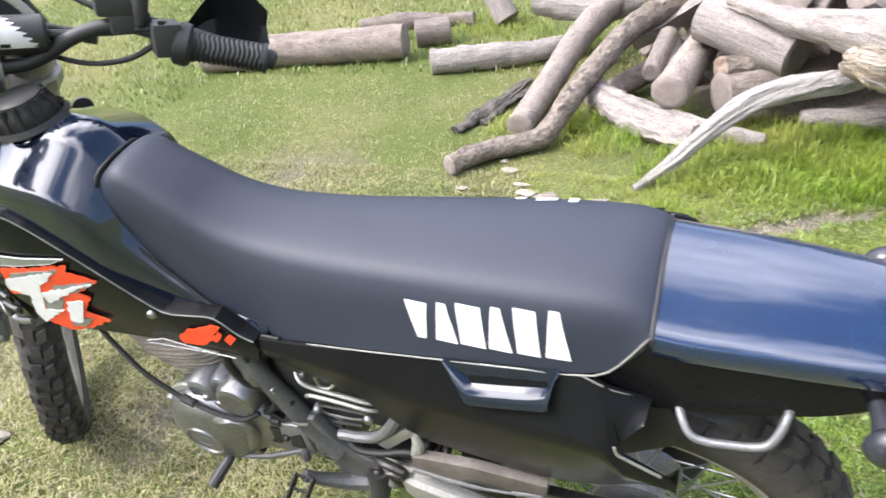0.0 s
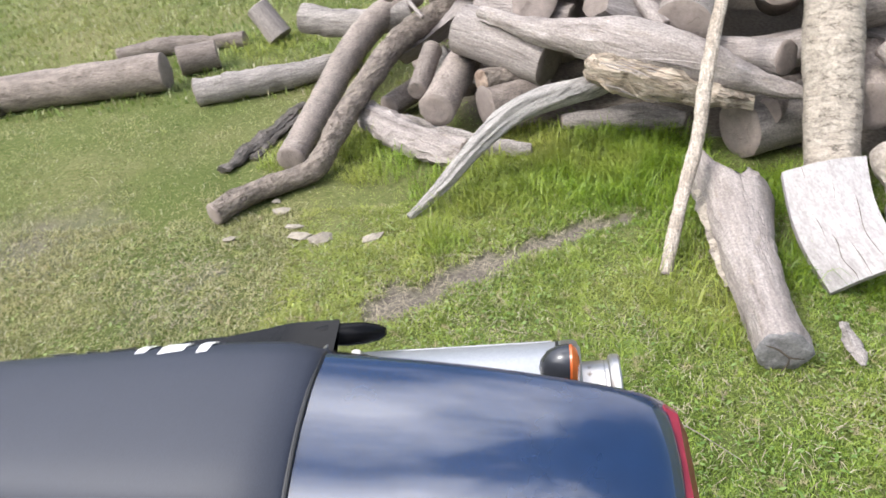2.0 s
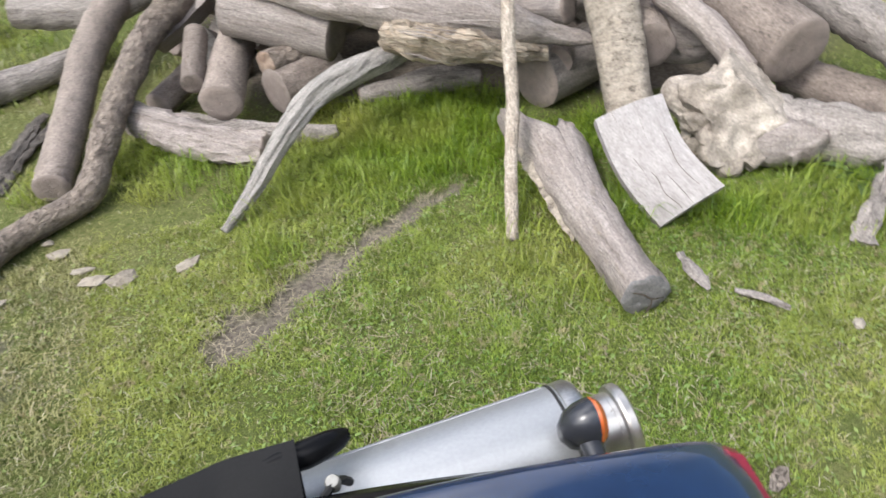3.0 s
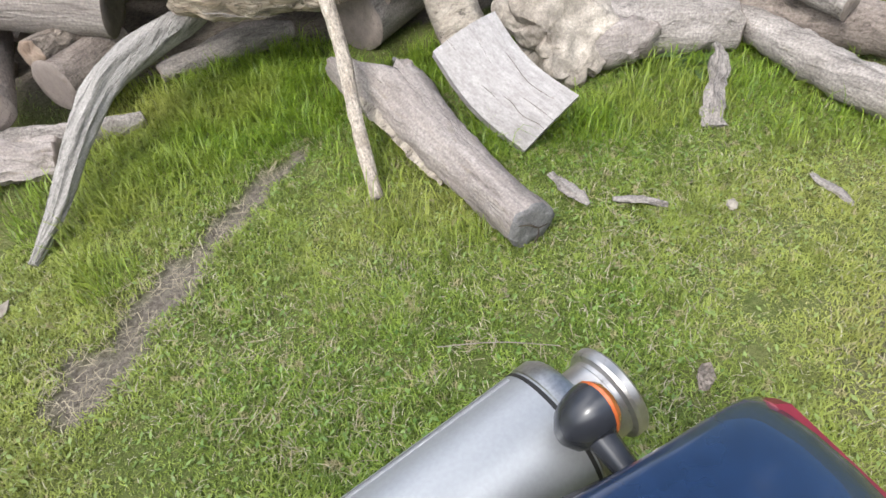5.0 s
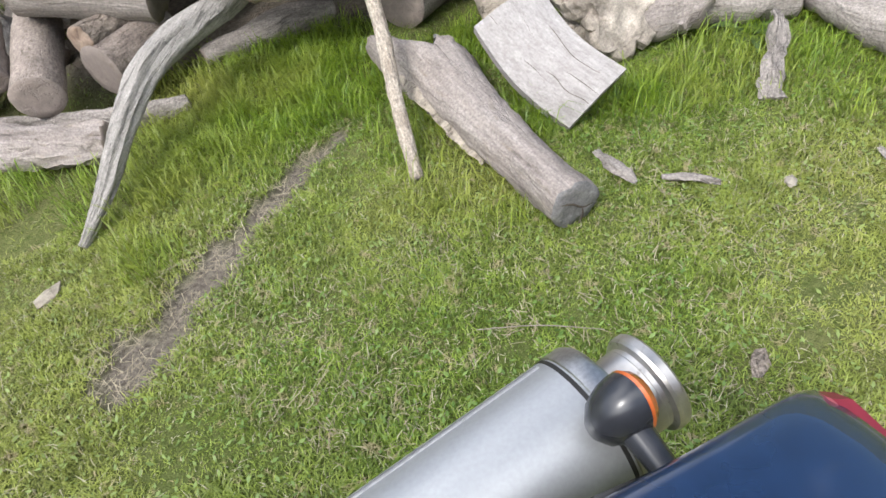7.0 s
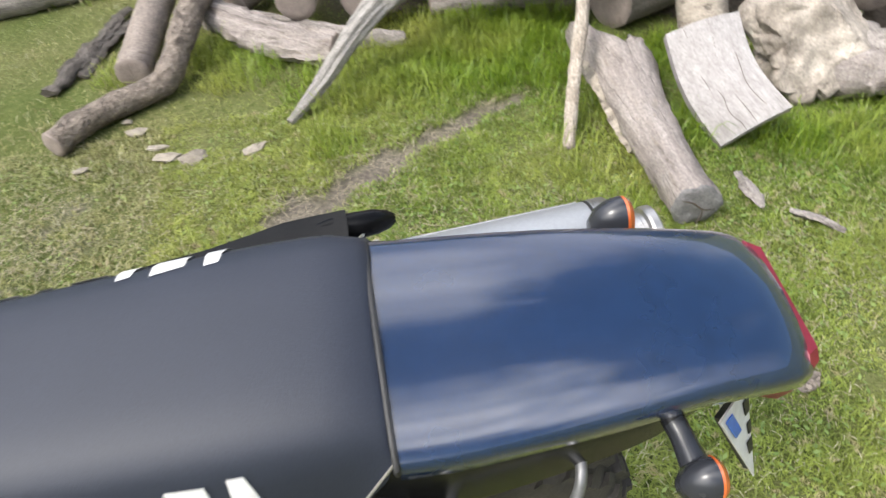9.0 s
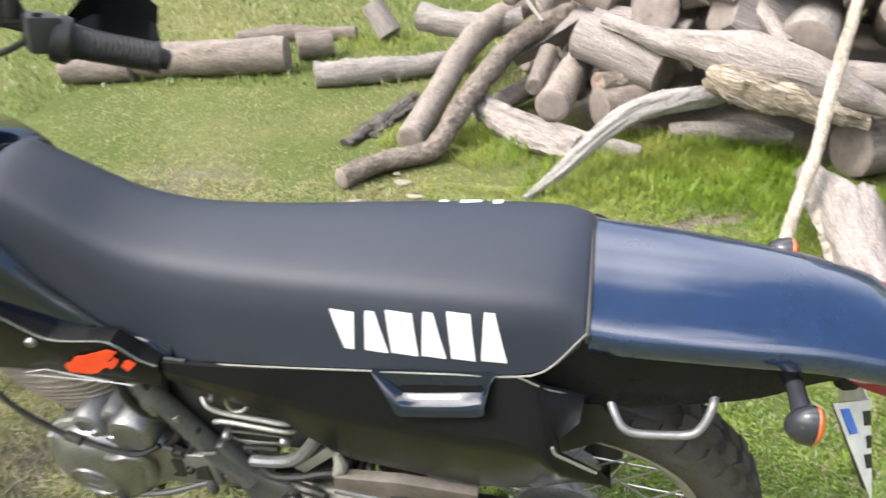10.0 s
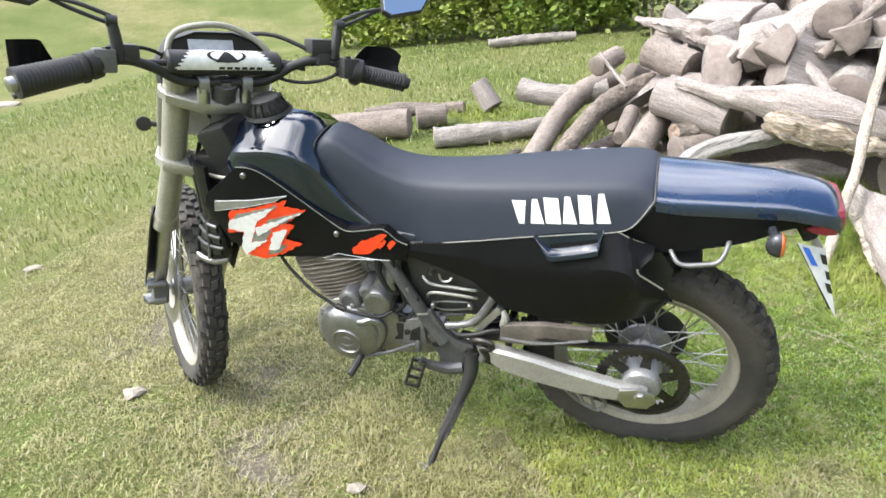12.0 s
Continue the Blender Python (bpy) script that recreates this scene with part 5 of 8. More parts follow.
part("cast_mark", tube([(-0.125, -0.1625, 0.385), (-0.107, -0.1625, 0.378), (-0.09, -0.1625, 0.386)], 0.0016, 5, 0.01), ENGINE, bike)
part("cast_mark", tube([(-0.122, -0.1625, 0.405), (-0.107, -0.1625, 0.41), (-0.094, -0.1625, 0.404)], 0.0016, 5, 0.01), ENGINE, bike)
part("case_ledge", tube([(-0.072, -0.143, 0.452), (-0.045, -0.143, 0.455), (-0.022, -0.140, 0.462), (-0.008, -0.136, 0.450), (-0.002, -0.134, 0.425), (-0.018, -0.134, 0.385), (-0.045, -0.134, 0.345)], [0.008, 0.012, 0.012, 0.012, 0.012, 0.012, 0.008], 10, 0.012), ENGINE, bike, "raised ledge of the engine case")
for a in (20, 75, 140, 200, 265, 320):
    x, z = CC[0] + 0.101 * math.cos(radians(a)), CC[2] + 0.101 * math.sin(radians(a))
    part("cover_bolt", lathe([(0, -0.128), (0.006, -0.128), (0.0075, -0.124), (0.0075, -0.1), (0, -0.1)], "y", (x, 0, z), 8), STEEL if a < 180 else CHAINM, bike)
def barrel(name, x, z, r, y, depth, material, label=""):
    e = min(0.012, r * 0.35)
    return part(name, lathe([(0, y + 0.002), (r - e * 1.5, y + 0.002), (r - e, y), (r - e * 0.3, y + e * 0.35), (r, y + e), (r, y + depth), (0, y + depth)], "y", (x, 0, z), 28), material, bike, label)


barrel("starter_housing", 0.0, 0.510, 0.040, -0.138, 0.10, ENGINE, "polished starter housing")
barrel("starter_motor", 0.022, 0.545, 0.031, -0.112, 0.12, ENGINE, "polished starter motor")
barrel("case_boss", -0.088, 0.500, 0.033, -0.125, 0.10, GREYCAST)
barrel("starter_nose", -0.032, 0.528, 0.022, -0.120, 0.09, GREYCAST)
part("intake_boot", tube([(0.03, -0.085, 0.555), (0.042, -0.082, 0.585), (0.055, -0.078, 0.635)], [0.027, 0.025, 0.019], 16), GREYCAST, bike, "grey rubber boot")
part("wiring_loom", tube([(0.062, -0.105, 0.64), (0.064, -0.112, 0.58), (0.074, -0.112, 0.535), (0.07, -0.112, 0.50), (0.045, -0.12, 0.482)], 0.006, 8), INK, bike, "black wiring")
part("wiring_loom", tube([(0.052, -0.118, 0.478), (0.075, -0.118, 0.462), (0.095, -0.115, 0.49), (0.112, -0.11, 0.52)], 0.0045, 7), INK, bike, "black wiring")
part("connector", box(0.048, 0.068, -0.128, -0.108, 0.452, 0.468, 0.003), CHAINM, bike)
part("connector", box(0.078, 0.094, -0.12, -0.1, 0.535, 0.558, 0.003), GREYCAST, bike)
part("sprocket_cover", plate([(0.015, 0.382), (0.03, 0.44), (0.06, 0.458), (0.108, 0.466), (0.116, 0.44), (0.112, 0.372), (0.05, 0.366), (0.02, 0.366)], -0.125, -0.09, 0.005), GREYCAST, bike, "grey slotted sprocket cover")
for a, b, c, d in (((0.036, 0.446), (0.060, 0.446), (0.046, 0.390), (0.024, 0.387)), ((0.078, 0.424), (0.104, 0.440), (0.098, 0.391), (0.066, 0.388))):
    part("slot", plate([a, b, c, d], -0.1275, -0.1245, 0), INK, bike, "", 0)
part("cover_bolt", lathe([(0, -0.133), (0.006, -0.133), (0.008, -0.128), (0.008, -0.12), (0, -0.12)], "y", (0.066, 0, 0.418), 8), CHAINM, bike)
fins = []
for k in range(11):
    z = 0.03 + 0.0135 * k
    d = 0.078 + 0.022 * min(1, k / 6)
    fins.append(z)
    fin = bmesh.new()
    ring = []
    for i in range(28):
        a = 2 * math.pi * i / 28
        c, q = math.cos(a), math.sin(a)
        ring.append((-0.016 + (d + 0.012) * math.copysign(abs(c) ** 0.55, c), d * math.copysign(abs(q) ** 0.55, q)))
    loft([[(x * f, y * f, z + h + 0.010 * max(0.0, x) / d - 0.006 * (x / d) ** 2) for x, y in ring] for f, h in ((0.97, 0), (1, 0.001), (1, 0.0036), (0.97, 0.0046))], bm=fin)
    part("cooling_fin", moved(fin, CY), FINM, bike, "")
part("cylinder", moved(lathe([(0.062, 0.0), (0.062, 0.2), (0, 0.2)], "z", (0, 0, 0), 28), CY), FINM, bike, "finned grey cylinder")
part("cylinder_head", moved(box(-0.085, 0.075, -0.07, 0.07, 0.18, 0.25, 0.012), CY), ENGINE, bike)
part("carburettor_clamp", lathe([(0.0, -0.02), (0.026, -0.02), (0.026, -0.012), (0.03, -0.01), (0.03, 0.0), (0.026, 0.002), (0.026, 0.02), (0.0, 0.02)], "x", (-0.03, -0.05, 0.585), 20), DARKMETAL, bike)
part("clutch_cable", tube([(-0.275, -0.10, 0.66), (-0.25, -0.112, 0.605), (-0.19, -0.132, 0.548), (-0.14, -0.138, 0.512), (-0.107, -0.140, 0.494), (-0.043, -0.145, 0.483), (0.005, -0.142, 0.476), (0.041, -0.130, 0.49)], 0.0048, 8), INK, bike, "black cable")
part("cable_stop", tube([(-0.118, -0.1395, 0.50), (-0.094, -0.141, 0.491)], 0.0085, 10), CHAINM, bike)
part("breather_hose", tube([(0.025, -0.10, 0.65), (0.02, -0.112, 0.60), (0.03, -0.11, 0.55), (0.055, -0.1, 0.525)], 0.0075, 8), INK, bike, "black rubber hose")
part("exhaust_header", tube([(-0.19, 0.03, 0.62), (-0.215, 0.045, 0.56), (-0.205, 0.06, 0.48), (-0.17, 0.09, 0.42)], 0.011, 10), DARKMETAL, bike, "grey exhaust header")

# foot controls and stand
lever = part("shift_lever", tube([(0.093, -0.12, 0.376), (0.052, -0.132, 0.366), (0.008, -0.14, 0.350), (-0.04, -0.145, 0.338), (-0.082, -0.150, 0.334)], 0.0055, 8), DARKMETAL, bike, "dark steel gear lever")
part("lever_clamp", tube([(0.088, -0.115, 0.395), (0.09, -0.128, 0.372), (0.088, -0.128, 0.358)], 0.009, 8), DARKMETAL, lever)
part("rubber_tip", tube([(-0.078, -0.152, 0.340), (-0.082, -0.170, 0.335), (-0.092, -0.215, 0.322)], [0.008, 0.0105, 0.011], 10), GRIP, lever)
peg = part("footpeg", tube([(0.20, -0.11, 0.292), (0.155, -0.122, 0.290), (0.118, -0.142, 0.318), (0.095, -0.158, 0.348)], [0.020, 0.017, 0.013, 0.011], 10), DARKMETAL, bike, "black toothed footpeg")
PM = Matrix.Translation((0.098, -0.158, 0.350)) @ Matrix.Rotation(radians(14), 4, "X") @ Matrix.Rotation(radians(12), 4, "Y")
for x in (-0.019, 0.015):
    part("peg_rail", moved(box(x, x + 0.004, -0.078, 0.0, -0.012, 0.006, 0.001, seg=1), PM), INK, peg)
    for k in range(8):
        part("tooth", moved(box(x - 0.0005, x + 0.0045, -0.076 + 0.0095 * k, -0.071 + 0.0095 * k, 0.005, 0.013, 0.0008, seg=1), PM), CHAINM, peg)
for k in range(4):
    part("peg_bar", moved(box(-0.017, 0.017, -0.078 + 0.0245 * k, -0.0735 + 0.0245 * k, -0.010, 0.004, 0.001, seg=1), PM), INK, peg)
stand = part("side_stand", tube([(0.232, -0.118, 0.355), (0.230, -0.138, 0.30), (0.198, -0.178, 0.225), (0.15, -0.225, 0.135), (0.108, -0.283, 0.045)], [0.021, 0.019, 0.0125, 0.0095, 0.009], 12), MATT, bike, "dark steel side stand resting on the grass")
part("stand_foot", tube([(0.112, -0.277, 0.052), (0.096, -0.296, 0.043), (0.08, -0.305, 0.046)], [0.014, 0.016, 0.008], 10), DARKMETAL, stand)
coil = []
for k in range(18 * 12):
    t = k / (18 * 12)
    p = Vector((0.203, -0.178, 0.238)).lerp(Vector((0.150, -0.226, 0.135)), t)
    a = k * 2 * math.pi / 12
    coil.append((p.x + 0.0150 * math.cos(a), p.y + 0.012 * math.sin(a), p.z + 0.011 * math.sin(a)))
part("spring", tube(coil, 0.0016, 5, smoothed=False), CHAINM, stand, "coiled steel return spring")

# exhaust on the right
EX0, EX1 = Vector((0.50, 0.15, 0.620)), Vector((0.966, 0.154, 0.650))
ed = (EX1 - EX0).normalized()
EM = Matrix.Translation(EX0) @ ed.to_track_quat("Z", "Y").to_matrix().to_4x4()
L = (EX1 - EX0).length
can = part("silencer", moved(lathe([(0, 0), (0.03, 0), (0.034, 0.01), (0.05, 0.04), (0.060, 0.075), (0.063, 0.10), (0.063, L - 0.02), (0.060, L - 0.004), (0.054, L), (0.03, L), (0, L - 0.002)], "z", (0, 0, 0), 44), EM), ALU, bike, "brushed aluminium silencer")
part("end_band", moved(lathe([(0.0622, L - 0.030), (0.0638, L - 0.029), (0.0638, L - 0.0262), (0.0622, L - 0.025)], "z", (0, 0, 0), 44), EM), INK, can, "thin dark band round the silencer's end")
part("end_rim", moved(lathe([(0.0625, L - 0.0245), (0.0642, L - 0.023), (0.0642, L - 0.008), (0.061, L - 0.003), (0.058, L - 0.006)], "z", (0, 0, 0), 44), EM), STEEL, can, "dull steel end cap")
part("tail_pipe", moved(lathe([(0.036, L - 0.01), (0.0365, L + 0.002), (0.0367, L + 0.012), (0.037, L + 0.024), (0.0375, L + 0.026), (0.0365, L + 0.028), (0.0365, L + 0.031), (0.0425, L + 0.033), (0.0440, L + 0.036), (0.0440, L + 0.043), (0.0425, L + 0.045), (0.0395, L + 0.045), (0.0375, L + 0.036), (0.0345, L - 0.01)], "z", (0, 0, 0), 36), EM), CHROME, can, "chromed tail pipe with rust spots", 18)
part("baffle", moved(lathe([(0, L + 0.005), (0.0355, L + 0.005)], "z", (0, 0, 0), 30), EM), INK, can)
seam_at = [EM.inverted().to_3x3() @ (BIKE.inverted().to_3x3() @ Vector((0.0, math.cos(radians(a)), math.sin(radians(a))))) for a in (47, 43)]
part("weld_seam", moved(tube([tuple(Vector((0, 0, z)) + seam_at[0].normalized() * 0.0630) for z in (0.09, 0.2, 0.3, L - 0.035)], 0.0012, 8), EM), HUBGREY, can, "bright weld ridge along the silencer")
part("weld_foot", moved(tube([tuple(Vector((0, 0, z)) + seam_at[1].normalized() * 0.0628) for z in (0.09, 0.2, 0.3, L - 0.035)], 0.0016, 8), EM), GREYCAST, can)
part("exhaust_pipe", tube([(-0.22, 0.05, 0.55), (-0.2, 0.11, 0.42), (0.0, 0.14, 0.40), (0.25, 0.14, 0.50), (0.42, 0.148, 0.60), (0.505, 0.15, 0.623)], 0.02, 14), DARKMETAL, bike, "dark exhaust pipe")
br = part("silencer_bracket", tube([(0.655, 0.10, 0.735), (0.675, 0.125, 0.738), (0.70, 0.152, 0.735), (0.712, 0.158, 0.71)], 0.0045, 8), INK, bike, "black silencer bracket")
part("bolt", lathe([(0, 0.0), (0.006, 0.0), (0.0075, -0.003), (0.0075, -0.012), (0, -0.012)], "z", (0.698, 0.152, 0.740), 12), SWING, br, "pale bolt head")

# ---- front end, turned with the bars ----
for s in (-1, 1):
    leg = front("fork_leg", tube([tuple(fk(-0.035, 0.05, s * 0.1)), tuple(fk(0.47, 0.05, s * 0.1))], 0.0325, 24, 0.05), FORK, "warm grey upside-down fork leg")
    front("collar", tube([tuple(fk(0.455, 0.05, s * 0.1)), tuple(fk(0.462, 0.05, s * 0.1)), tuple(fk(0.50, 0.05, s * 0.1)), tuple(fk(0.508, 0.05, s * 0.1))], [0.034, 0.0365, 0.0365, 0.03], 24, smoothed=False), FORK, parent=leg)
    front("stanchion", tube([tuple(fk(0.50, 0.05, s * 0.1)), tuple(fk(0.80, 0.055, s * 0.098))], 0.021, 18, 0.05), STEEL, "steel stanchion", parent=leg)
    front("fork_cap", tube([tuple(fk(-0.048, 0.05, s * 0.1)), tuple(fk(-0.034, 0.05, s * 0.1))], [0.022, 0.03], 12, smoothed=False), STEEL, parent=leg)
    front("axle_clamp", moved(box(-0.03, 0.03, -0.022, 0.022, -0.045, 0.035, 0.008), Matrix.Translation(fk(0.828, 0.062, s * 0.095))), ENGINE, "grey axle clamp", parent=leg)
    rings = []
    for k in range(9):
        q = 0.475 + 0.29 * k / 8
        rings.append([fk(q, 0.05 + f, s * (0.1 + v)) for f, v in ((0.030, -0.026), (0.044, 0.004), (0.036, 0.036), (-0.004, 0.046), (-0.006, 0.042), (0.031, 0.031), (0.038, 0.004), (0.026, -0.024))])
    front("fork_guard", loft(rings), MATT, "black plastic fork guard", parent=leg)
caliper = front("brake_caliper", moved(box(-0.026, 0.022, -0.022, 0.028, -0.038, 0.034, 0.009), Matrix.Translation((-0.712, -0.105, 0.372))), DARKMETAL, "grey brake caliper")
for dx, dz, r in ((-0.03, 0.03, 0.014), (0.012, 0.035, 0.012), (-0.02, -0.03, 0.015), (0.02, -0.02, 0.011)):
    front("caliper_boss", tube([(-0.712 + dx, -0.145, 0.372 + dz), (-0.712 + dx, -0.125, 0.372 + dz), (-0.712 + dx, -0.09, 0.372 + dz)], [r * 0.8, r, r], 12, smoothed=False), ENGINE, parent=caliper)
front("caliper_pin", tube([(-0.745, -0.15, 0.345), (-0.745, -0.10, 0.345)], 0.013, 12), STEEL, parent=caliper)
front("brake_disc", moved(lathe([(0.08, -0.060), (0.13, -0.060), (0.13, -0.056), (0.08, -0.056), (0.08, -0.060)], "y", FA, 40), I4), STEEL, "steel brake disc")
front("axle", tube([(FA.x, -0.13, FA.z), (FA.x, 0.12, FA.z)], 0.011, 14), STEEL, "steel front axle")


def yoke(s0, thick, w, f0, f1):
    o = []
    for v, f in ((-w, 0.02), (-w - 0.012, 0.05), (-w, 0.085), (-w + 0.03, 0.09), (-0.05, f1), (0.05, f1), (w - 0.03, 0.09), (w, 0.085), (w + 0.012, 0.05), (w, 0.02), (0.05, f0), (-0.05, f0)):
        o.append((v, f))
    return loft([[fk(s, f * e + 0.05 * (1 - e), v * e) for v, f in o] for s, e in ((s0, 0.97), (s0 + 0.004, 1), (s0 + thick - 0.004, 1), (s0 + thick, 0.97))])


front("top_yoke", yoke(0.018, 0.03, 0.132, -0.03, 0.06), SWING, "pale grey upper fork yoke")
front("lower_yoke", yoke(0.225, 0.034, 0.135, -0.03, 0.06), FORK, "warm grey lower fork yoke")
front("steering_nut", tube([tuple(fk(-0.035, 0.0, 0)), tuple(fk(-0.01, 0.0, 0))], 0.02, 6, smoothed=False), STEEL)
front("ignition_lock", tube([tuple(fk(-0.045, 0.055, 0)), tuple(fk(-0.008, 0.055, 0))], [0.019, 0.022], 18, smoothed=False), STEEL, "ignition lock")
BAR = [(-0.215, -0.44, 1.083), (-0.245, -0.34, 1.104), (-0.285, -0.24, 1.126), (-0.305, -0.17, 1.110), (-0.327, -0.10, 1.076), (-0.329, 0, 1.072), (-0.327, 0.10, 1.076), (-0.305, 0.17, 1.116), (-0.285, 0.24, 1.132), (-0.245, 0.34, 1.105), (-0.215, 0.44, 1.082)]
bar = front("handlebar", tube(BAR, 0.0115, 14), MATT, "black handlebar")
for s in (-1, 1):
    front("bar_clamp", loft([[Vector((-0.317, s * 0.052, 1.093)) + Vector((0.017 * math.cos(a), y, 0.019 * math.sin(a) - (0.010 if math.sin(a) < -0.6 else 0))) for a in (2 * math.pi * k / 16 for k in range(16))] for y in (-0.012, 0.012)]), HUBGREY, "grey bar clamp", parent=bar)
    front("clamp_stem", tube([(-0.322, s * 0.052, 1.045), (-0.317, s * 0.052, 1.08)], 0.016, 12, smoothed=False), STEEL, parent=bar)
    # the left controls sit farther in
    inward = Matrix.Translation((-0.013, 0.026, -0.012)) if s < 0 else Matrix.Identity(4)
    # grip with ribs
    rs, ps = [], []
    for k in range(41):
        t = k / 40
        p = (Vector((-0.2495, s * 0.325, 1.114 - 0.011 * s)) if s > 0 else Vector((-0.256, -0.310, 1.110))).lerp(Vector((-0.215, s * 0.44, 1.082)), t)
        ps.append(tuple(p))
        rs.append((0.0225 + (0.0055 + 0.003 * t if s < 0 else 0.0)) if 0.05 < t < 0.95 else 0.0245 + (0.007 if s < 0 else 0.0))
    p0, p1 = Vector(ps[0]), Vector(ps[-1])
    along = (p1 - p0).normalized()
    e1 = along.cross(Vector((0, 0, 1))).normalized()
    e2 = along.cross(e1)
    bm = loft([[p0.lerp(p1, k / 90) + (e1 * math.cos(a) + e2 * math.sin(a)) * (rs[min(40, k * 40 // 90)] + ((0.0013 if s > 0 else 0.0006) * math.sin(k * 1.15 + 1.5 * math.sin(4 * a)) if 6 < k < 84 else 0.0)) for a in (2 * math.pi * j / 32 for j in range(32))] for k in range(91)])
    front("grip", bm, GRIP, "black rubber grip with a wavy pattern", parent=bar)
    front("bar_end", tube([(-0.215, s * 0.438, 1.0825), (-0.211, s * 0.451, 1.079), (-0.210, s * 0.454, 1.078)], [0.016, 0.015, 0.008], 16, smoothed=False), STEEL if s < 0 else GRIP, parent=bar)
    # switch block and lever perch
    front("switch_block", moved(box(-0.028, 0.030, -0.022, 0.022, -0.024, 0.026, 0.006), inward @ Matrix.Translation((-0.258, s * 0.295, 1.125 - 0.011 * s))), DARKMETAL if s < 0 else MATT, "switch block", parent=bar)
    for k in range(3):
        front("switch", moved(box(-0.006, 0.006, -0.005, 0.005, 0.0, 0.006, 0.0015), inward @ Matrix.Translation((-0.238 - 0.015 * k, s * (0.288 + 0.005 * k), 1.15 - 0.011 * s - 0.003 * k))), INK, parent=bar)
    front("throttle_collar" if s > 0 else "grip_flange", moved(tube([(-0.256, s * 0.306, 1.121 - 0.011 * s), (-0.254, s * 0.311, 1.119 - 0.011 * s), (-0.249, s * 0.326, 1.114 - 0.011 * s), (-0.248, s * 0.330, 1.113 - 0.011 * s)], [0.026, 0.034, 0.034, 0.028] if s > 0 else [0.024, 0.030, 0.030, 0.026], 24, smoothed=False), inward), MATT, parent=bar)
    perch = front("lever_perch", moved(box(-0.03, 0.022, -0.03, 0.03, -0.014, 0.02, 0.006), inward @ Matrix.Translation((-0.29, s * 0.25, 1.142 - 0.008 * s))), MATT, "black lever perch")
    low = 0.036 if s < 0 else 0.0
    front("lever", tube([(-0.315, s * 0.27, 1.138 - low), (-0.315, s * 0.33, 1.12 - low), (-0.29, s * 0.40, 1.098 - low), (-0.28, s * 0.445, 1.085 - low)], [0.010, 0.009, 0.008, 0.009] if s < 0 else [0.008, 0.007, 0.006, 0.008], 10, flat=0.7), MATT, "black hand lever", parent=perch)
    if s > 0:
        front("brake_reservoir", moved(box(-0.028, 0.028, -0.032, 0.032, 0.012, 0.048, 0.006), Matrix.Translation((-0.295, 0.235, 1.135))), MATT, "black brake fluid reservoir", parent=perch)
    # hand guard: a bent flap ahead of the grip
    rings = []
    for k in range(11):
        t = k / 10
        y = (0.332 + 0.134 * t) if s > 0 else (0.352 + 0.092 * t)
        x = -0.335 + 0.05 * t * t - 0.008 * math.sin(math.pi * t)
        if s > 0:
            zb = 1.082 + 0.008 * t
            zt = 1.112 + 0.056 * min(1.0, t / 0.38) - 0.022 * max(0.0, t - 0.86) / 0.14
        else:
            zb = 1.076
            zt = 1.100 + 0.062 * min(1.0, t / 0.32)
        rings.append([(x, s * y, zb), (x - 0.012, s * y, (zb + zt) / 2), (x + 0.004, s * y, zt), (x + 0.001, s * y, zt), (x - 0.016, s * y, (zb + zt) / 2), (x - 0.004, s * y, zb)])
    front("hand_guard", loft(rings), BLACK, "black plastic hand guard")
    # mirror on a jointed arm
    arm = front("mirror_arm", moved(tube([(-0.268, s * 0.262, 1.135), (-0.266, s * 0.266, 1.17), (-0.262, s * 0.272, 1.218)], [0.010, 0.013, 0.011], 12), inward), MATT, "black jointed mirror arm")
    front("joint", moved(tube([(-0.262, s * 0.262, 1.218), (-0.262, s * 0.284, 1.220)], 0.013, 14), inward), MATT, parent=arm)
    for d in (-0.008, 0.008):
        front("arm_strut", moved(tube([(-0.262 + d * 0.4, s * 0.273, 1.220 + d), (-0.270 + d * 0.6, s * 0.335, 1.243 + d), (-0.275, s * 0.395, 1.262)], 0.0048, 8), inward), MATT, parent=arm)
    MM = inward @ Matrix.Translation((-0.278, s * 0.462, 1.290)) @ Matrix.Rotation(radians(s * 8), 4, "X") @ Matrix.Rotation(radians(-32), 4, "Y")
    out = [(-0.07, -0.028), (-0.052, -0.045), (0.045, -0.04), (0.078, -0.008), (0.066, 0.036), (-0.05, 0.042)]
    shell = loft([[MM @ Vector((x, s * y * e, z * e)) for y, z in out] for x, e in ((-0.022, 0.7), (-0.014, 0.95), (-0.002, 1.0), (0.004, 0.98))])
    mir = front("mirror", shell, MATT, "black angular mirror")
    front("mirror_glass", loft([[MM @ Vector((x, s * y * e, z * e)) for y, z in out] for x, e in ((0.004, 0.93), (0.0055, 0.92))]), MIRROR, "mirror glass", parent=mir, smooth=0)
# bar pad with a white printed band
PAD = (-0.312, 1.140)
pad = front("bar_pad", tube([(PAD[0], -0.135, PAD[1]), (PAD[0], -0.13, PAD[1]), (PAD[0], 0.13, PAD[1]), (PAD[0], 0.135, PAD[1])], [0.024, 0.029, 0.029, 0.024], 28, 0.02, smoothed=False), MATT, "black foam bar pad with a white print")


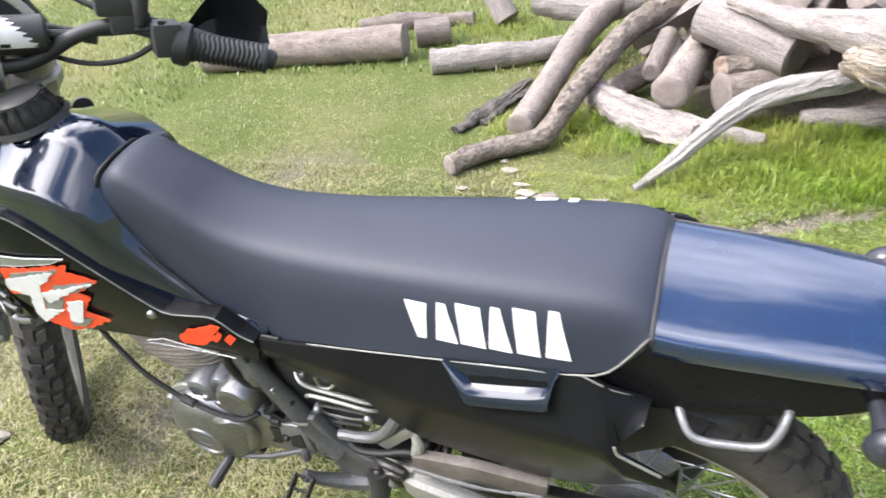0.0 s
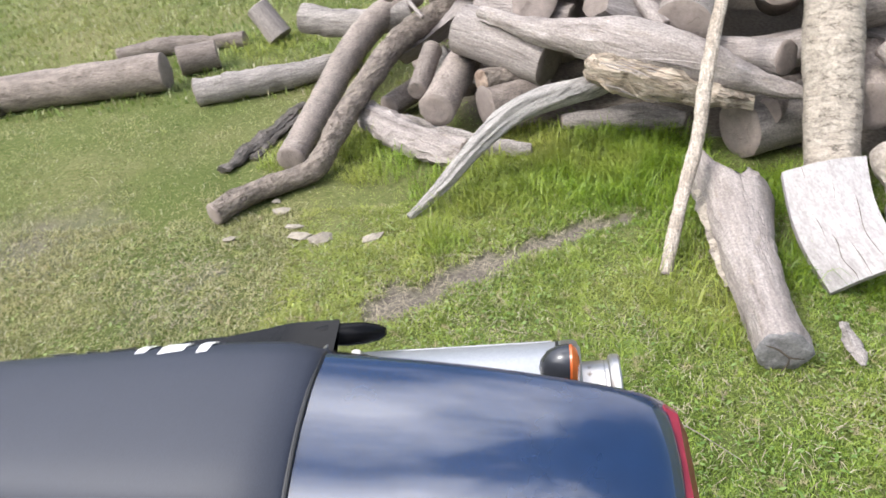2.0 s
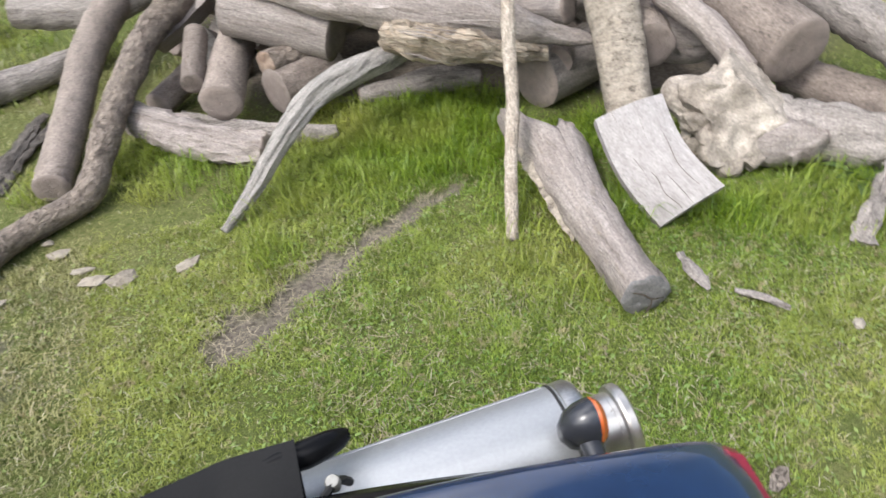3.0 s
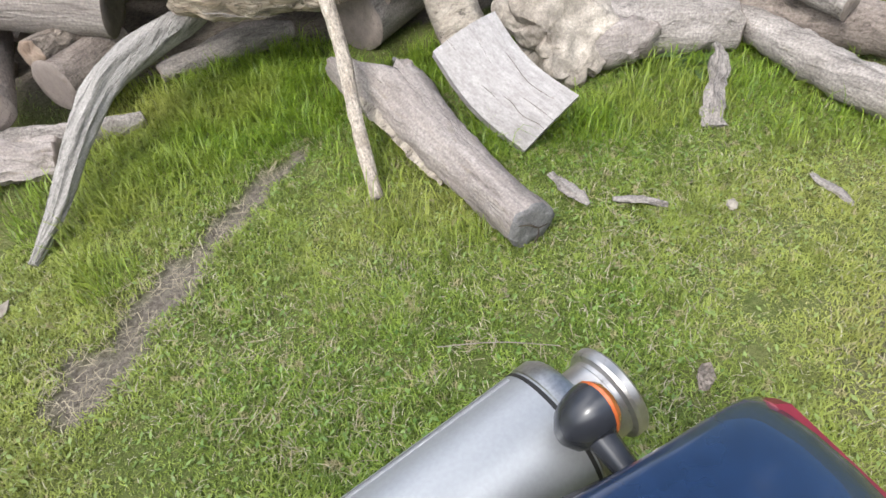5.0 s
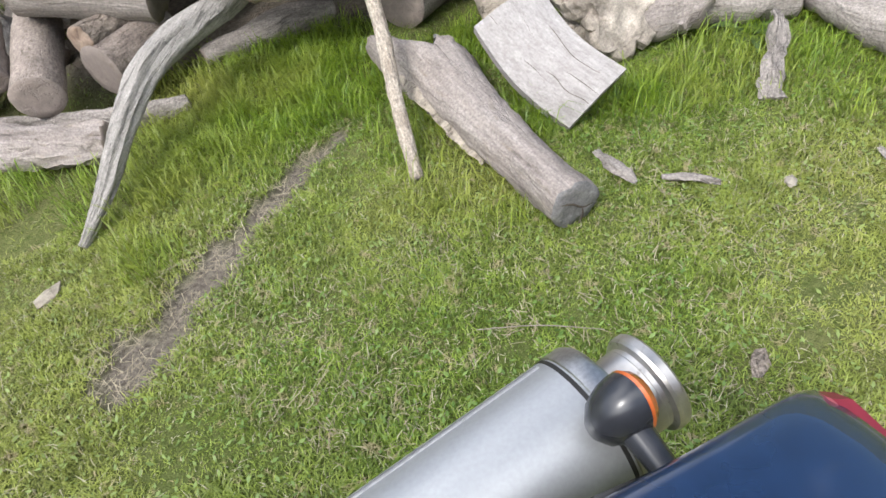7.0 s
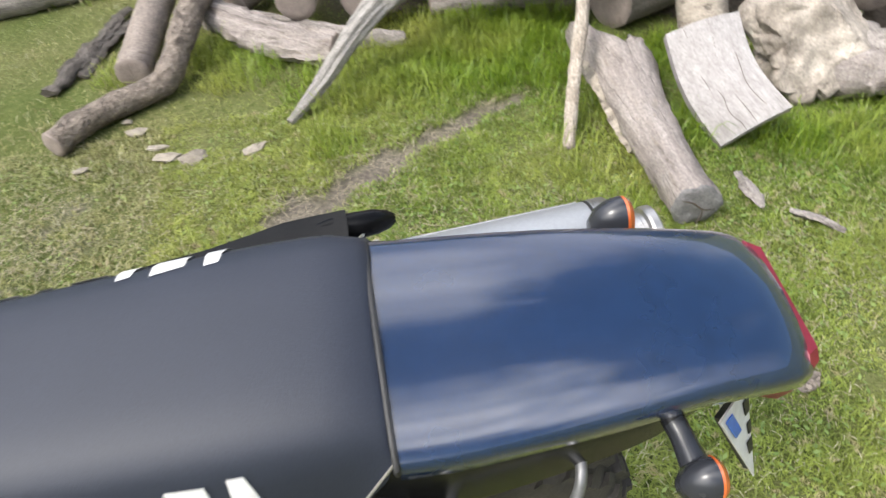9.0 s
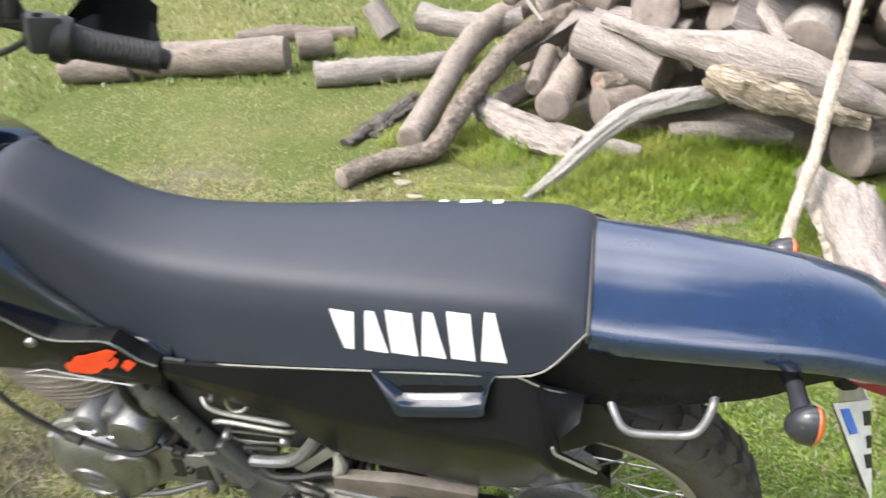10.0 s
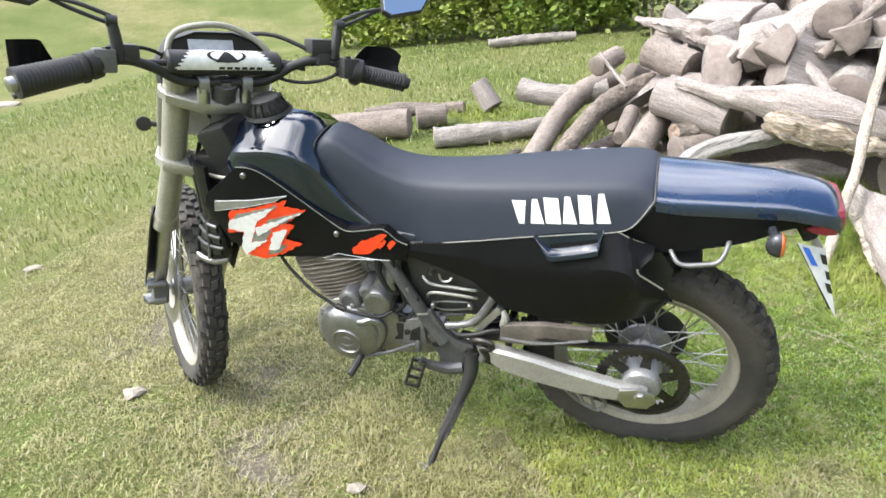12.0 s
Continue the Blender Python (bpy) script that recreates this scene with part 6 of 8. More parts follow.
def pad_patch(y_of, a0, a1, lift, rows=14):
    bm = bmesh.new()
    grid = []
    for i in range(rows + 1):
        t = i / rows
        a = radians(a0 + (a1 - a0) * t)
        lo, hi = y_of(t)
        grid.append([bm.verts.new((PAD[0] + (0.029 + lift) * math.cos(a), lo + (hi - lo) * j / 24, PAD[1] + (0.029 + lift) * math.sin(a))) for j in range(25)])
    for p, q in zip(grid, grid[1:]):
        for j in range(24):
            bm.faces.new((p[j], p[j + 1], q[j + 1], q[j]))
    return bm


front("white_print", pad_patch(lambda t: (-0.075 - 0.045 * t + 0.006 * math.sin(t * 40), 0.075 + 0.045 * t + 0.006 * math.sin(t * 44)), 80, -30, 0.0009, 26), DECALWHITE, "white printed band", parent=pad)
front("oval_print", pad_patch(lambda t: (-0.046 * math.sqrt(max(0.0, 1 - (2 * t - 1) ** 2)), 0.046 * math.sqrt(max(0.0, 1 - (2 * t - 1) ** 2))), 72, 4, 0.0018, 16), INK, "black oval print", parent=pad)
front("oval_inner", pad_patch(lambda t: (-0.038 * math.sqrt(max(0.0, 1 - (2 * t - 1) ** 2)), 0.038 * math.sqrt(max(0.0, 1 - (2 * t - 1) ** 2))), 65, 11, 0.0024, 14), DECALWHITE, "", parent=pad)
front("wedge_print", pad_patch(lambda t: (-0.004 - 0.024 * t, 0.004 + 0.024 * t), 58, 6, 0.003, 8), INK, "", parent=pad)
for k in range(6):
    front("print_bar", pad_patch(lambda t, k=k: (-0.02 + 0.018 * k, -0.007 + 0.018 * k), -14, -26, 0.0016, 4), INK, "", parent=pad)
front("crossbar", tube([(-0.297, -0.20, 1.138), (-0.310, -0.13, 1.139), (-0.310, 0.13, 1.139), (-0.297, 0.20, 1.13)], 0.008, 10), MATT, parent=bar)
# instrument pod
pod = front("instrument_pod", loft([[Vector((-0.40 + x, y * 1.2 * e, 1.135 + z * e)) for y, z in ((-0.115, -0.055), (-0.12, 0.0), (-0.095, 0.052), (-0.04, 0.075), (0.04, 0.075), (0.095, 0.052), (0.12, 0.0), (0.115, -0.055))] for x, e in ((-0.06, 0.8), (-0.045, 0.97), (0.0, 1.0), (0.012, 0.96), (0.004, 0.9))]), MATT, "black instrument pod")
front("display", moved(box(0, 0.003, -0.055, 0.055, -0.018, 0.018, 0.001), Matrix.Translation((-0.390, -0.01, 1.172)) @ Matrix.Rotation(radians(-25), 4, "Y")), DISPLAY, "pale grey display", parent=pod)
front("beige_cable", tube([tuple(fk(0.30, 0.09, -0.125)), tuple(fk(0.1, 0.10, -0.128)), (-0.37, -0.125, 1.12), (-0.365, -0.10, 1.185), (-0.36, 0.0, 1.205), (-0.352, 0.085, 1.175), (-0.345, 0.125, 1.13), (-0.36, 0.14, 1.08)], 0.0075, 10), FORK, "beige sleeved cable", parent=None)
front("brake_hose", tube([(-0.30, 0.22, 1.15), (-0.36, 0.14, 1.185), (-0.41, 0.07, 1.18), (-0.44, 0.0, 1.14)], 0.0055, 8), INK, "black brake hose")
front("throttle_cable", tube([(-0.262, 0.30, 1.12), (-0.27, 0.24, 1.085), (-0.31, 0.17, 1.075), (-0.36, 0.09, 1.10)], 0.0045, 8), INK, "black throttle cable")
front("clutch_cable_upper", tube([(-0.30, -0.24, 1.155), (-0.36, -0.15, 1.14), (-0.38, -0.07, 1.08), (-0.37, -0.03, 0.98)], 0.0045, 8), INK, "black clutch cable")
front("wiring", tube([(-0.26, 0.28, 1.13), (-0.30, 0.20, 1.12), (-0.36, 0.13, 1.125), (-0.40, 0.06, 1.13)], 0.005, 8), INK, "black wiring loom")
for s in (-1, 1):
    fi = front("front_indicator", tube([tuple(fk(0.17, 0.10, s * 0.115)), tuple(fk(0.17, 0.11, s * 0.155))], 0.007, 10), MATT, "black front indicator")
    front("housing", moved(lathe([(0, -0.022), (0.013, -0.018), (0.019, -0.004), (0.019, 0.008), (0, 0.011)], "x", (0, 0, 0), 18), Matrix.Translation(fk(0.17, 0.11, s * 0.165))), MATT, parent=fi)
head = front("headlamp_mask", loft([[fk(s, f, v) for v, f in ((-0.10 * e, 0.11), (-0.09 * e, 0.17), (0, 0.20), (0.09 * e, 0.17), (0.10 * e, 0.11), (0, 0.10))] for s, e in ((-0.02, 0.9), (0.04, 1.0), (0.16, 0.95), (0.21, 0.75))]), DECALWHITE, "white headlamp mask")
# fixed parts behind the steering head
part("relay_box", moved(box(-0.045, 0.045, -0.05, 0.05, -0.075, 0.06, 0.012), Matrix.Translation((-0.350, -0.035, 0.925)) @ Matrix.Rotation(radians(-12), 4, "Y")), INK, bike, "black plastic box behind the steering head")
part("cable_tie", tube([(-0.415, -0.09, 0.865), (-0.36, -0.092, 0.855), (-0.315, -0.09, 0.86)], 0.005, 8), SWING, bike, "pale cable clip")
# duct between the fork and the cover, slotted below
DUCT = smooth_table([(0.605, -0.560, -0.080, -0.440, -0.110), (0.64, -0.550, -0.072, -0.415, -0.120), (0.70, -0.520, -0.062, -0.408, -0.124), (0.76, -0.500, -0.058, -0.405, -0.124), (0.83, -0.487, -0.055, -0.400, -0.122), (0.893, -0.485, -0.045, -0.395, -0.110)])
rings = []
for z, x0, y0, x1, y1 in DUCT:
    row = [(x0 + (x1 - x0) * t, y0 + (y1 - y0) * t - 0.014 * math.sin(math.pi * t), z) for t in (0, 0.08, 0.25, 0.5, 0.75, 1.0)]
    rings.append(row + [(x + 0.003, y + 0.012, z) for x, y, z in row[::-1]])
cool = part("air_duct", loft(rings), BLACK, bike, "glossy black slotted air duct", 50)
part("duct_edge", tube([(x0, y0 - 0.002, z) for z, x0, y0, x1, y1 in DUCT], 0.0052, 8), PAINT, cool, "bright glossy edge")
part("duct_lip", tube([(-0.56, -0.085, 0.603), (-0.53, -0.098, 0.597), (-0.48, -0.112, 0.598), (-0.43, -0.118, 0.612)], [0.007, 0.009, 0.008, 0.005], 8), ENGINE, cool, "pale lower lip")


def duct_at(z, t, out=0.0):
    for (za, *a), (zb, *b) in zip(DUCT, DUCT[1:]):
        if za <= z <= zb:
            f = (za - z) / (za - zb)
            x0, y0, x1, y1 = [p + (q - p) * f for p, q in zip(a, b)]
            return Vector((x0 + (x1 - x0) * t, y0 + (y1 - y0) * t - 0.014 * math.sin(math.pi * t) - out, z))
    return Vector((DUCT[-1][1], DUCT[-1][2], z))


for k in range(3):
    z = 0.718 - 0.036 * k
    for t0, t1 in ((0.10, 0.44), (0.54, 0.84)):
        part("slot", loft([[duct_at(z - dz, t, o) for t, dz in ((t0, 0), (t1, 0), (t1 - 0.03, 0.02), (t0 + 0.05, 0.02))] for o in (-0.001, 0.003)]), INK, cool, "", 0)
    part("slat", tube([tuple(duct_at(z + 0.006, t, 0.004)) for t in (0.04, 0.25, 0.5, 0.75, 0.9)], 0.0042, 8), DARKMETAL if k else ENGINE, cool)
part("strut", tube([tuple(duct_at(z, 0.49, 0.004)) for z in (0.73, 0.68, 0.64, 0.61)], 0.005, 8), DARKMETAL, cool)
part("inner_panel", plate([(-0.46, 0.90), (-0.33, 0.90), (-0.33, 0.64), (-0.50, 0.62)], -0.06, 0.06, 0.004), INK, bike, "black panel behind the duct")
for k in range(5):
    part("fork_cable", tube([(-0.46 - 0.004 * k, -0.02 + 0.012 * k, 0.92), (-0.50 - 0.006 * k, -0.03 + 0.012 * k, 0.84), (-0.53 - 0.004 * k, -0.02 + 0.01 * k, 0.74)], 0.004, 6), INK if k % 2 else CHAINM, bike) if k < 3 else None
RAISED[0] = False

# ---- logs ----
def rough_log(length, r0, r1, seed, bend=0.0, bumps=0.08, n=24):
    """A trunk along z with uneven girth; the two end outlines come back too."""
    rings = []
    k = max(8, int(length / 0.025))
    for i in range(k + 1):
        t = i / k
        r = r0 + (r1 - r0) * t
        cx = bend * math.sin(math.pi * t)
        cy = bend * 0.5 * math.sin(math.pi * t * 1.7)
        ring = []
        for j in range(n):
            a = 2 * math.pi * j / n
            q = noise.noise((math.cos(a) * 1.3 + seed, math.sin(a) * 1.3, t * length * 5)) * bumps + noise.noise((math.cos(a) * 4, math.sin(a) * 4 + seed, t * length * 9)) * bumps * 0.5 + noise.noise((math.cos(a) * 9, math.sin(a) * 9 + seed, t * length * 20)) * bumps * 0.35
            ring.append(Vector((cx + r * (1 + q) * math.cos(a), cy + r * (1 + q) * math.sin(a), t * length)))
        rings.append(ring)
    return rings


def cut_face(name, ring, outward, parent, material=None, label=""):
    """A sawn end: a shallow uneven disc inside the bark's edge."""
    bm = bmesh.new()
    c = sum(ring, Vector()) / len(ring)
    c2 = c + outward * 0.004
    prev = [bm.verts.new(p) for p in ring]
    for e in (0.93, 0.6, 0.3):
        cur = [bm.verts.new(c2 + (p - c) * e + outward * (0.002 if e > 0.9 else 0.003 + 0.003 * noise.noise((p.x * 40, p.y * 40, e * 9)))) for p in ring]
        for i in range(len(ring)):
            j = (i + 1) % len(ring)
            bm.faces.new((prev[i], prev[j], cur[j], cur[i]))
        prev = cur
    bm.faces.new(prev)
    ob = part(name, bm, material or CUT, parent, label, 60)
    return ob


def log(p0, p1, r0, r1, material=None, label="grey weathered firewood log", seed=None, bend=0.0, bumps=0.08, cut=None, name="log", group="logs of the woodpile", n=24):
    p0, p1 = Vector(p0), Vector(p1)
    d = p1 - p0
    seed = seed if seed is not None else p0.x * 7.3 + p0.y * 3.1
    rings = rough_log(d.length, r0, r1, seed, bend, bumps, n)
    m = Matrix.Translation(p0) @ d.to_track_quat("Z", "Y").to_matrix().to_4x4()
    ob = solid(name, loft(rings, caps=False), material or BARK, label, "log", group, m=m, smooth=60)
    cut_face("sawn_end", rings[0][::-1], Vector((0, 0, -1)), ob, cut, "sawn end")
    cut_face("sawn_end", rings[-1], Vector((0, 0, 1)), ob, cut, "sawn end")
    return ob


def limb(pts, radii, material, label, name="branch", bumps=0.1, flat=1.0, group="logs of the woodpile", n=14, category="branch", step=0.03, ends=None, groove=0.0):
    """A bent branch through several points, with uneven bark; its own z axis runs along it."""
    o = Vector(pts[0])
    d = Vector(pts[-1]) - o
    m = Matrix.Translation(o) @ d.to_track_quat("Z", "Y").to_matrix().to_4x4()
    inv = m.inverted()
    n = max(n, 16)
    bm = tube([tuple(inv @ Vector(p)) for p in pts], list(radii), n, min(step, 0.022), flat=flat)
    mean = sum(radii) / len(radii)
    if groove:
        vs = list(bm.verts)
        for i in range(0, len(vs), n):
            c = sum((v.co for v in vs[i:i + n]), Vector()) / n
            for j, v in enumerate(vs[i:i + n]):
                a = 2 * math.pi * j / n
                v.co = c + (v.co - c) * (1 + groove * noise.noise((math.cos(a) * 3.2, math.sin(a) * 3.2, i / n * 0.06)) + groove * 0.6 * noise.noise((math.cos(a) * 8, math.sin(a) * 8, i / n * 0.1)))
    for v in bm.verts:
        q = m @ v.co
        w3 = Vector((noise.noise(q * 9), noise.noise(q * 9 + Vector((9, 0, 0))), noise.noise(q * 9 + Vector((0, 7, 0))))) * 0.9
        w3 += Vector((noise.noise(q * 26), noise.noise(q * 26 + Vector((9, 0, 0))), noise.noise(q * 26 + Vector((0, 7, 0))))) * 1.0
        w3 += Vector((noise.noise(q * 70), noise.noise(q * 70 + Vector((9, 0, 0))), noise.noise(q * 70 + Vector((0, 7, 0))))) * 0.35
        v.co += (m.to_3x3().inverted() @ w3) * bumps * mean * 1.4
    bm.verts.ensure_lookup_table()
    k = len(bm.verts)
    a, b = [bm.verts[i].co.copy() for i in range(n)], [bm.verts[i].co.copy() for i in range(k - n, k)]
    ob = solid(name, bm, material, label, category, group, m=m, smooth=60)
    if ends is None and category in ("log", "branch", "pole", "root"):
        ends = CUT
    if ends:
        for ring, sign in ((a, -1), (b, 1)):
            c = sum(ring, Vector()) / n
            nrm = (ring[0] - c).cross(ring[n // 4] - c).normalized()
            mid = sum((p for p in (a if sign > 0 else b)), Vector()) / n
            if nrm.dot(c - mid) < 0:
                nrm = -nrm
            cut_face("sawn_end", ring, nrm, ob, ends, "sawn end")
    return ob


# far left: cut trunks on the lawn
log((-1.10, 3.33, 0.115), (-2.08, 3.20, 0.11), 0.115, 0.11, BARK, "thick grey-barked trunk section lying on the lawn", bumps=0.05)
log((-2.11, 3.16, 0.095), (-2.55, 3.09, 0.09), 0.10, 0.095, BARK, "grey trunk section lying on the lawn")
log((-1.12, 3.60, 0.09), (-0.90, 3.68, 0.09), 0.095, 0.085, BARK, "short grey log lying on the lawn")
log((-0.58, 4.08, 0.05), (-0.71, 4.14, 0.25), 0.092, 0.085, BARE, "short pale log tilted on end in the grass", cut=BARE)
limb([(-1.75, 4.02, 0.05), (-1.4, 4.10, 0.06), (-1.1, 4.12, 0.05), (-0.85, 4.12, 0.05)], [0.05, 0.065, 0.05, 0.06], BARK, "knotty grey branch lying on the lawn")
limb([(-0.80, 3.02, 0.07), (-0.5, 3.09, 0.075), (-0.2, 3.20, 0.07), (0.08, 3.36, 0.07)], [0.075, 0.078, 0.07, 0.06], WEATHERED, "silvery log lying on the lawn", name="log", category="log")
limb([(-0.36, 2.08, 0.02), (-0.28, 2.32, 0.03), (-0.20, 2.60, 0.03), (-0.14, 2.82, 0.03)], [0.03, 0.04, 0.035, 0.02], BARKBLACK, "dark strip of bark on the lawn", flat=0.5, name="bark_strip", category="bark", bumps=0.3, groove=0.4)
limb([(-0.26, 2.20, 0.015), (-0.2, 2.45, 0.02), (-0.1, 2.70, 0.02)], [0.02, 0.028, 0.018], BARKBLACK, "dark broken strip of bark on the lawn", flat=0.5, name="bark_strip", category="bark", bumps=0.35, groove=0.4)
# forked limb and the dark branch that leans beside it
limb([(-0.03, 2.06, 0.06), (0.03, 2.50, 0.12), (0.10, 3.00, 0.20), (0.24, 3.35, 0.29), (0.45, 3.55, 0.36)], [0.066, 0.070, 0.076, 0.082, 0.075], BARKPALE, "thick pale grey limb resting against the pile", bumps=0.05, name="log", category="log")
limb([(-0.22, 3.48, 0.31), (0.0, 3.42, 0.27), (0.22, 3.38, 0.27), (0.42, 3.42, 0.30)], [0.09, 0.08, 0.08, 0.07], WEATHERED, "pale forked stub on the pile", name="log", category="log")
limb([(-0.25, 1.65, 0.05), (-0.144, 1.78, 0.055), (-0.022, 1.86, 0.055), (0.10, 1.95, 0.065), (0.166, 2.13, 0.127), (0.217, 2.32, 0.176), (0.312, 2.52, 0.257), (0.385, 2.68, 0.307), (0.519, 2.85, 0.37), (0.72, 3.0, 0.42)], [0.045, 0.048, 0.046, 0.05, 0.052, 0.055, 0.058, 0.06, 0.062, 0.06], BARKDARK, "crooked brown branch with peeling bark leaning on the pile", ends=CUT)
# big pale log and the split timber across it
log((0.765, 2.52, 0.42), (1.123, 2.25, 0.325), 0.115, 0.105, BARE, "thick pale debarked log on the pile", bumps=0.04)
def fibres(ob, centre, spread, count, length, seed, label):
    """Torn splinters of a split timber, each a part of it."""
    rng = random.Random(seed)
    inv = ob.matrix_world.inverted()
    c, a = Vector(centre), Vector(length)
    for _ in range(count):
        p = c + Vector((rng.gauss(0, spread[0]), rng.gauss(0, spread[1]), rng.gauss(0, spread[2])))
        q = p + a * rng.uniform(0.5, 1.2) + Vector((rng.gauss(0, 0.012), rng.gauss(0, 0.012), rng.gauss(0, 0.012)))
        r = rng.uniform(0.003, 0.006)
        part("splinter", moved(tube([tuple(p), tuple((p + q) / 2 + Vector((0, 0, rng.uniform(-0.008, 0.012)))), tuple(q)], [r * 0.5, r, r * 0.25], 6, 0.04, flat=0.5), inv), BARE, ob, label)


torn = limb([(0.847, 2.40, 0.52), (1.076, 2.2, 0.475), (1.284, 2.05, 0.465), (1.414, 1.97, 0.455), (1.604, 1.88, 0.41), (1.768, 1.82, 0.355), (1.98, 1.74, 0.295)], [0.03, 0.05, 0.082, 0.098, 0.085, 0.052, 0.018], BARE, "long split pale timber with torn fibres", name="split_timber", category="timber", bumps=0.07, n=36, groove=0.12)
fibres(torn, (1.38, 1.84, 0.44), (0.09, 0.012, 0.015), 7, (0.2, -0.07, -0.05), 5, "torn pale fibre")
torn = limb([(1.25, 2.00, 0.40), (1.36, 1.94, 0.375), (1.55, 1.86, 0.335), (1.82, 1.80, 0.26)], [0.05, 0.085, 0.075, 0.03], TORN, "torn knotty timber end", name="split_timber", category="timber", bumps=0.22, n=36, groove=0.14)
fibres(torn, (1.38, 1.88, 0.33), (0.08, 0.01, 0.015), 7, (0.16, -0.06, -0.05), 7, "torn pale fibre")
log((0.845, 2.75, 0.45), (1.251, 2.5, 0.42), 0.075, 0.07, BARE, "pale log on the pile")
# curved plank, small logs below
limb([(0.53, 1.57, 0.015), (0.66, 1.66, 0.09), (0.80, 1.77, 0.19), (0.95, 1.88, 0.26), (1.12, 1.95, 0.29), (1.33, 2.02, 0.30)], [0.013, 0.024, 0.034, 0.043, 0.047, 0.038], DRIFT, "curved grey driftwood plank leaning on the pile", flat=1.05, name="plank", category="plank", bumps=0.05, n=36, groove=0.22)
log((0.623, 2.2, 0.175), (0.757, 2.65, 0.25), 0.082, 0.08, BARKPALE, "round log with its sawn end facing out")
log((0.538, 2.3, 0.235), (0.595, 2.65, 0.30), 0.044, 0.05, BARK, "small round log in the pile")
log((0.36, 2.55, 0.07), (0.55, 2.80, 0.10), 0.06, 0.06, BARK, "small round log in the pile")
log((0.84, 2.20, 0.17), (1.10, 2.32, 0.17), 0.095, 0.09, BARK, "short thick log in the pile")
log((0.83, 2.24, 0.27), (1.0, 2.33, 0.26), 0.055, 0.05, BARKDARK, "rotten orange-brown log in the pile", cut=ORANGEROT, bumps=0.2)
limb([(0.27, 2.42, 0.10), (0.40, 2.25, 0.08), (0.57, 2.08, 0.07), (0.745, 1.94, 0.065)], [0.06, 0.068, 0.072, 0.062], BARE, "split pale log with stripped bark", name="log", category="log", bumps=0.14, n=32, groove=0.3)
limb([(0.45, 2.42, 0.04), (0.62, 2.22, 0.05), (0.80, 2.08, 0.05), (1.02, 2.0, 0.04)], [0.04, 0.05, 0.045, 0.03], WEATHERED, "flat grey piece of split wood", flat=0.5, name="split_wood", category="wood")
limb([(1.18, 2.26, 0.04), (1.36, 2.22, 0.055), (1.52, 2.20, 0.06), (1.68, 2.16, 0.05)], [0.035, 0.05, 0.06, 0.035], WEATHERED, "grey log half hidden in long grass", name="log", category="log")
# the leaning pole
limb([(1.37, 1.13, 0.01), (1.43, 1.27, 0.12), (1.53, 1.47, 0.30), (1.57, 1.58, 0.42), (1.63, 1.72, 0.60), (1.72, 1.92, 0.85)], [0.019, 0.021, 0.022, 0.024, 0.021, 0.018], POLEM, "pale crooked pole leaning on the pile", name="pole", category="pole", bumps=0.12)
# right-hand front of the pile
log((1.82, 1.89, 0.115), (2.13, 2.01, 0.12), 0.118, 0.122, WEATHERED, "thick grey log with its brown sawn end facing out", bumps=0.06, n=36)
log((1.968, 1.44, 0.14), (2.050, 1.86, 0.66), 0.084, 0.094, PLATEBARK, "log with plated tan bark leaning on the pile", bumps=0.13, n=40)
# slab
bm = bmesh.new()
Q = [Vector((1.752, 1.322, 0.229)), Vector((1.98, 1.30, 0.275)), Vector((1.945, 0.914, 0.161)), Vector((1.792, 0.975, 0.021))]
n = 12
qn = (Q[1] - Q[0]).cross(Q[3] - Q[0]).normalized()
if qn.z < 0:
    qn = -qn
grid = []
for lift in (0.0, -0.034):
    layer = []
    for i in range(n + 1):
        row = []
        for j in range(n + 1):
            a, b = i / n, j / n
            p = Q[0].lerp(Q[1], a).lerp(Q[3].lerp(Q[2], a), b)
            p = p + (Q[0] - Q[1]).normalized() * 0.020 * math.sin(math.pi * b) + qn * (lift + 0.02 * math.sin(math.pi * a) + 0.004 * noise.noise((a * 9, b * 2, 3)) - 0.018 * math.sin(math.pi * b))
            row.append(bm.verts.new(p - Q[0]))
        layer.append(row)
    grid.append(layer)
for k, layer in enumerate(grid):
    for i in range(n):
        for j in range(n):
            f = (layer[i][j], layer[i + 1][j], layer[i + 1][j + 1], layer[i][j + 1])
            bm.faces.new(f if k else f[::-1])
edge = [(i, 0) for i in range(n)] + [(n, j) for j in range(n)] + [(i, n) for i in range(n, 0, -1)] + [(0, j) for j in range(n, 0, -1)]
for (i, j), (i2, j2) in zip(edge, edge[1:] + edge[:1]):
    bm.faces.new((grid[0][i][j], grid[0][i2][j2], grid[1][i2][j2], grid[1][i][j]))
slab = solid("wood_slab", bm, SLAB, "pale split wooden slab propped against a stump", "slab", "logs of the woodpile", m=Matrix.Translation(Q[0]), smooth=40)
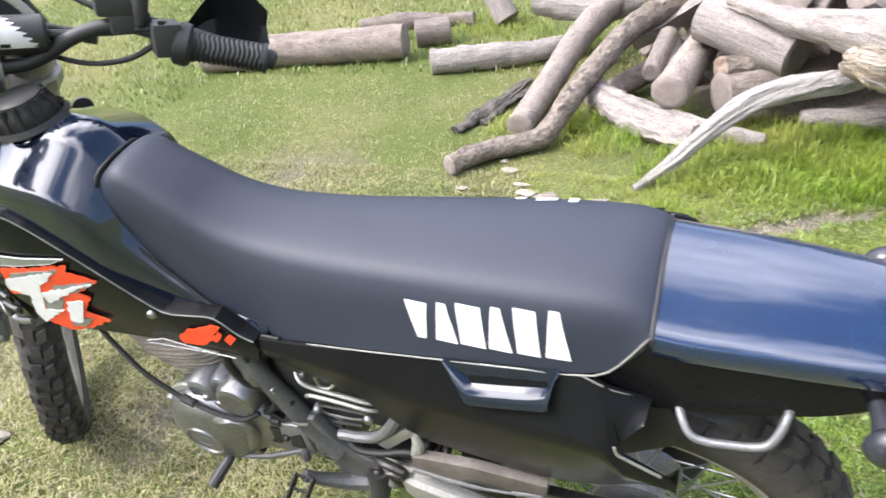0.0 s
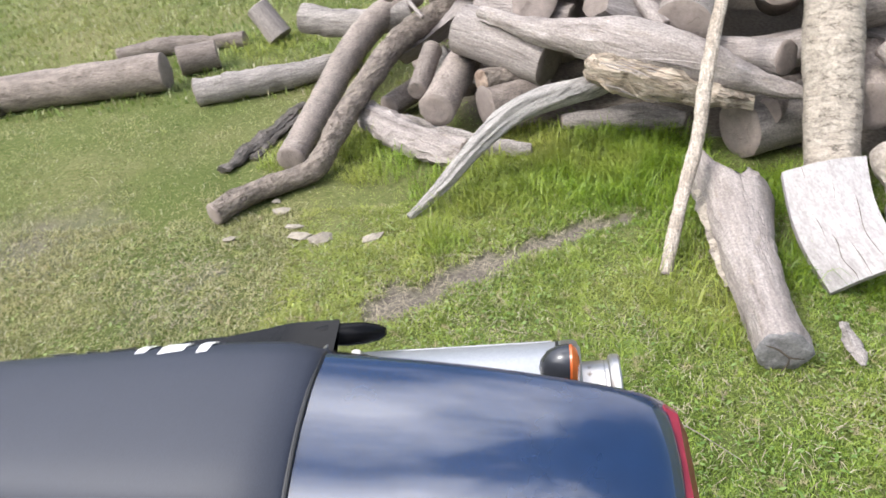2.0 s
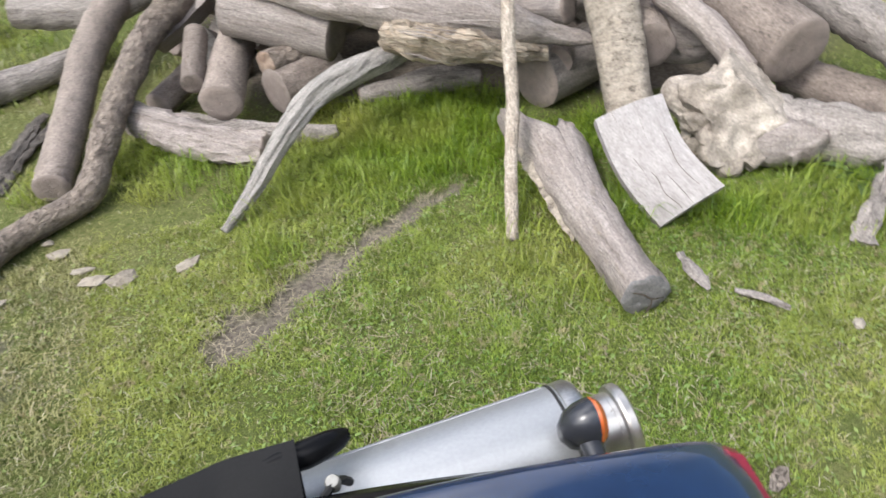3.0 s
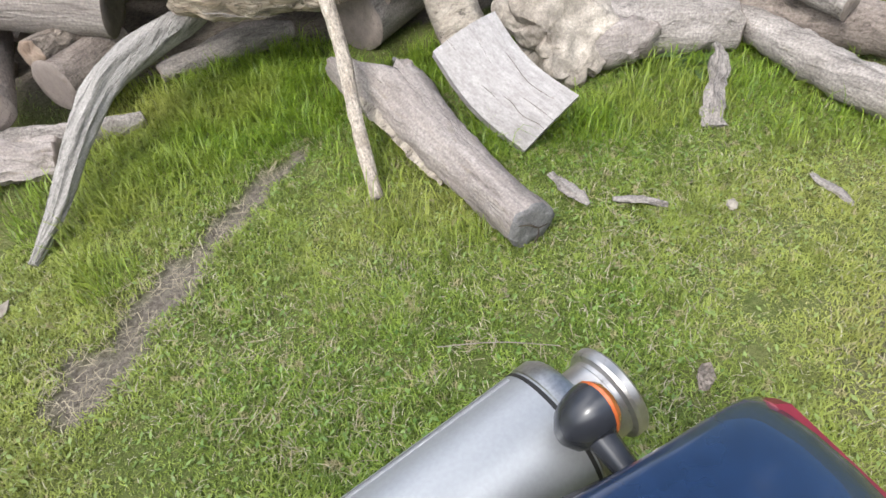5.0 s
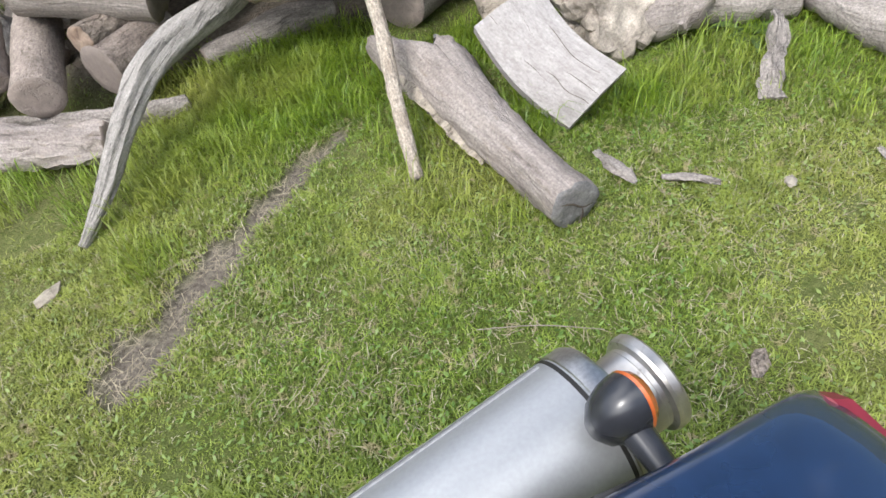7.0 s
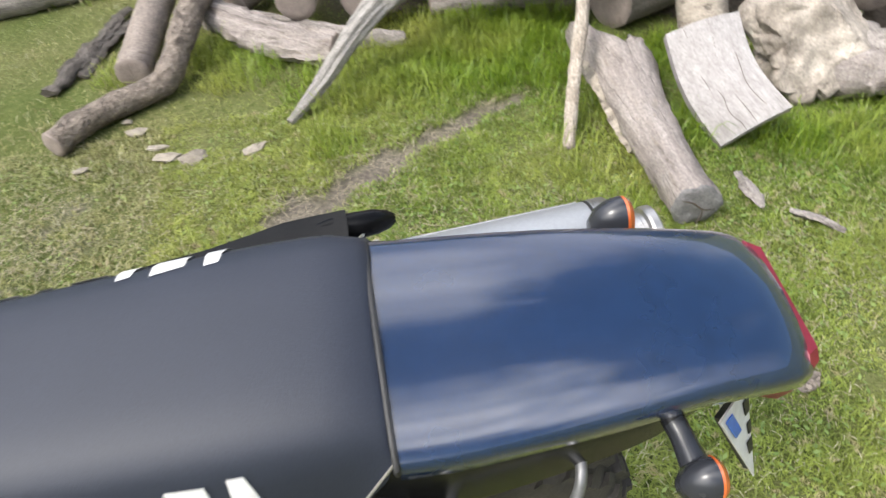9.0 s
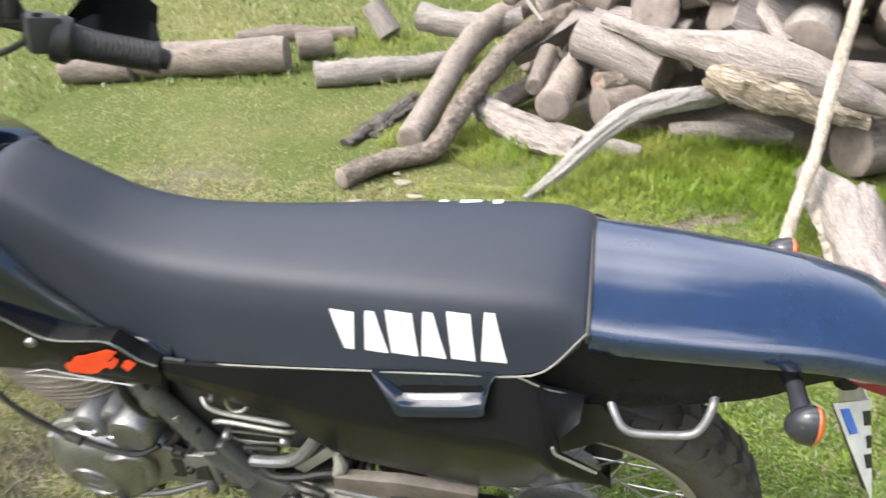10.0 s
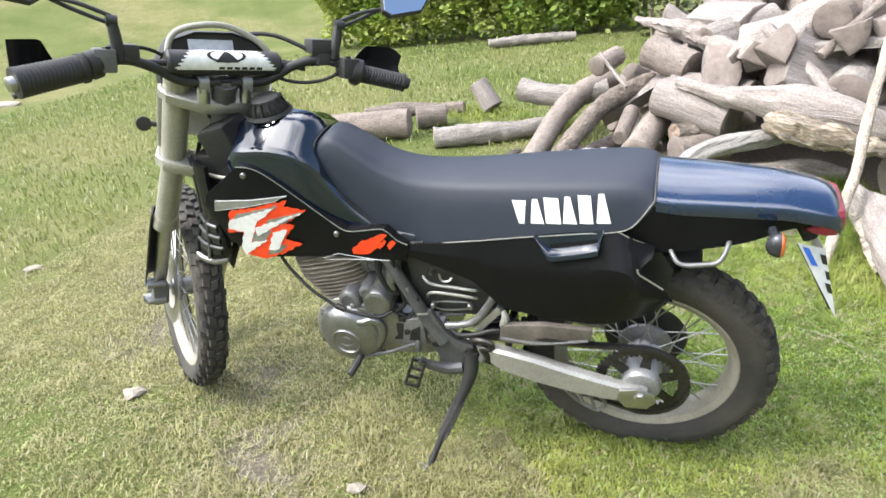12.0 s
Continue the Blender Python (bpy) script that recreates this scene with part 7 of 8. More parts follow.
for a0, a1, b0, b1 in ((0.55, 0.50, 0.0, 1.0), (0.22, 0.27, 0.0, 0.6), (0.78, 0.72, 0.3, 1.0), (0.36, 0.34, 0.6, 1.0)):
    pts = []
    for k in range(9):
        t = k / 8
        a, b = a0 + (a1 - a0) * t + 0.02 * math.sin(t * 9), b0 + (b1 - b0) * t
        p = Q[0].lerp(Q[1], a).lerp(Q[3].lerp(Q[2], a), b)
        pts.append(tuple(p + (Q[0] - Q[1]).normalized() * 0.020 * math.sin(math.pi * b) + qn * (0.0195 * math.sin(math.pi * a) - 0.018 * math.sin(math.pi * b)) - Q[0]))
    part("crack", tube(pts, [0.0004] + [0.0010] * 7 + [0.0004], 5, 0.03), CRACK, slab, "dark drying crack")
# the log that lies before it
grey = limb([(1.67, 1.56, 0.095), (1.652, 1.42, 0.092), (1.607, 1.15, 0.080), (1.578, 0.91, 0.068), (1.557, 0.705, 0.064)], [0.098, 0.112, 0.084, 0.068, 0.066], BARE, "pale beige-grey log lying in the grass", name="log", category="log", bumps=0.06, n=36, ends=CUTGREY, groove=0.09)
# its upper end is broken: a spike at one side, a hollow beside it
for ob in [grey] + list(grey.children):
    for v in ob.data.vertices:
        q = grey.matrix_world @ v.co
        if q.y > 1.36:
            side, w = (q.x - 1.655) / 0.11, min(1.0, (q.y - 1.36) / 0.15)
            q.y += w * (0.13 * math.exp(-((side + 0.75) / 0.35) ** 2) - 0.13 * math.exp(-((side - 0.15) / 0.5) ** 2) + 0.02 * noise.noise(q * 40))
            q.z += w * (0.03 * math.exp(-((side + 0.75) / 0.35) ** 2) - 0.02)
            v.co = grey.matrix_world.inverted() @ q
for pts in (((1.506, 0.712, 0.098), (1.535, 0.702, 0.090), (1.562, 0.701, 0.064), (1.604, 0.706, 0.050)), ((1.562, 0.701, 0.064), (1.564, 0.702, 0.04), (1.554, 0.706, 0.014))):
    part("crack", moved(tube([(x, y - 0.017, z) for x, y, z in pts], [0.001, 0.0028, 0.0022, 0.001][:len(pts)], 6, 0.02), grey.matrix_world.inverted()), CRACK, grey, "dark drying crack")
limb([(1.572, 1.49, 0.10), (1.552, 1.38, 0.115), (1.534, 1.24, 0.085), (1.524, 1.12, 0.055), (1.520, 1.02, 0.03)], [0.018, 0.030, 0.024, 0.020, 0.008], PLATEBARK, "ragged strip of bark peeling from the log", name="bark_strip", category="bark", bumps=0.5, flat=0.45, groove=0.5)
# stump
bm = bmesh.new()
bmesh.ops.create_icosphere(bm, subdivisions=6, radius=1.0)
face, crown = Vector((-0.35, -0.80, 0.48)).normalized(), Vector((0.42, -0.42, 0.80)).normalized()
for v in bm.verts:
    q = v.co.copy()
    d = 1 + 0.4 * noise.noise(q * 1.3 + Vector((3, 0, 0))) - 0.34 * max(0.0, 0.25 - abs(noise.noise(q * 1.6 + Vector((0, 5, 0))))) * 2 + 0.06 * noise.noise(q * 3.4) + 0.035 * noise.noise(q * 11) + 0.012 * noise.noise(q * 38)
    d -= 0.22 * max(0.0, 0.10 - abs(noise.noise(q * 2.6 + Vector((7, 2, 0))))) * 3
    p = Vector((q.x * 0.20, q.y * 0.19, q.z * 0.20)) * d
    over = p.dot(face) - 0.105 - 0.014 * noise.noise(q * 3) - 0.004 * noise.noise(q * 16)
    if over > 0:
        p -= face * over
    over = p.dot(crown) - 0.118 - 0.010 * noise.noise(q * 3) - 0.004 * noise.noise(q * 16)
    if over > 0:
        p -= crown * over
    v.co = p
stump = solid("stump", bm, STUMPM, "gnarled weathered root stump with a split face", "stump", "logs of the woodpile", m=Matrix.Translation((2.24, 1.25, 0.15)), smooth=50)
limb([(2.28, 1.18, 0.08), (2.38, 1.08, 0.10), (2.43, 1.04, 0.12)], [0.09, 0.07, 0.03], BARE, "broken root of the stump", bumps=0.3, name="root", category="root")
limb([(2.38, 1.22, 0.10), (2.50, 1.08, 0.10), (2.66, 0.90, 0.09)], [0.10, 0.095, 0.075], WEATHERED, "weathered grey log end beside the stump", name="log", category="log", bumps=0.15)
limb([(2.78, 1.10, 0.09), (2.69, 0.75, 0.075), (2.62, 0.42, 0.07), (2.66, 0.15, 0.065), (2.80, -0.25, 0.06)], [0.055, 0.06, 0.065, 0.06, 0.05], WEATHERED, "long pale branch lying in the grass")
limb([(2.66, 1.45, 0.12), (2.78, 1.0, 0.11), (2.85, 0.75, 0.10), (2.92, 0.50, 0.095)], [0.075, 0.08, 0.085, 0.08], BARK, "mossy grey log lying in the grass", name="log", category="log")
limb([(2.70, 1.75, 0.45), (2.76, 1.35, 0.36), (2.77, 1.0, 0.28), (2.78, 0.62, 0.20)], [0.07, 0.075, 0.07, 0.04], WEATHERED, "long silvery branch sloping off the pile", bumps=0.16)
limb([(3.05, 1.35, 0.20), (3.15, 1.05, 0.19), (3.28, 0.85, 0.17), (3.32, 0.60, 0.08)], [0.06, 0.10, 0.09, 0.02], WEATHERED, "broken silvery root end", flat=0.5, bumps=0.2, name="root", category="root")
log((2.50, 1.30, 0.30), (2.52, 1.74, 0.38), 0.12, 0.115, BARK, "round log with its brown sawn end facing out", bumps=0.03)
log((2.12, 1.58, 0.30), (2.30, 2.0, 0.33), 0.085, 0.08, BARK, "grey log in the pile")
limb([(2.34, 1.34, 0.25), (2.29, 1.50, 0.36), (2.18, 1.68, 0.47)], [0.045, 0.05, 0.045], BARE, "pale forked branch in the pile")

# the heap behind: many cut logs in layers
random.seed(11)
KINDS = []
for k in range(24):
    shape = k % 4
    r = (0.05, 0.065, 0.105, 0.125)[shape] + 0.05 * (k % 5) / 4
    length = 0.24 + 0.05 * (k % 6)
    rings = rough_log(length, r, r * (0.82 + 0.1 * (k % 3)), 3.7 * k, 0.012 * (k % 4), 0.06 + 0.02 * (k % 3), 24)
    mk = ((BARK, BARKPALE), (WEATHERED, BARE), (BARE, SPLIT), (SPLIT, WEATHERED))[shape][k // 4 % 2]
    name = "log"
    if shape > 1:
        # split along its length: halves, then wedges and thick slabs
        cut = r * (0.12, -0.2, 0.25)[k % 3]
        rings = [[Vector((p.x, min(p.y, cut + r * 0.12 * noise.noise((p.x * 6, p.z * 4, k))), p.z)) for p in ring] for ring in rings]
        if shape == 3:
            side = r * (0.1, 0.35, -0.1)[k // 4 % 3]
            rings = [[Vector((min(p.x, side + 0.3 * p.y + r * 0.1 * noise.noise((p.y * 6, p.z * 4, k))), p.y, p.z)) for p in ring] for ring in rings]
        name = "split_log"
    slant = 0.3 * math.sin(k * 2.3)
    rings = [[Vector((p.x, p.y, p.z + slant * p.x * (1 if i > len(rings) // 2 else 0))) for p in ring] for i, ring in enumerate(rings)]
    tint = {"grey_bark": "grey-barked", "pale_grey_bark": "pale-barked", "pale_debarked_wood": "pale debarked", "silvery_weathered_wood": "silvery", "pale_split_firewood": "pale"}[mk.name]
    KINDS.append((name, rings, mk, r, length, tint))


def template(k, m):
    name, rings, mk, r, length, tint = KINDS[k]
    ob = solid(name, loft([[p - Vector((0, 0, length / 2)) for p in ring] for ring in rings], caps=False), mk, f"{tint} {'split ' if name == 'split_log' else ''}firewood log on the heap", "log", "logs of the woodpile", m=m, smooth=42)
    cut_face("sawn_end", [p - Vector((0, 0, length / 2)) for p in rings[0]][::-1], Vector((0, 0, -1)), ob, None, "sawn end")
    cut_face("sawn_end", [p - Vector((0, 0, length / 2)) for p in rings[-1]], Vector((0, 0, 1)), ob, None, "sawn end")
    return ob


made = {}
level = 0.0
while level < 1.05:
    y = 1.7
    while y < 5.0:
        x = 0.4 + 0.1 * random.random()
        while x < 4.0:
            hx, hy = x + random.uniform(-0.07, 0.07), y + random.uniform(-0.07, 0.07)
            h = heap(hx, hy)
            front_clear = hy > 2.55 - 0.75 * max(0.0, hx - 1.0) + (0.15 if level < 0.3 else 0)
            shell = h - level < 0.42
            if h > level + 0.05 and shell and front_clear and hy > 1.75:
                k = random.randrange(24)
                name, rings, mk, r, length, tint = KINDS[k]
                yaw = random.uniform(0, 360)
                pitch = random.gauss(0, 22)
                m = Matrix.Translation((hx, hy, level + r * 0.9)) @ Matrix.Rotation(radians(yaw), 4, "Z") @ Matrix.Rotation(radians(90 + pitch), 4, "X") @ Matrix.Rotation(radians(random.uniform(0, 360)), 4, "Z")
                if k in made:
                    copy_thing(made[k], m)
                else:
                    made[k] = template(k, m)
            x += 0.265
        y += 0.30
    level += 0.15
# loose sticks over the heap
for p, q, r in (((1.0, 3.35, 0.62), (1.62, 2.75, 0.62), 0.035), ((1.55, 3.1, 0.95), (2.0, 2.35, 0.55), 0.04), ((2.1, 2.6, 0.72), (2.5, 3.2, 1.05), 0.03), ((0.72, 3.1, 0.55), (1.0, 3.6, 0.75), 0.018), ((2.3, 2.2, 0.58), (2.9, 2.3, 0.62), 0.035)):
    p, q = Vector(p), Vector(q)
    mid = (p + q) / 2 + Vector((0.03, 0.02, 0.03))
    limb([tuple(p), tuple(mid), tuple(q)], [r, r * 0.95, r * 0.7], BARE, "bare pale branch lying over the heap", bumps=0.15)



def block(p0, p1, across, thick, roll, material, label, seed):
    """A split piece of firewood between two ends: a wedge-shaped section with flat faces."""
    p0, p1 = Vector(p0), Vector(p1)
    d = p1 - p0
    sect = [(-0.5, -0.42), (0.1, -0.5), (0.5, -0.3), (0.46, 0.34), (0.05, 0.5), (-0.48, 0.30)]
    ring0 = []
    for (x, y), (x1, y1) in zip(sect, sect[1:] + sect[:1]):
        for t in (0.0, 0.25, 0.5, 0.75):
            ring0.append(((x + (x1 - x) * t) * across, (y + (y1 - y) * t) * thick))
    k = max(5, int(d.length / 0.04))
    rings = [[Vector((x * (1 + 0.10 * noise.noise((x * 9, i * 0.3, seed))) , y * (1 + 0.12 * noise.noise((y * 9, i * 0.3, seed + 4))), d.length * i / k + 0.02 * noise.noise((x * 12, y * 12, seed + i // k)))) for x, y in ring0] for i in range(k + 1)]
    m = Matrix.Translation(p0) @ d.to_track_quat("Z", "Y").to_matrix().to_4x4() @ Matrix.Rotation(radians(roll), 4, "Z")
    ob = solid("split_log", loft(rings, caps=False), material, label, "log", "logs of the woodpile", m=m, smooth=30)
    cut_face("sawn_end", rings[0][::-1], Vector((0, 0, -1)), ob, None, "sawn end")
    cut_face("sawn_end", rings[-1], Vector((0, 0, 1)), ob, None, "sawn end")
    return ob


block((1.00, 3.13, 0.80), (1.27, 2.84, 0.79), 0.24, 0.10, 20, SPLIT, "broad pale split block on top of the heap", 1.3)
block((1.20, 2.60, 0.66), (1.46, 2.50, 0.73), 0.24, 0.20, 35, BARE, "thick pale wedge of firewood on the heap", 2.7)
block((1.44, 2.40, 0.66), (1.52, 2.70, 0.74), 0.20, 0.17, 70, WEATHERED, "grey wedge of firewood on the heap", 5.1)
block((1.50, 2.27, 0.69), (1.84, 2.15, 0.72), 0.12, 0.05, 0, WEATHERED, "flat silvery board lying over the heap", 7.7)
block((1.05, 2.72, 0.60), (1.15, 2.60, 0.53), 0.12, 0.12, 15, BARE, "short pale split piece in the heap", 9.2)
limb([(1.30, 2.52, 0.76), (1.41, 2.27, 0.65), (1.53, 2.02, 0.50)], [0.036, 0.034, 0.030], BARE, "stripped pale pole lying down the heap", bumps=0.1, groove=0.15)
limb([(1.78, 2.33, 0.88), (1.65, 2.26, 0.78), (1.51, 2.19, 0.66)], [0.022, 0.026, 0.024], BARKPALE, "thin grey stick on the heap", bumps=0.15)
limb([(0.61, 3.24, 0.78), (0.80, 3.09, 0.745), (0.98, 2.96, 0.70), (1.18, 2.52, 0.62)], [0.018, 0.046, 0.058, 0.055], BARE, "torn pale branch lying over the heap", bumps=0.2, groove=0.3)
log((0.70, 2.92, 0.62), (0.94, 2.74, 0.53), 0.105, 0.10, BARKPALE, "thick pale log on the heap", bumps=0.04)
log((1.60, 2.02, 0.48), (1.76, 2.42, 0.52), 0.115, 0.11, WEATHERED, "big round log with its grey sawn end facing out", bumps=0.03)
log((1.58, 2.38, 0.80), (1.78, 2.78, 0.84), 0.095, 0.09, BARK, "round log on top of the heap", bumps=0.05)
log((0.37, 2.93, 0.54), (0.50, 3.10, 0.58), 0.065, 0.062, BARKPALE, "short grey stub at the heap's edge")
limb([(0.39, 2.96, 0.62), (0.47, 2.84, 0.53), (0.56, 2.72, 0.44)], [0.010, 0.012, 0.010], BARE, "thin pale stick leaning at the heap's edge", bumps=0.15)

# ---- a broad-leaved weed at the edge of the pile ----
weed = thing("broad_leaved_weed", "dark green broad-leaved weed growing beside a log", "weed", Matrix.Translation((2.50, 0.93, 0.0)))
rng = random.Random(4)
for k in range(13):
    a, ln, wd, rise = 2 * math.pi * (k + rng.uniform(-0.25, 0.25)) / 13, rng.uniform(0.09, 0.15), rng.uniform(0.012, 0.018), rng.uniform(0.5, 1.1)
    out, side = Vector((math.cos(a), math.sin(a), 0)), Vector((-math.sin(a), math.cos(a), 0))
    rows = []
    for i in range(7):
        t = i / 6
        c = out * ln * t + Vector((0, 0, ln * rise * (t - 0.75 * t * t)))
        w = wd * math.sin(math.pi * (0.08 + 0.9 * t)) ** 0.8
        rows.append([c - side * w + Vector((0, 0, w * 0.4)), c, c + side * w + Vector((0, 0, w * 0.4)), c + side * w * 0.9 + Vector((0, 0, w * 0.4 - 0.001)), c - Vector((0, 0, 0.0012)), c - side * w * 0.9 + Vector((0, 0, w * 0.4 - 0.001))])
    part("leaf", loft(rows), WEEDLEAF, weed, "", 60)

# ---- chips and stones on the lawn ----
def chip(x, y, a, l, w, h, material=None, name="wood_chip", label="pale split wood chip on the grass", category="wood chip", group="chips on the lawn", z=0.012):
    bm = bmesh.new()
    bmesh.ops.create_icosphere(bm, subdivisions=1, radius=1.0)
    for v in bm.verts:
        q = v.co.copy()
        s = 1 + 0.7 * noise.noise(q * 1.7 + Vector((x * 9, y * 9, 0)))
        v.co = Vector((q.x * l * s, q.y * w * s, q.z * h * (1 if q.z > 0 else 0.6)))
    return solid(name, bm, material or CHIPM, label, category, group, m=Matrix.Translation((x, y, z)) @ Matrix.Rotation(radians(a), 4, "Z") @ Matrix.Rotation(radians(8), 4, "X"), smooth=0)


for x, y, a, l, w, h in ((0.0, 1.70, 10, 0.055, 0.026, 0.012), (0.09, 1.57, -8, 0.045, 0.015, 0.010), (0.12, 1.50, -12, 0.055, 0.028, 0.014), (0.21, 1.47, 25, 0.05, 0.032, 0.014), (0.40, 1.45, 35, 0.05, 0.022, 0.010), (-0.16, 1.51, 20, 0.03, 0.015, 0.010), (-0.04, 1.78, 0, 0.02, 0.014, 0.010)):
    chip(x, y, a, l, w, h)
for x, y, a, l, r in ((1.765, 0.775, 79, 0.085, 0.019), (1.855, 0.605, -52, 0.07, 0.016), (2.225, 0.30, 73, 0.065, 0.015)):
    d = Vector((math.cos(radians(a)), math.sin(radians(a)), 0)) * l
    c = Vector((x, y, 0.016))
    limb([tuple(c - d), tuple(c - d * 0.4 + Vector((0, 0, 0.004))), tuple(c + d * 0.3), tuple(c + d)], [r * 0.4, r, r * 0.85, r * 0.5], WEATHERED, "ragged grey splinter of bark on the grass", name="bark_splinter", category="bark", group="chips on the lawn", bumps=0.45, flat=0.55, groove=0.5)
limb([(2.26, 0.675, 0.012), (2.31, 0.715, 0.035), (2.37, 0.755, 0.05), (2.44, 0.795, 0.075), (2.49, 0.84, 0.11)], [0.026, 0.036, 0.027, 0.036, 0.014], WEATHERED, "ragged curled strip of grey bark standing in the grass", name="bark_strip", category="bark", group="chips on the lawn", bumps=0.4, flat=0.45, groove=0.55)
chip(2.01, 0.44, 30, 0.025, 0.02, 0.012, STONEM, "clod", "brown clod on the grass", "clod")
chip(1.53, 0.17, 20, 0.035, 0.024, 0.008, BARKDARK, "dry_leaf", "dry brown leaf on the grass", "leaf")
chip(-1.03, -0.06, 15, 0.045, 0.03, 0.014, STONEM, "stone", "flat pale stone in the grass", "stone", "stones in the lawn")
chip(-0.07, -0.35, 15, 0.03, 0.018, 0.012, STONEM, "stone", "small pale stone in the grass", "stone", "stones in the lawn")
chip(-2.4, 0.85, 25, 0.06, 0.03, 0.014, STONEM, "stone", "flat pale stone in the grass", "stone", "stones in the lawn")
chip(-7.7, 5.55, 10, 0.35, 0.16, 0.05, STONEM, "stone_slab", "pale stone slab in the far lawn", "stone", "stones in the lawn", z=0.02)
limb([(1.17, 0.60, 0.02), (1.27, 0.51, 0.035), (1.37, 0.42, 0.02)], [0.0012, 0.0014, 0.001], CHIPM, "single dry straw on the lawn", name="straw", category="straw", group="chips on the lawn", n=5)

# ---- far lawn: mound, fallen trunk, hedge ----
bm = bmesh.new()
bmesh.ops.create_icosphere(bm, subdivisions=4, radius=1.0)
for v in bm.verts:
    q = v.co.copy()
    v.co = Vector((q.x * 0.62, q.y * 0.45, max(q.z, -0.1) * 0.24)) * (1 + 0.22 * noise.noise(q * 3))
solid("soil_mound", bm, mat("mound_soil", (0.10, 0.083, 0.062), (0.19, 0.165, 0.125), 6, (0.9, 0.95), bump=0.8, bscale=22), "small grey-brown heap of soil on the lawn", "mound", m=Matrix.Translation((-7.8, 10.9, 0)), smooth=60)
limb([(-1.45, 8.15, 0.07), (-0.9, 8.28, 0.08), (-0.25, 8.42, 0.07)], [0.06, 0.075, 0.06], WEATHERED, "pale fallen trunk before the hedge", name="log", category="log", group="logs on the lawn")


def leaves(name, count, place, size, material, seed, label="", parent=None):
    """Many small folded leaves as one mesh; place gives a random position."""
    rng = np.random.default_rng(seed)
    pos = place(rng, count)
    n = len(pos)
    nv = 4
    d = rng.normal(size=(n, 3)); d[:, 2] = d[:, 2] * 0.5 - 0.35; d /= np.linalg.norm(d, axis=1)[:, None]
    up = rng.normal(size=(n, 3)); up[:, 2] = np.abs(up[:, 2]) + 0.6
    s = np.cross(d, up); s /= np.linalg.norm(s, axis=1)[:, None]
    nn = np.cross(s, d)
    l = size * rng.uniform(0.6, 1.35, n)[:, None]
    a = pos
    b = pos + d * l * 0.5 + s * l * 0.34 + nn * l * 0.08
    c = pos + d * l
    e = pos + d * l * 0.5 - s * l * 0.34 + nn * l * 0.08
    v = np.stack([a, b, c, e], axis=1).reshape(-1, 3)
    f = (np.arange(n)[:, None] * 4 + np.array([[0, 1, 2, 3]])).astype(int)
    me = bpy.data.meshes.new(name)
    me.from_pydata(v.tolist(), [], f.tolist())
    me.materials.append(material)
    ob = new(name, me)
    if parent:
        ob.parent = parent
    if label:
        ob["label"] = label
    ob["kind"] = "stuff"
    return ob


def hedge_at(x0, x1, yb, depth, height, seed, count, label, material):
    root = thing("hedge", label, "hedge", Matrix.Translation((x0, yb, 0)), "hedge along the lawn")
    w = x1 - x0

    def place(rng, n):
        x = rng.uniform(0, w, n)
        t = rng.uniform(0, 1, n) ** 0.7
        top = height * (0.85 + 0.12 * np.sin(x * 2.1 + seed) + 0.1 * np.sin(x * 5.3 + 2 * seed))
        z = 0.05 + t * (top - 0.05)
        fr = depth * (0.35 * np.sin(x * 3.7 + z * 2.1 + seed) * np.sin(z * 4.0 + x) + 0.25 * np.sin(x * 9 + z * 7))
        y = np.where(rng.uniform(0, 1, n) < 0.75, rng.exponential(0.10, n) * depth * 2 + 0.2 * depth - fr * 0.6 + 0.25 * (t - 0.35) ** 2, rng.uniform(0, depth * 1.5, n))
        return np.stack([x, y, z], axis=1)
    leaves("leaves", count, place, 0.10, material, seed, "bright green leaves" if material is LEAF else "leaves coloured dark for shade", root)
    rng = random.Random(seed)
    k = 0.2
    while k < w:
        bm = tube([(k, depth * 0.6, -0.05), (k + rng.uniform(-0.1, 0.1), depth * 0.55, height * 0.4), (k + rng.uniform(-0.3, 0.3), depth * 0.5, height * 0.85)], [0.03, 0.02, 0.008], 6, 0.3)
        part("stem", bm, BARKDARK, root)
        k += rng.uniform(0.25, 0.5)
    return root


hedge_at(-4.5, 0.8, 8.9, 1.1, 2.0, 3, 31000, "leafy bright green hedge behind the lawn", LEAF)
# shade is in the leaf colour; the unseen upper part is added to darken reflections
hedge_at(0.6, 8.5, 7.4, 1.4, 3.8, 8, 26000, "dense hedge behind the woodpile, coloured dark for shade", LEAFDARK)


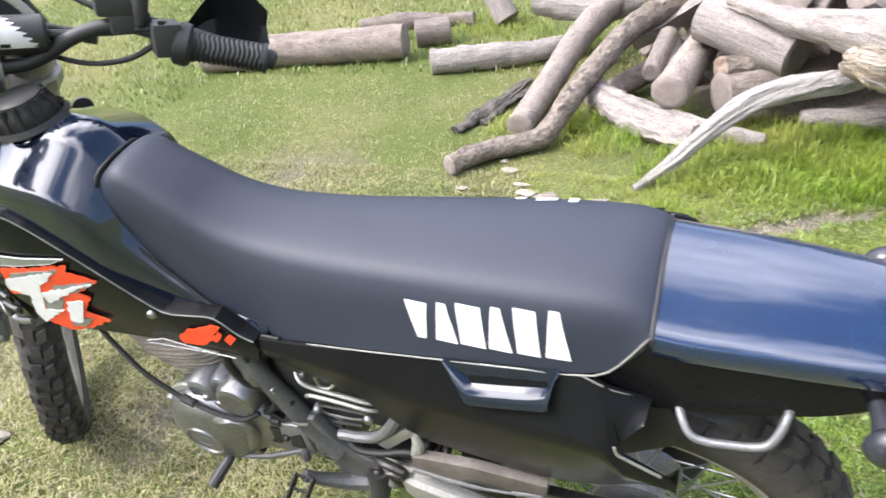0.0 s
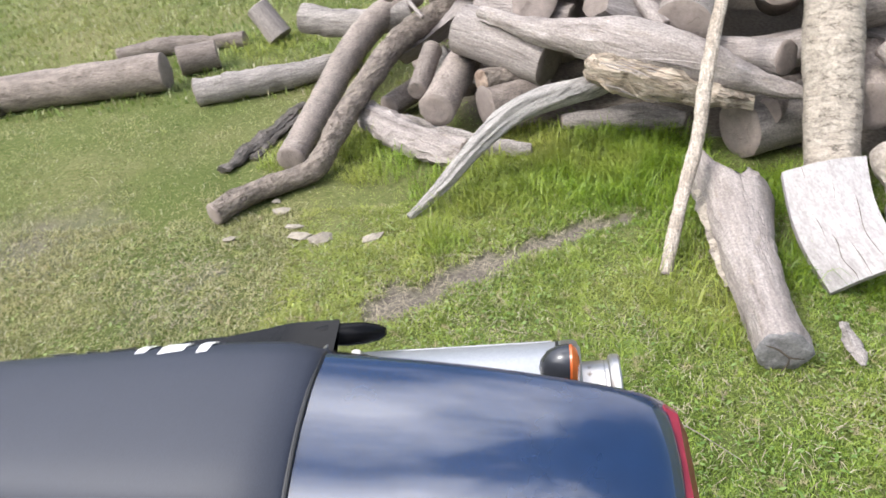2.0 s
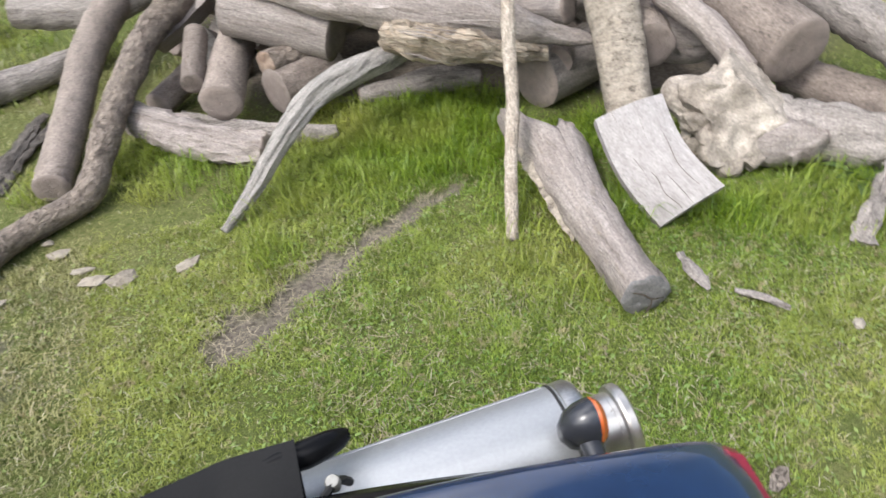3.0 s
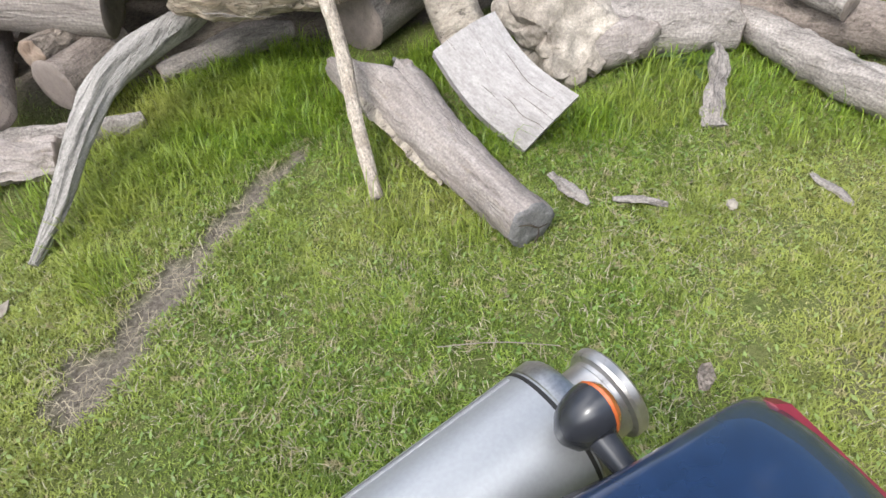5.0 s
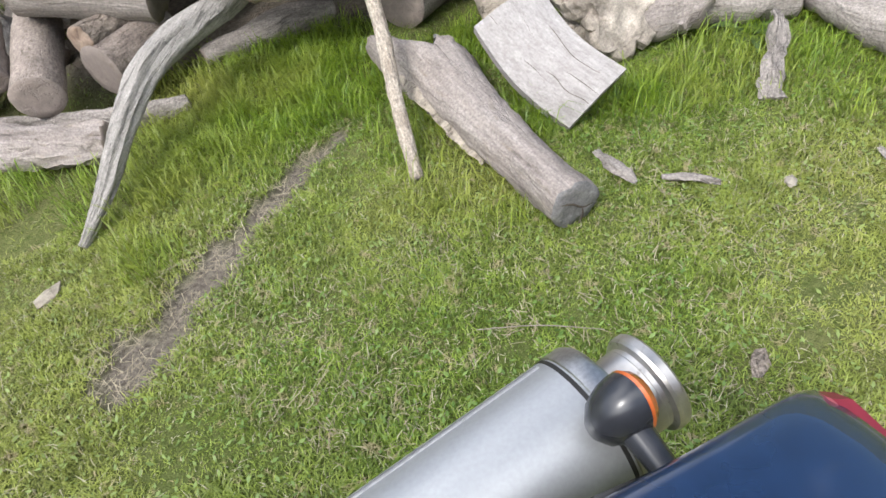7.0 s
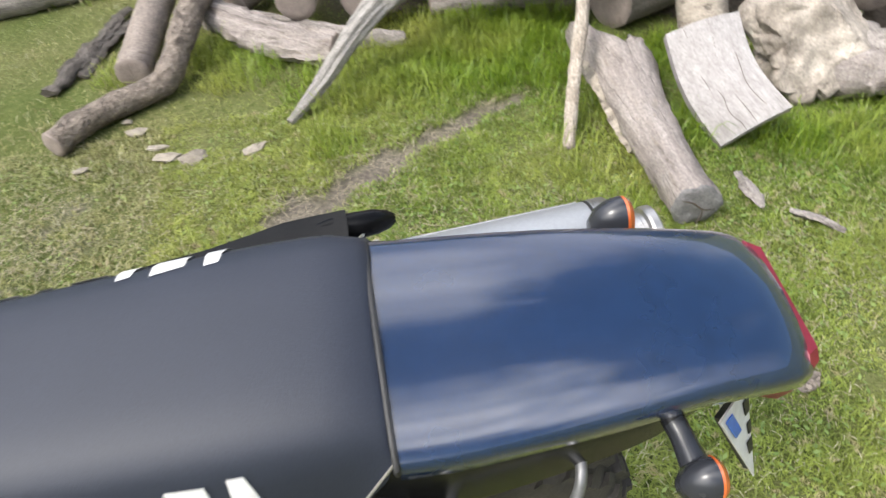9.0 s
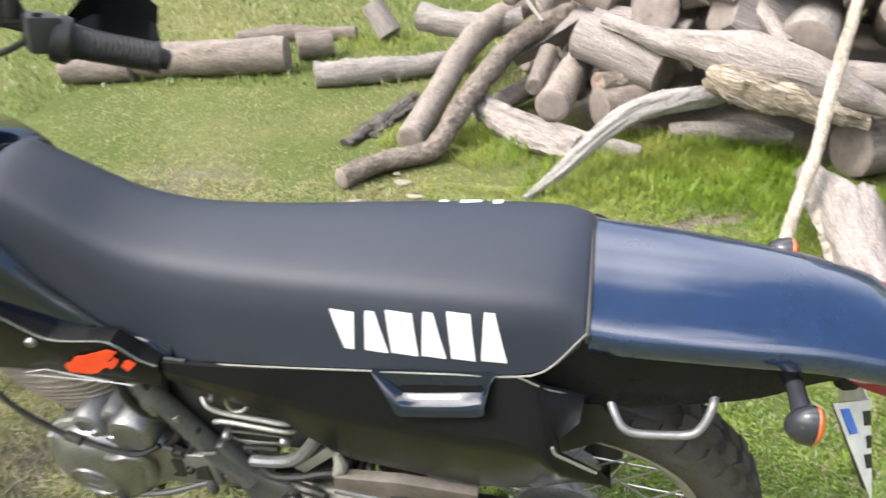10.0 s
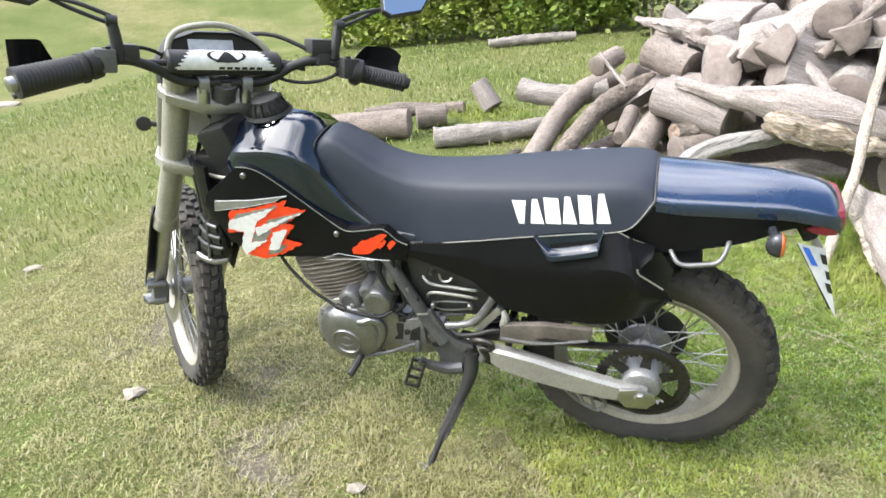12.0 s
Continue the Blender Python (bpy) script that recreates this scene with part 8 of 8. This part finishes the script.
# ---- grass ----
def blades(name, rng, pos, length, width, lean, material, label, category):
    """Bent blades as one mesh: five corners each."""
    n = len(pos)
    a = rng.uniform(0, 2 * math.pi, n)
    side = np.stack([np.cos(a), np.sin(a), np.zeros(n)], axis=1)
    b = a + rng.uniform(-0.6, 0.6, n) + math.pi / 2
    out = np.stack([np.cos(b), np.sin(b), np.zeros(n)], axis=1)
    clump = np.array([noise.noise((x * 8, y * 8, 0.5)) + 0.6 * noise.noise((x * 22, y * 22, 2.5)) for x, y in pos[:, :2].tolist()])
    L = (length * rng.uniform(0.5, 1.3, n) * np.clip(1 + 0.75 * clump, 0.4, 1.9))[:, None]
    w = (width * rng.uniform(0.7, 1.3, n))[:, None]
    k = (lean * rng.uniform(0.2, 1.5, n))[:, None]
    up = np.array([[0, 0, 1.0]])
    m = pos + up * L * 0.6 + out * L * k * 0.35
    t = pos + up * L * (1 - 0.35 * k) + out * L * k
    v = np.stack([pos - side * w, pos + side * w, m + side * w * 0.8, m - side * w * 0.8, t], axis=1).reshape(-1, 3)
    me = bpy.data.meshes.new(name)
    me.vertices.add(5 * n)
    me.vertices.foreach_set("co", v.astype(np.float32).ravel())
    base = np.arange(n) * 5
    loops = np.stack([base, base + 1, base + 2, base + 3, base + 3, base + 2, base + 4], axis=1)
    me.loops.add(7 * n)
    me.loops.foreach_set("vertex_index", loops.astype(np.int32).ravel())
    me.polygons.add(2 * n)
    starts = np.stack([np.arange(n) * 7, np.arange(n) * 7 + 4], axis=1)
    me.polygons.foreach_set("loop_start", starts.astype(np.int32).ravel())
    me.update(calc_edges=True)
    me.validate()
    me.materials.append(material)
    return tagged(new(name, me), label, category, kind="stuff")


def scatter(rng, x0, x1, y0, y1, density):
    n = int((x1 - x0) * (y1 - y0) * density)
    x, y = rng.uniform(x0, x1, n), rng.uniform(y0, y1, n)
    s = np.array([soil_at(float(p), float(q)) for p, q in zip(x, y)]) if x1 - x0 < 8 else np.zeros(n)
    keep = rng.uniform(0, 1, n) > s * 1.0
    return np.stack([x[keep], y[keep], np.zeros(keep.sum()) - 0.004], axis=1)


rng = np.random.default_rng(5)
p = np.concatenate([scatter(rng, 0.1, 2.7, -0.3, 1.7, 48000), scatter(rng, -2.4, 0.1, -0.7, 1.7, 17000), scatter(rng, 0.1, 1.6, -0.7, -0.3, 17000), scatter(rng, -2.6, 3.3, 1.7, 3.0, 2600), scatter(rng, 2.7, 3.8, -0.6, 1.7, 4000)])
border = np.minimum(np.minimum(p[:, 0] + 2.5, p[:, 1] + 0.75), 3.85 - p[:, 0])
p = p[border > rng.uniform(0, 1, len(p)) * 0.45]
near = (p[:, 0] > 0.1) & (p[:, 0] < 3.8) & (p[:, 1] > -0.3 + 0.25 * np.sin(p[:, 0] * 7))
blades("lawn_grass", rng, p[~near], 0.022, 0.0017, 1.15, GRASS, "short mown lawn grass, green with dry yellow patches", "grass")
blades("green_lawn_grass", rng, p[near], 0.021, 0.00145, 1.15, GREENGRASS, "fresh green mown lawn grass before the woodpile", "grass")
p = np.concatenate([scatter(rng, -7.0, 1.0, 3.0, 8.8, 700), scatter(rng, -7.0, -2.4, -0.6, 3.0, 700), scatter(rng, -7.0, 6.5, -3.5, -0.6, 500), scatter(rng, 3.3, 6.5, -0.6, 5.0, 500)])
blades("far_lawn_grass", rng, p, 0.05, 0.0045, 0.7, FARGRASS, "lawn grass farther off", "grass")


def tufts(rng, spots):
    out = []
    for x, y, r, n in spots:
        a, d = rng.uniform(0, 2 * math.pi, n), r * np.sqrt(rng.uniform(0, 1, n))
        p = np.stack([x + d * np.cos(a), y + d * np.sin(a), np.zeros(n) - 0.004], axis=1)
        out.append(p[[soil_at(float(q[0]), float(q[1])) < 0.25 for q in p]])
    return np.concatenate(out)


spots = [(0.35, 2.05, 0.2, 700), (0.95, 1.75, 0.25, 1300), (1.2, 1.85, 0.28, 2000), (1.45, 1.75, 0.25, 1600), (1.55, 2.0, 0.2, 1000), (1.1, 2.15, 0.2, 700), (1.35, 2.12, 0.15, 500), (0.7, 1.75, 0.2, 700), (0.66, 1.40, 0.10, 320), (1.75, 1.55, 0.16, 800), (1.85, 1.62, 0.14, 700)]
spots += [(2.1, 0.9, 0.14, 450), (2.35, 0.85, 0.2, 500), (2.5, 0.75, 0.2, 400), (1.72, 1.1, 0.1, 300), (1.5, 1.3, 0.18, 500), (2.0, 1.0, 0.12, 350), (2.55, 0.55, 0.25, 450), (0.2, 2.25, 0.12, 300), (-0.1, 2.15, 0.12, 200), (1.05, 1.62, 0.25, 600), (-0.7, 4.1, 0.3, 500), (-0.5, 3.9, 0.3, 400), (0.05, 3.55, 0.2, 300), (1.45, 0.95, 0.2, 300), (1.0, 1.95, 0.2, 600)]
blades("long_grass", rng, tufts(rng, spots), 0.078, 0.0016, 0.95, TALLGRASS, "long green grass growing along the woodpile", "grass")


def small_leaves(rng, pos, size, material, name, label):
    """Flat clover-like leaves close to the soil, one mesh."""
    n = len(pos)
    a = rng.uniform(0, 2 * math.pi, n)
    d = np.stack([np.cos(a), np.sin(a), rng.uniform(-0.1, 0.55, n)], axis=1)
    s = np.stack([-np.sin(a), np.cos(a), rng.uniform(-0.35, 0.35, n)], axis=1)
    l = (size * rng.uniform(0.5, 1.4, n))[:, None]
    b = pos + np.stack([np.zeros(n), np.zeros(n), rng.uniform(0.006, 0.024, n)], axis=1)
    v = np.stack([b, b + d * l * 0.5 + s * l * 0.22, b + d * l, b + d * l * 0.5 - s * l * 0.22], axis=1).reshape(-1, 3)
    me = bpy.data.meshes.new(name)
    me.from_pydata(v.tolist(), [], (np.arange(n)[:, None] * 4 + np.arange(4)[None, :]).tolist())
    me.materials.append(material)
    return tagged(new(name, me), label, "weeds", kind="stuff")


small_leaves(rng, np.concatenate([scatter(rng, 0.2, 2.6, -0.3, 1.6, 1800), scatter(rng, -2.0, 0.2, -0.6, 1.6, 700), scatter(rng, 2.6, 3.3, -0.4, 1.5, 1500)]), 0.014, CLOVER, "clover", "small clover and weed leaves in the lawn")


# dry straws lying in the rut and on the thin patches
def straws(rng, spots):
    """Flat dead stems, one mesh; each spot is x, y, radius and count."""
    pos = []
    for x, y, r, n in spots:
        a, d = rng.uniform(0, 2 * math.pi, n), r * np.sqrt(rng.uniform(0, 1, n))
        pos.append(np.stack([x + d * np.cos(a), y + d * np.sin(a), rng.uniform(0.0, 0.016, n)], axis=1))
    pos = np.concatenate(pos)
    n = len(pos)
    a = rng.uniform(0, 2 * math.pi, n)
    d = np.stack([np.cos(a), np.sin(a), rng.uniform(-0.12, 0.25, n)], axis=1)
    q = np.stack([-np.sin(a), np.cos(a), np.zeros(n)], axis=1) * rng.uniform(0.0006, 0.0011, n)[:, None]
    l = rng.uniform(0.012, 0.05, n)[:, None]
    v = np.stack([pos - q, pos + q, pos + d * l + q * 0.5, pos + d * l - q * 0.5], axis=1).reshape(-1, 3)
    me = bpy.data.meshes.new("dry_straw")
    me.from_pydata(v.tolist(), [], (np.arange(n)[:, None] * 4 + np.arange(4)[None, :]).tolist())
    me.materials.append(STRAW)
    return tagged(new("dry_straw", me), "dry pale straw lying in the rut and thin patches", "straw", kind="stuff")


straws(rng, [(x + 0.03, y + 0.02, 1.7 * w, int(1500 * w)) for x, y, w in MUD] + [(x, y, 1.8 * r, 220) for x, y, r in BARE_SPOTS] + [(0.85, 0.85, 0.2, 260), (1.25, 0.75, 0.25, 300), (1.5, 0.4, 0.3, 350), (1.95, 0.55, 0.3, 350), (0.9, 0.6, 0.15, 160), (-0.2, 1.2, 0.5, 900), (-0.9, 0.2, 0.5, 900), (-0.3, -0.3, 0.4, 700)])
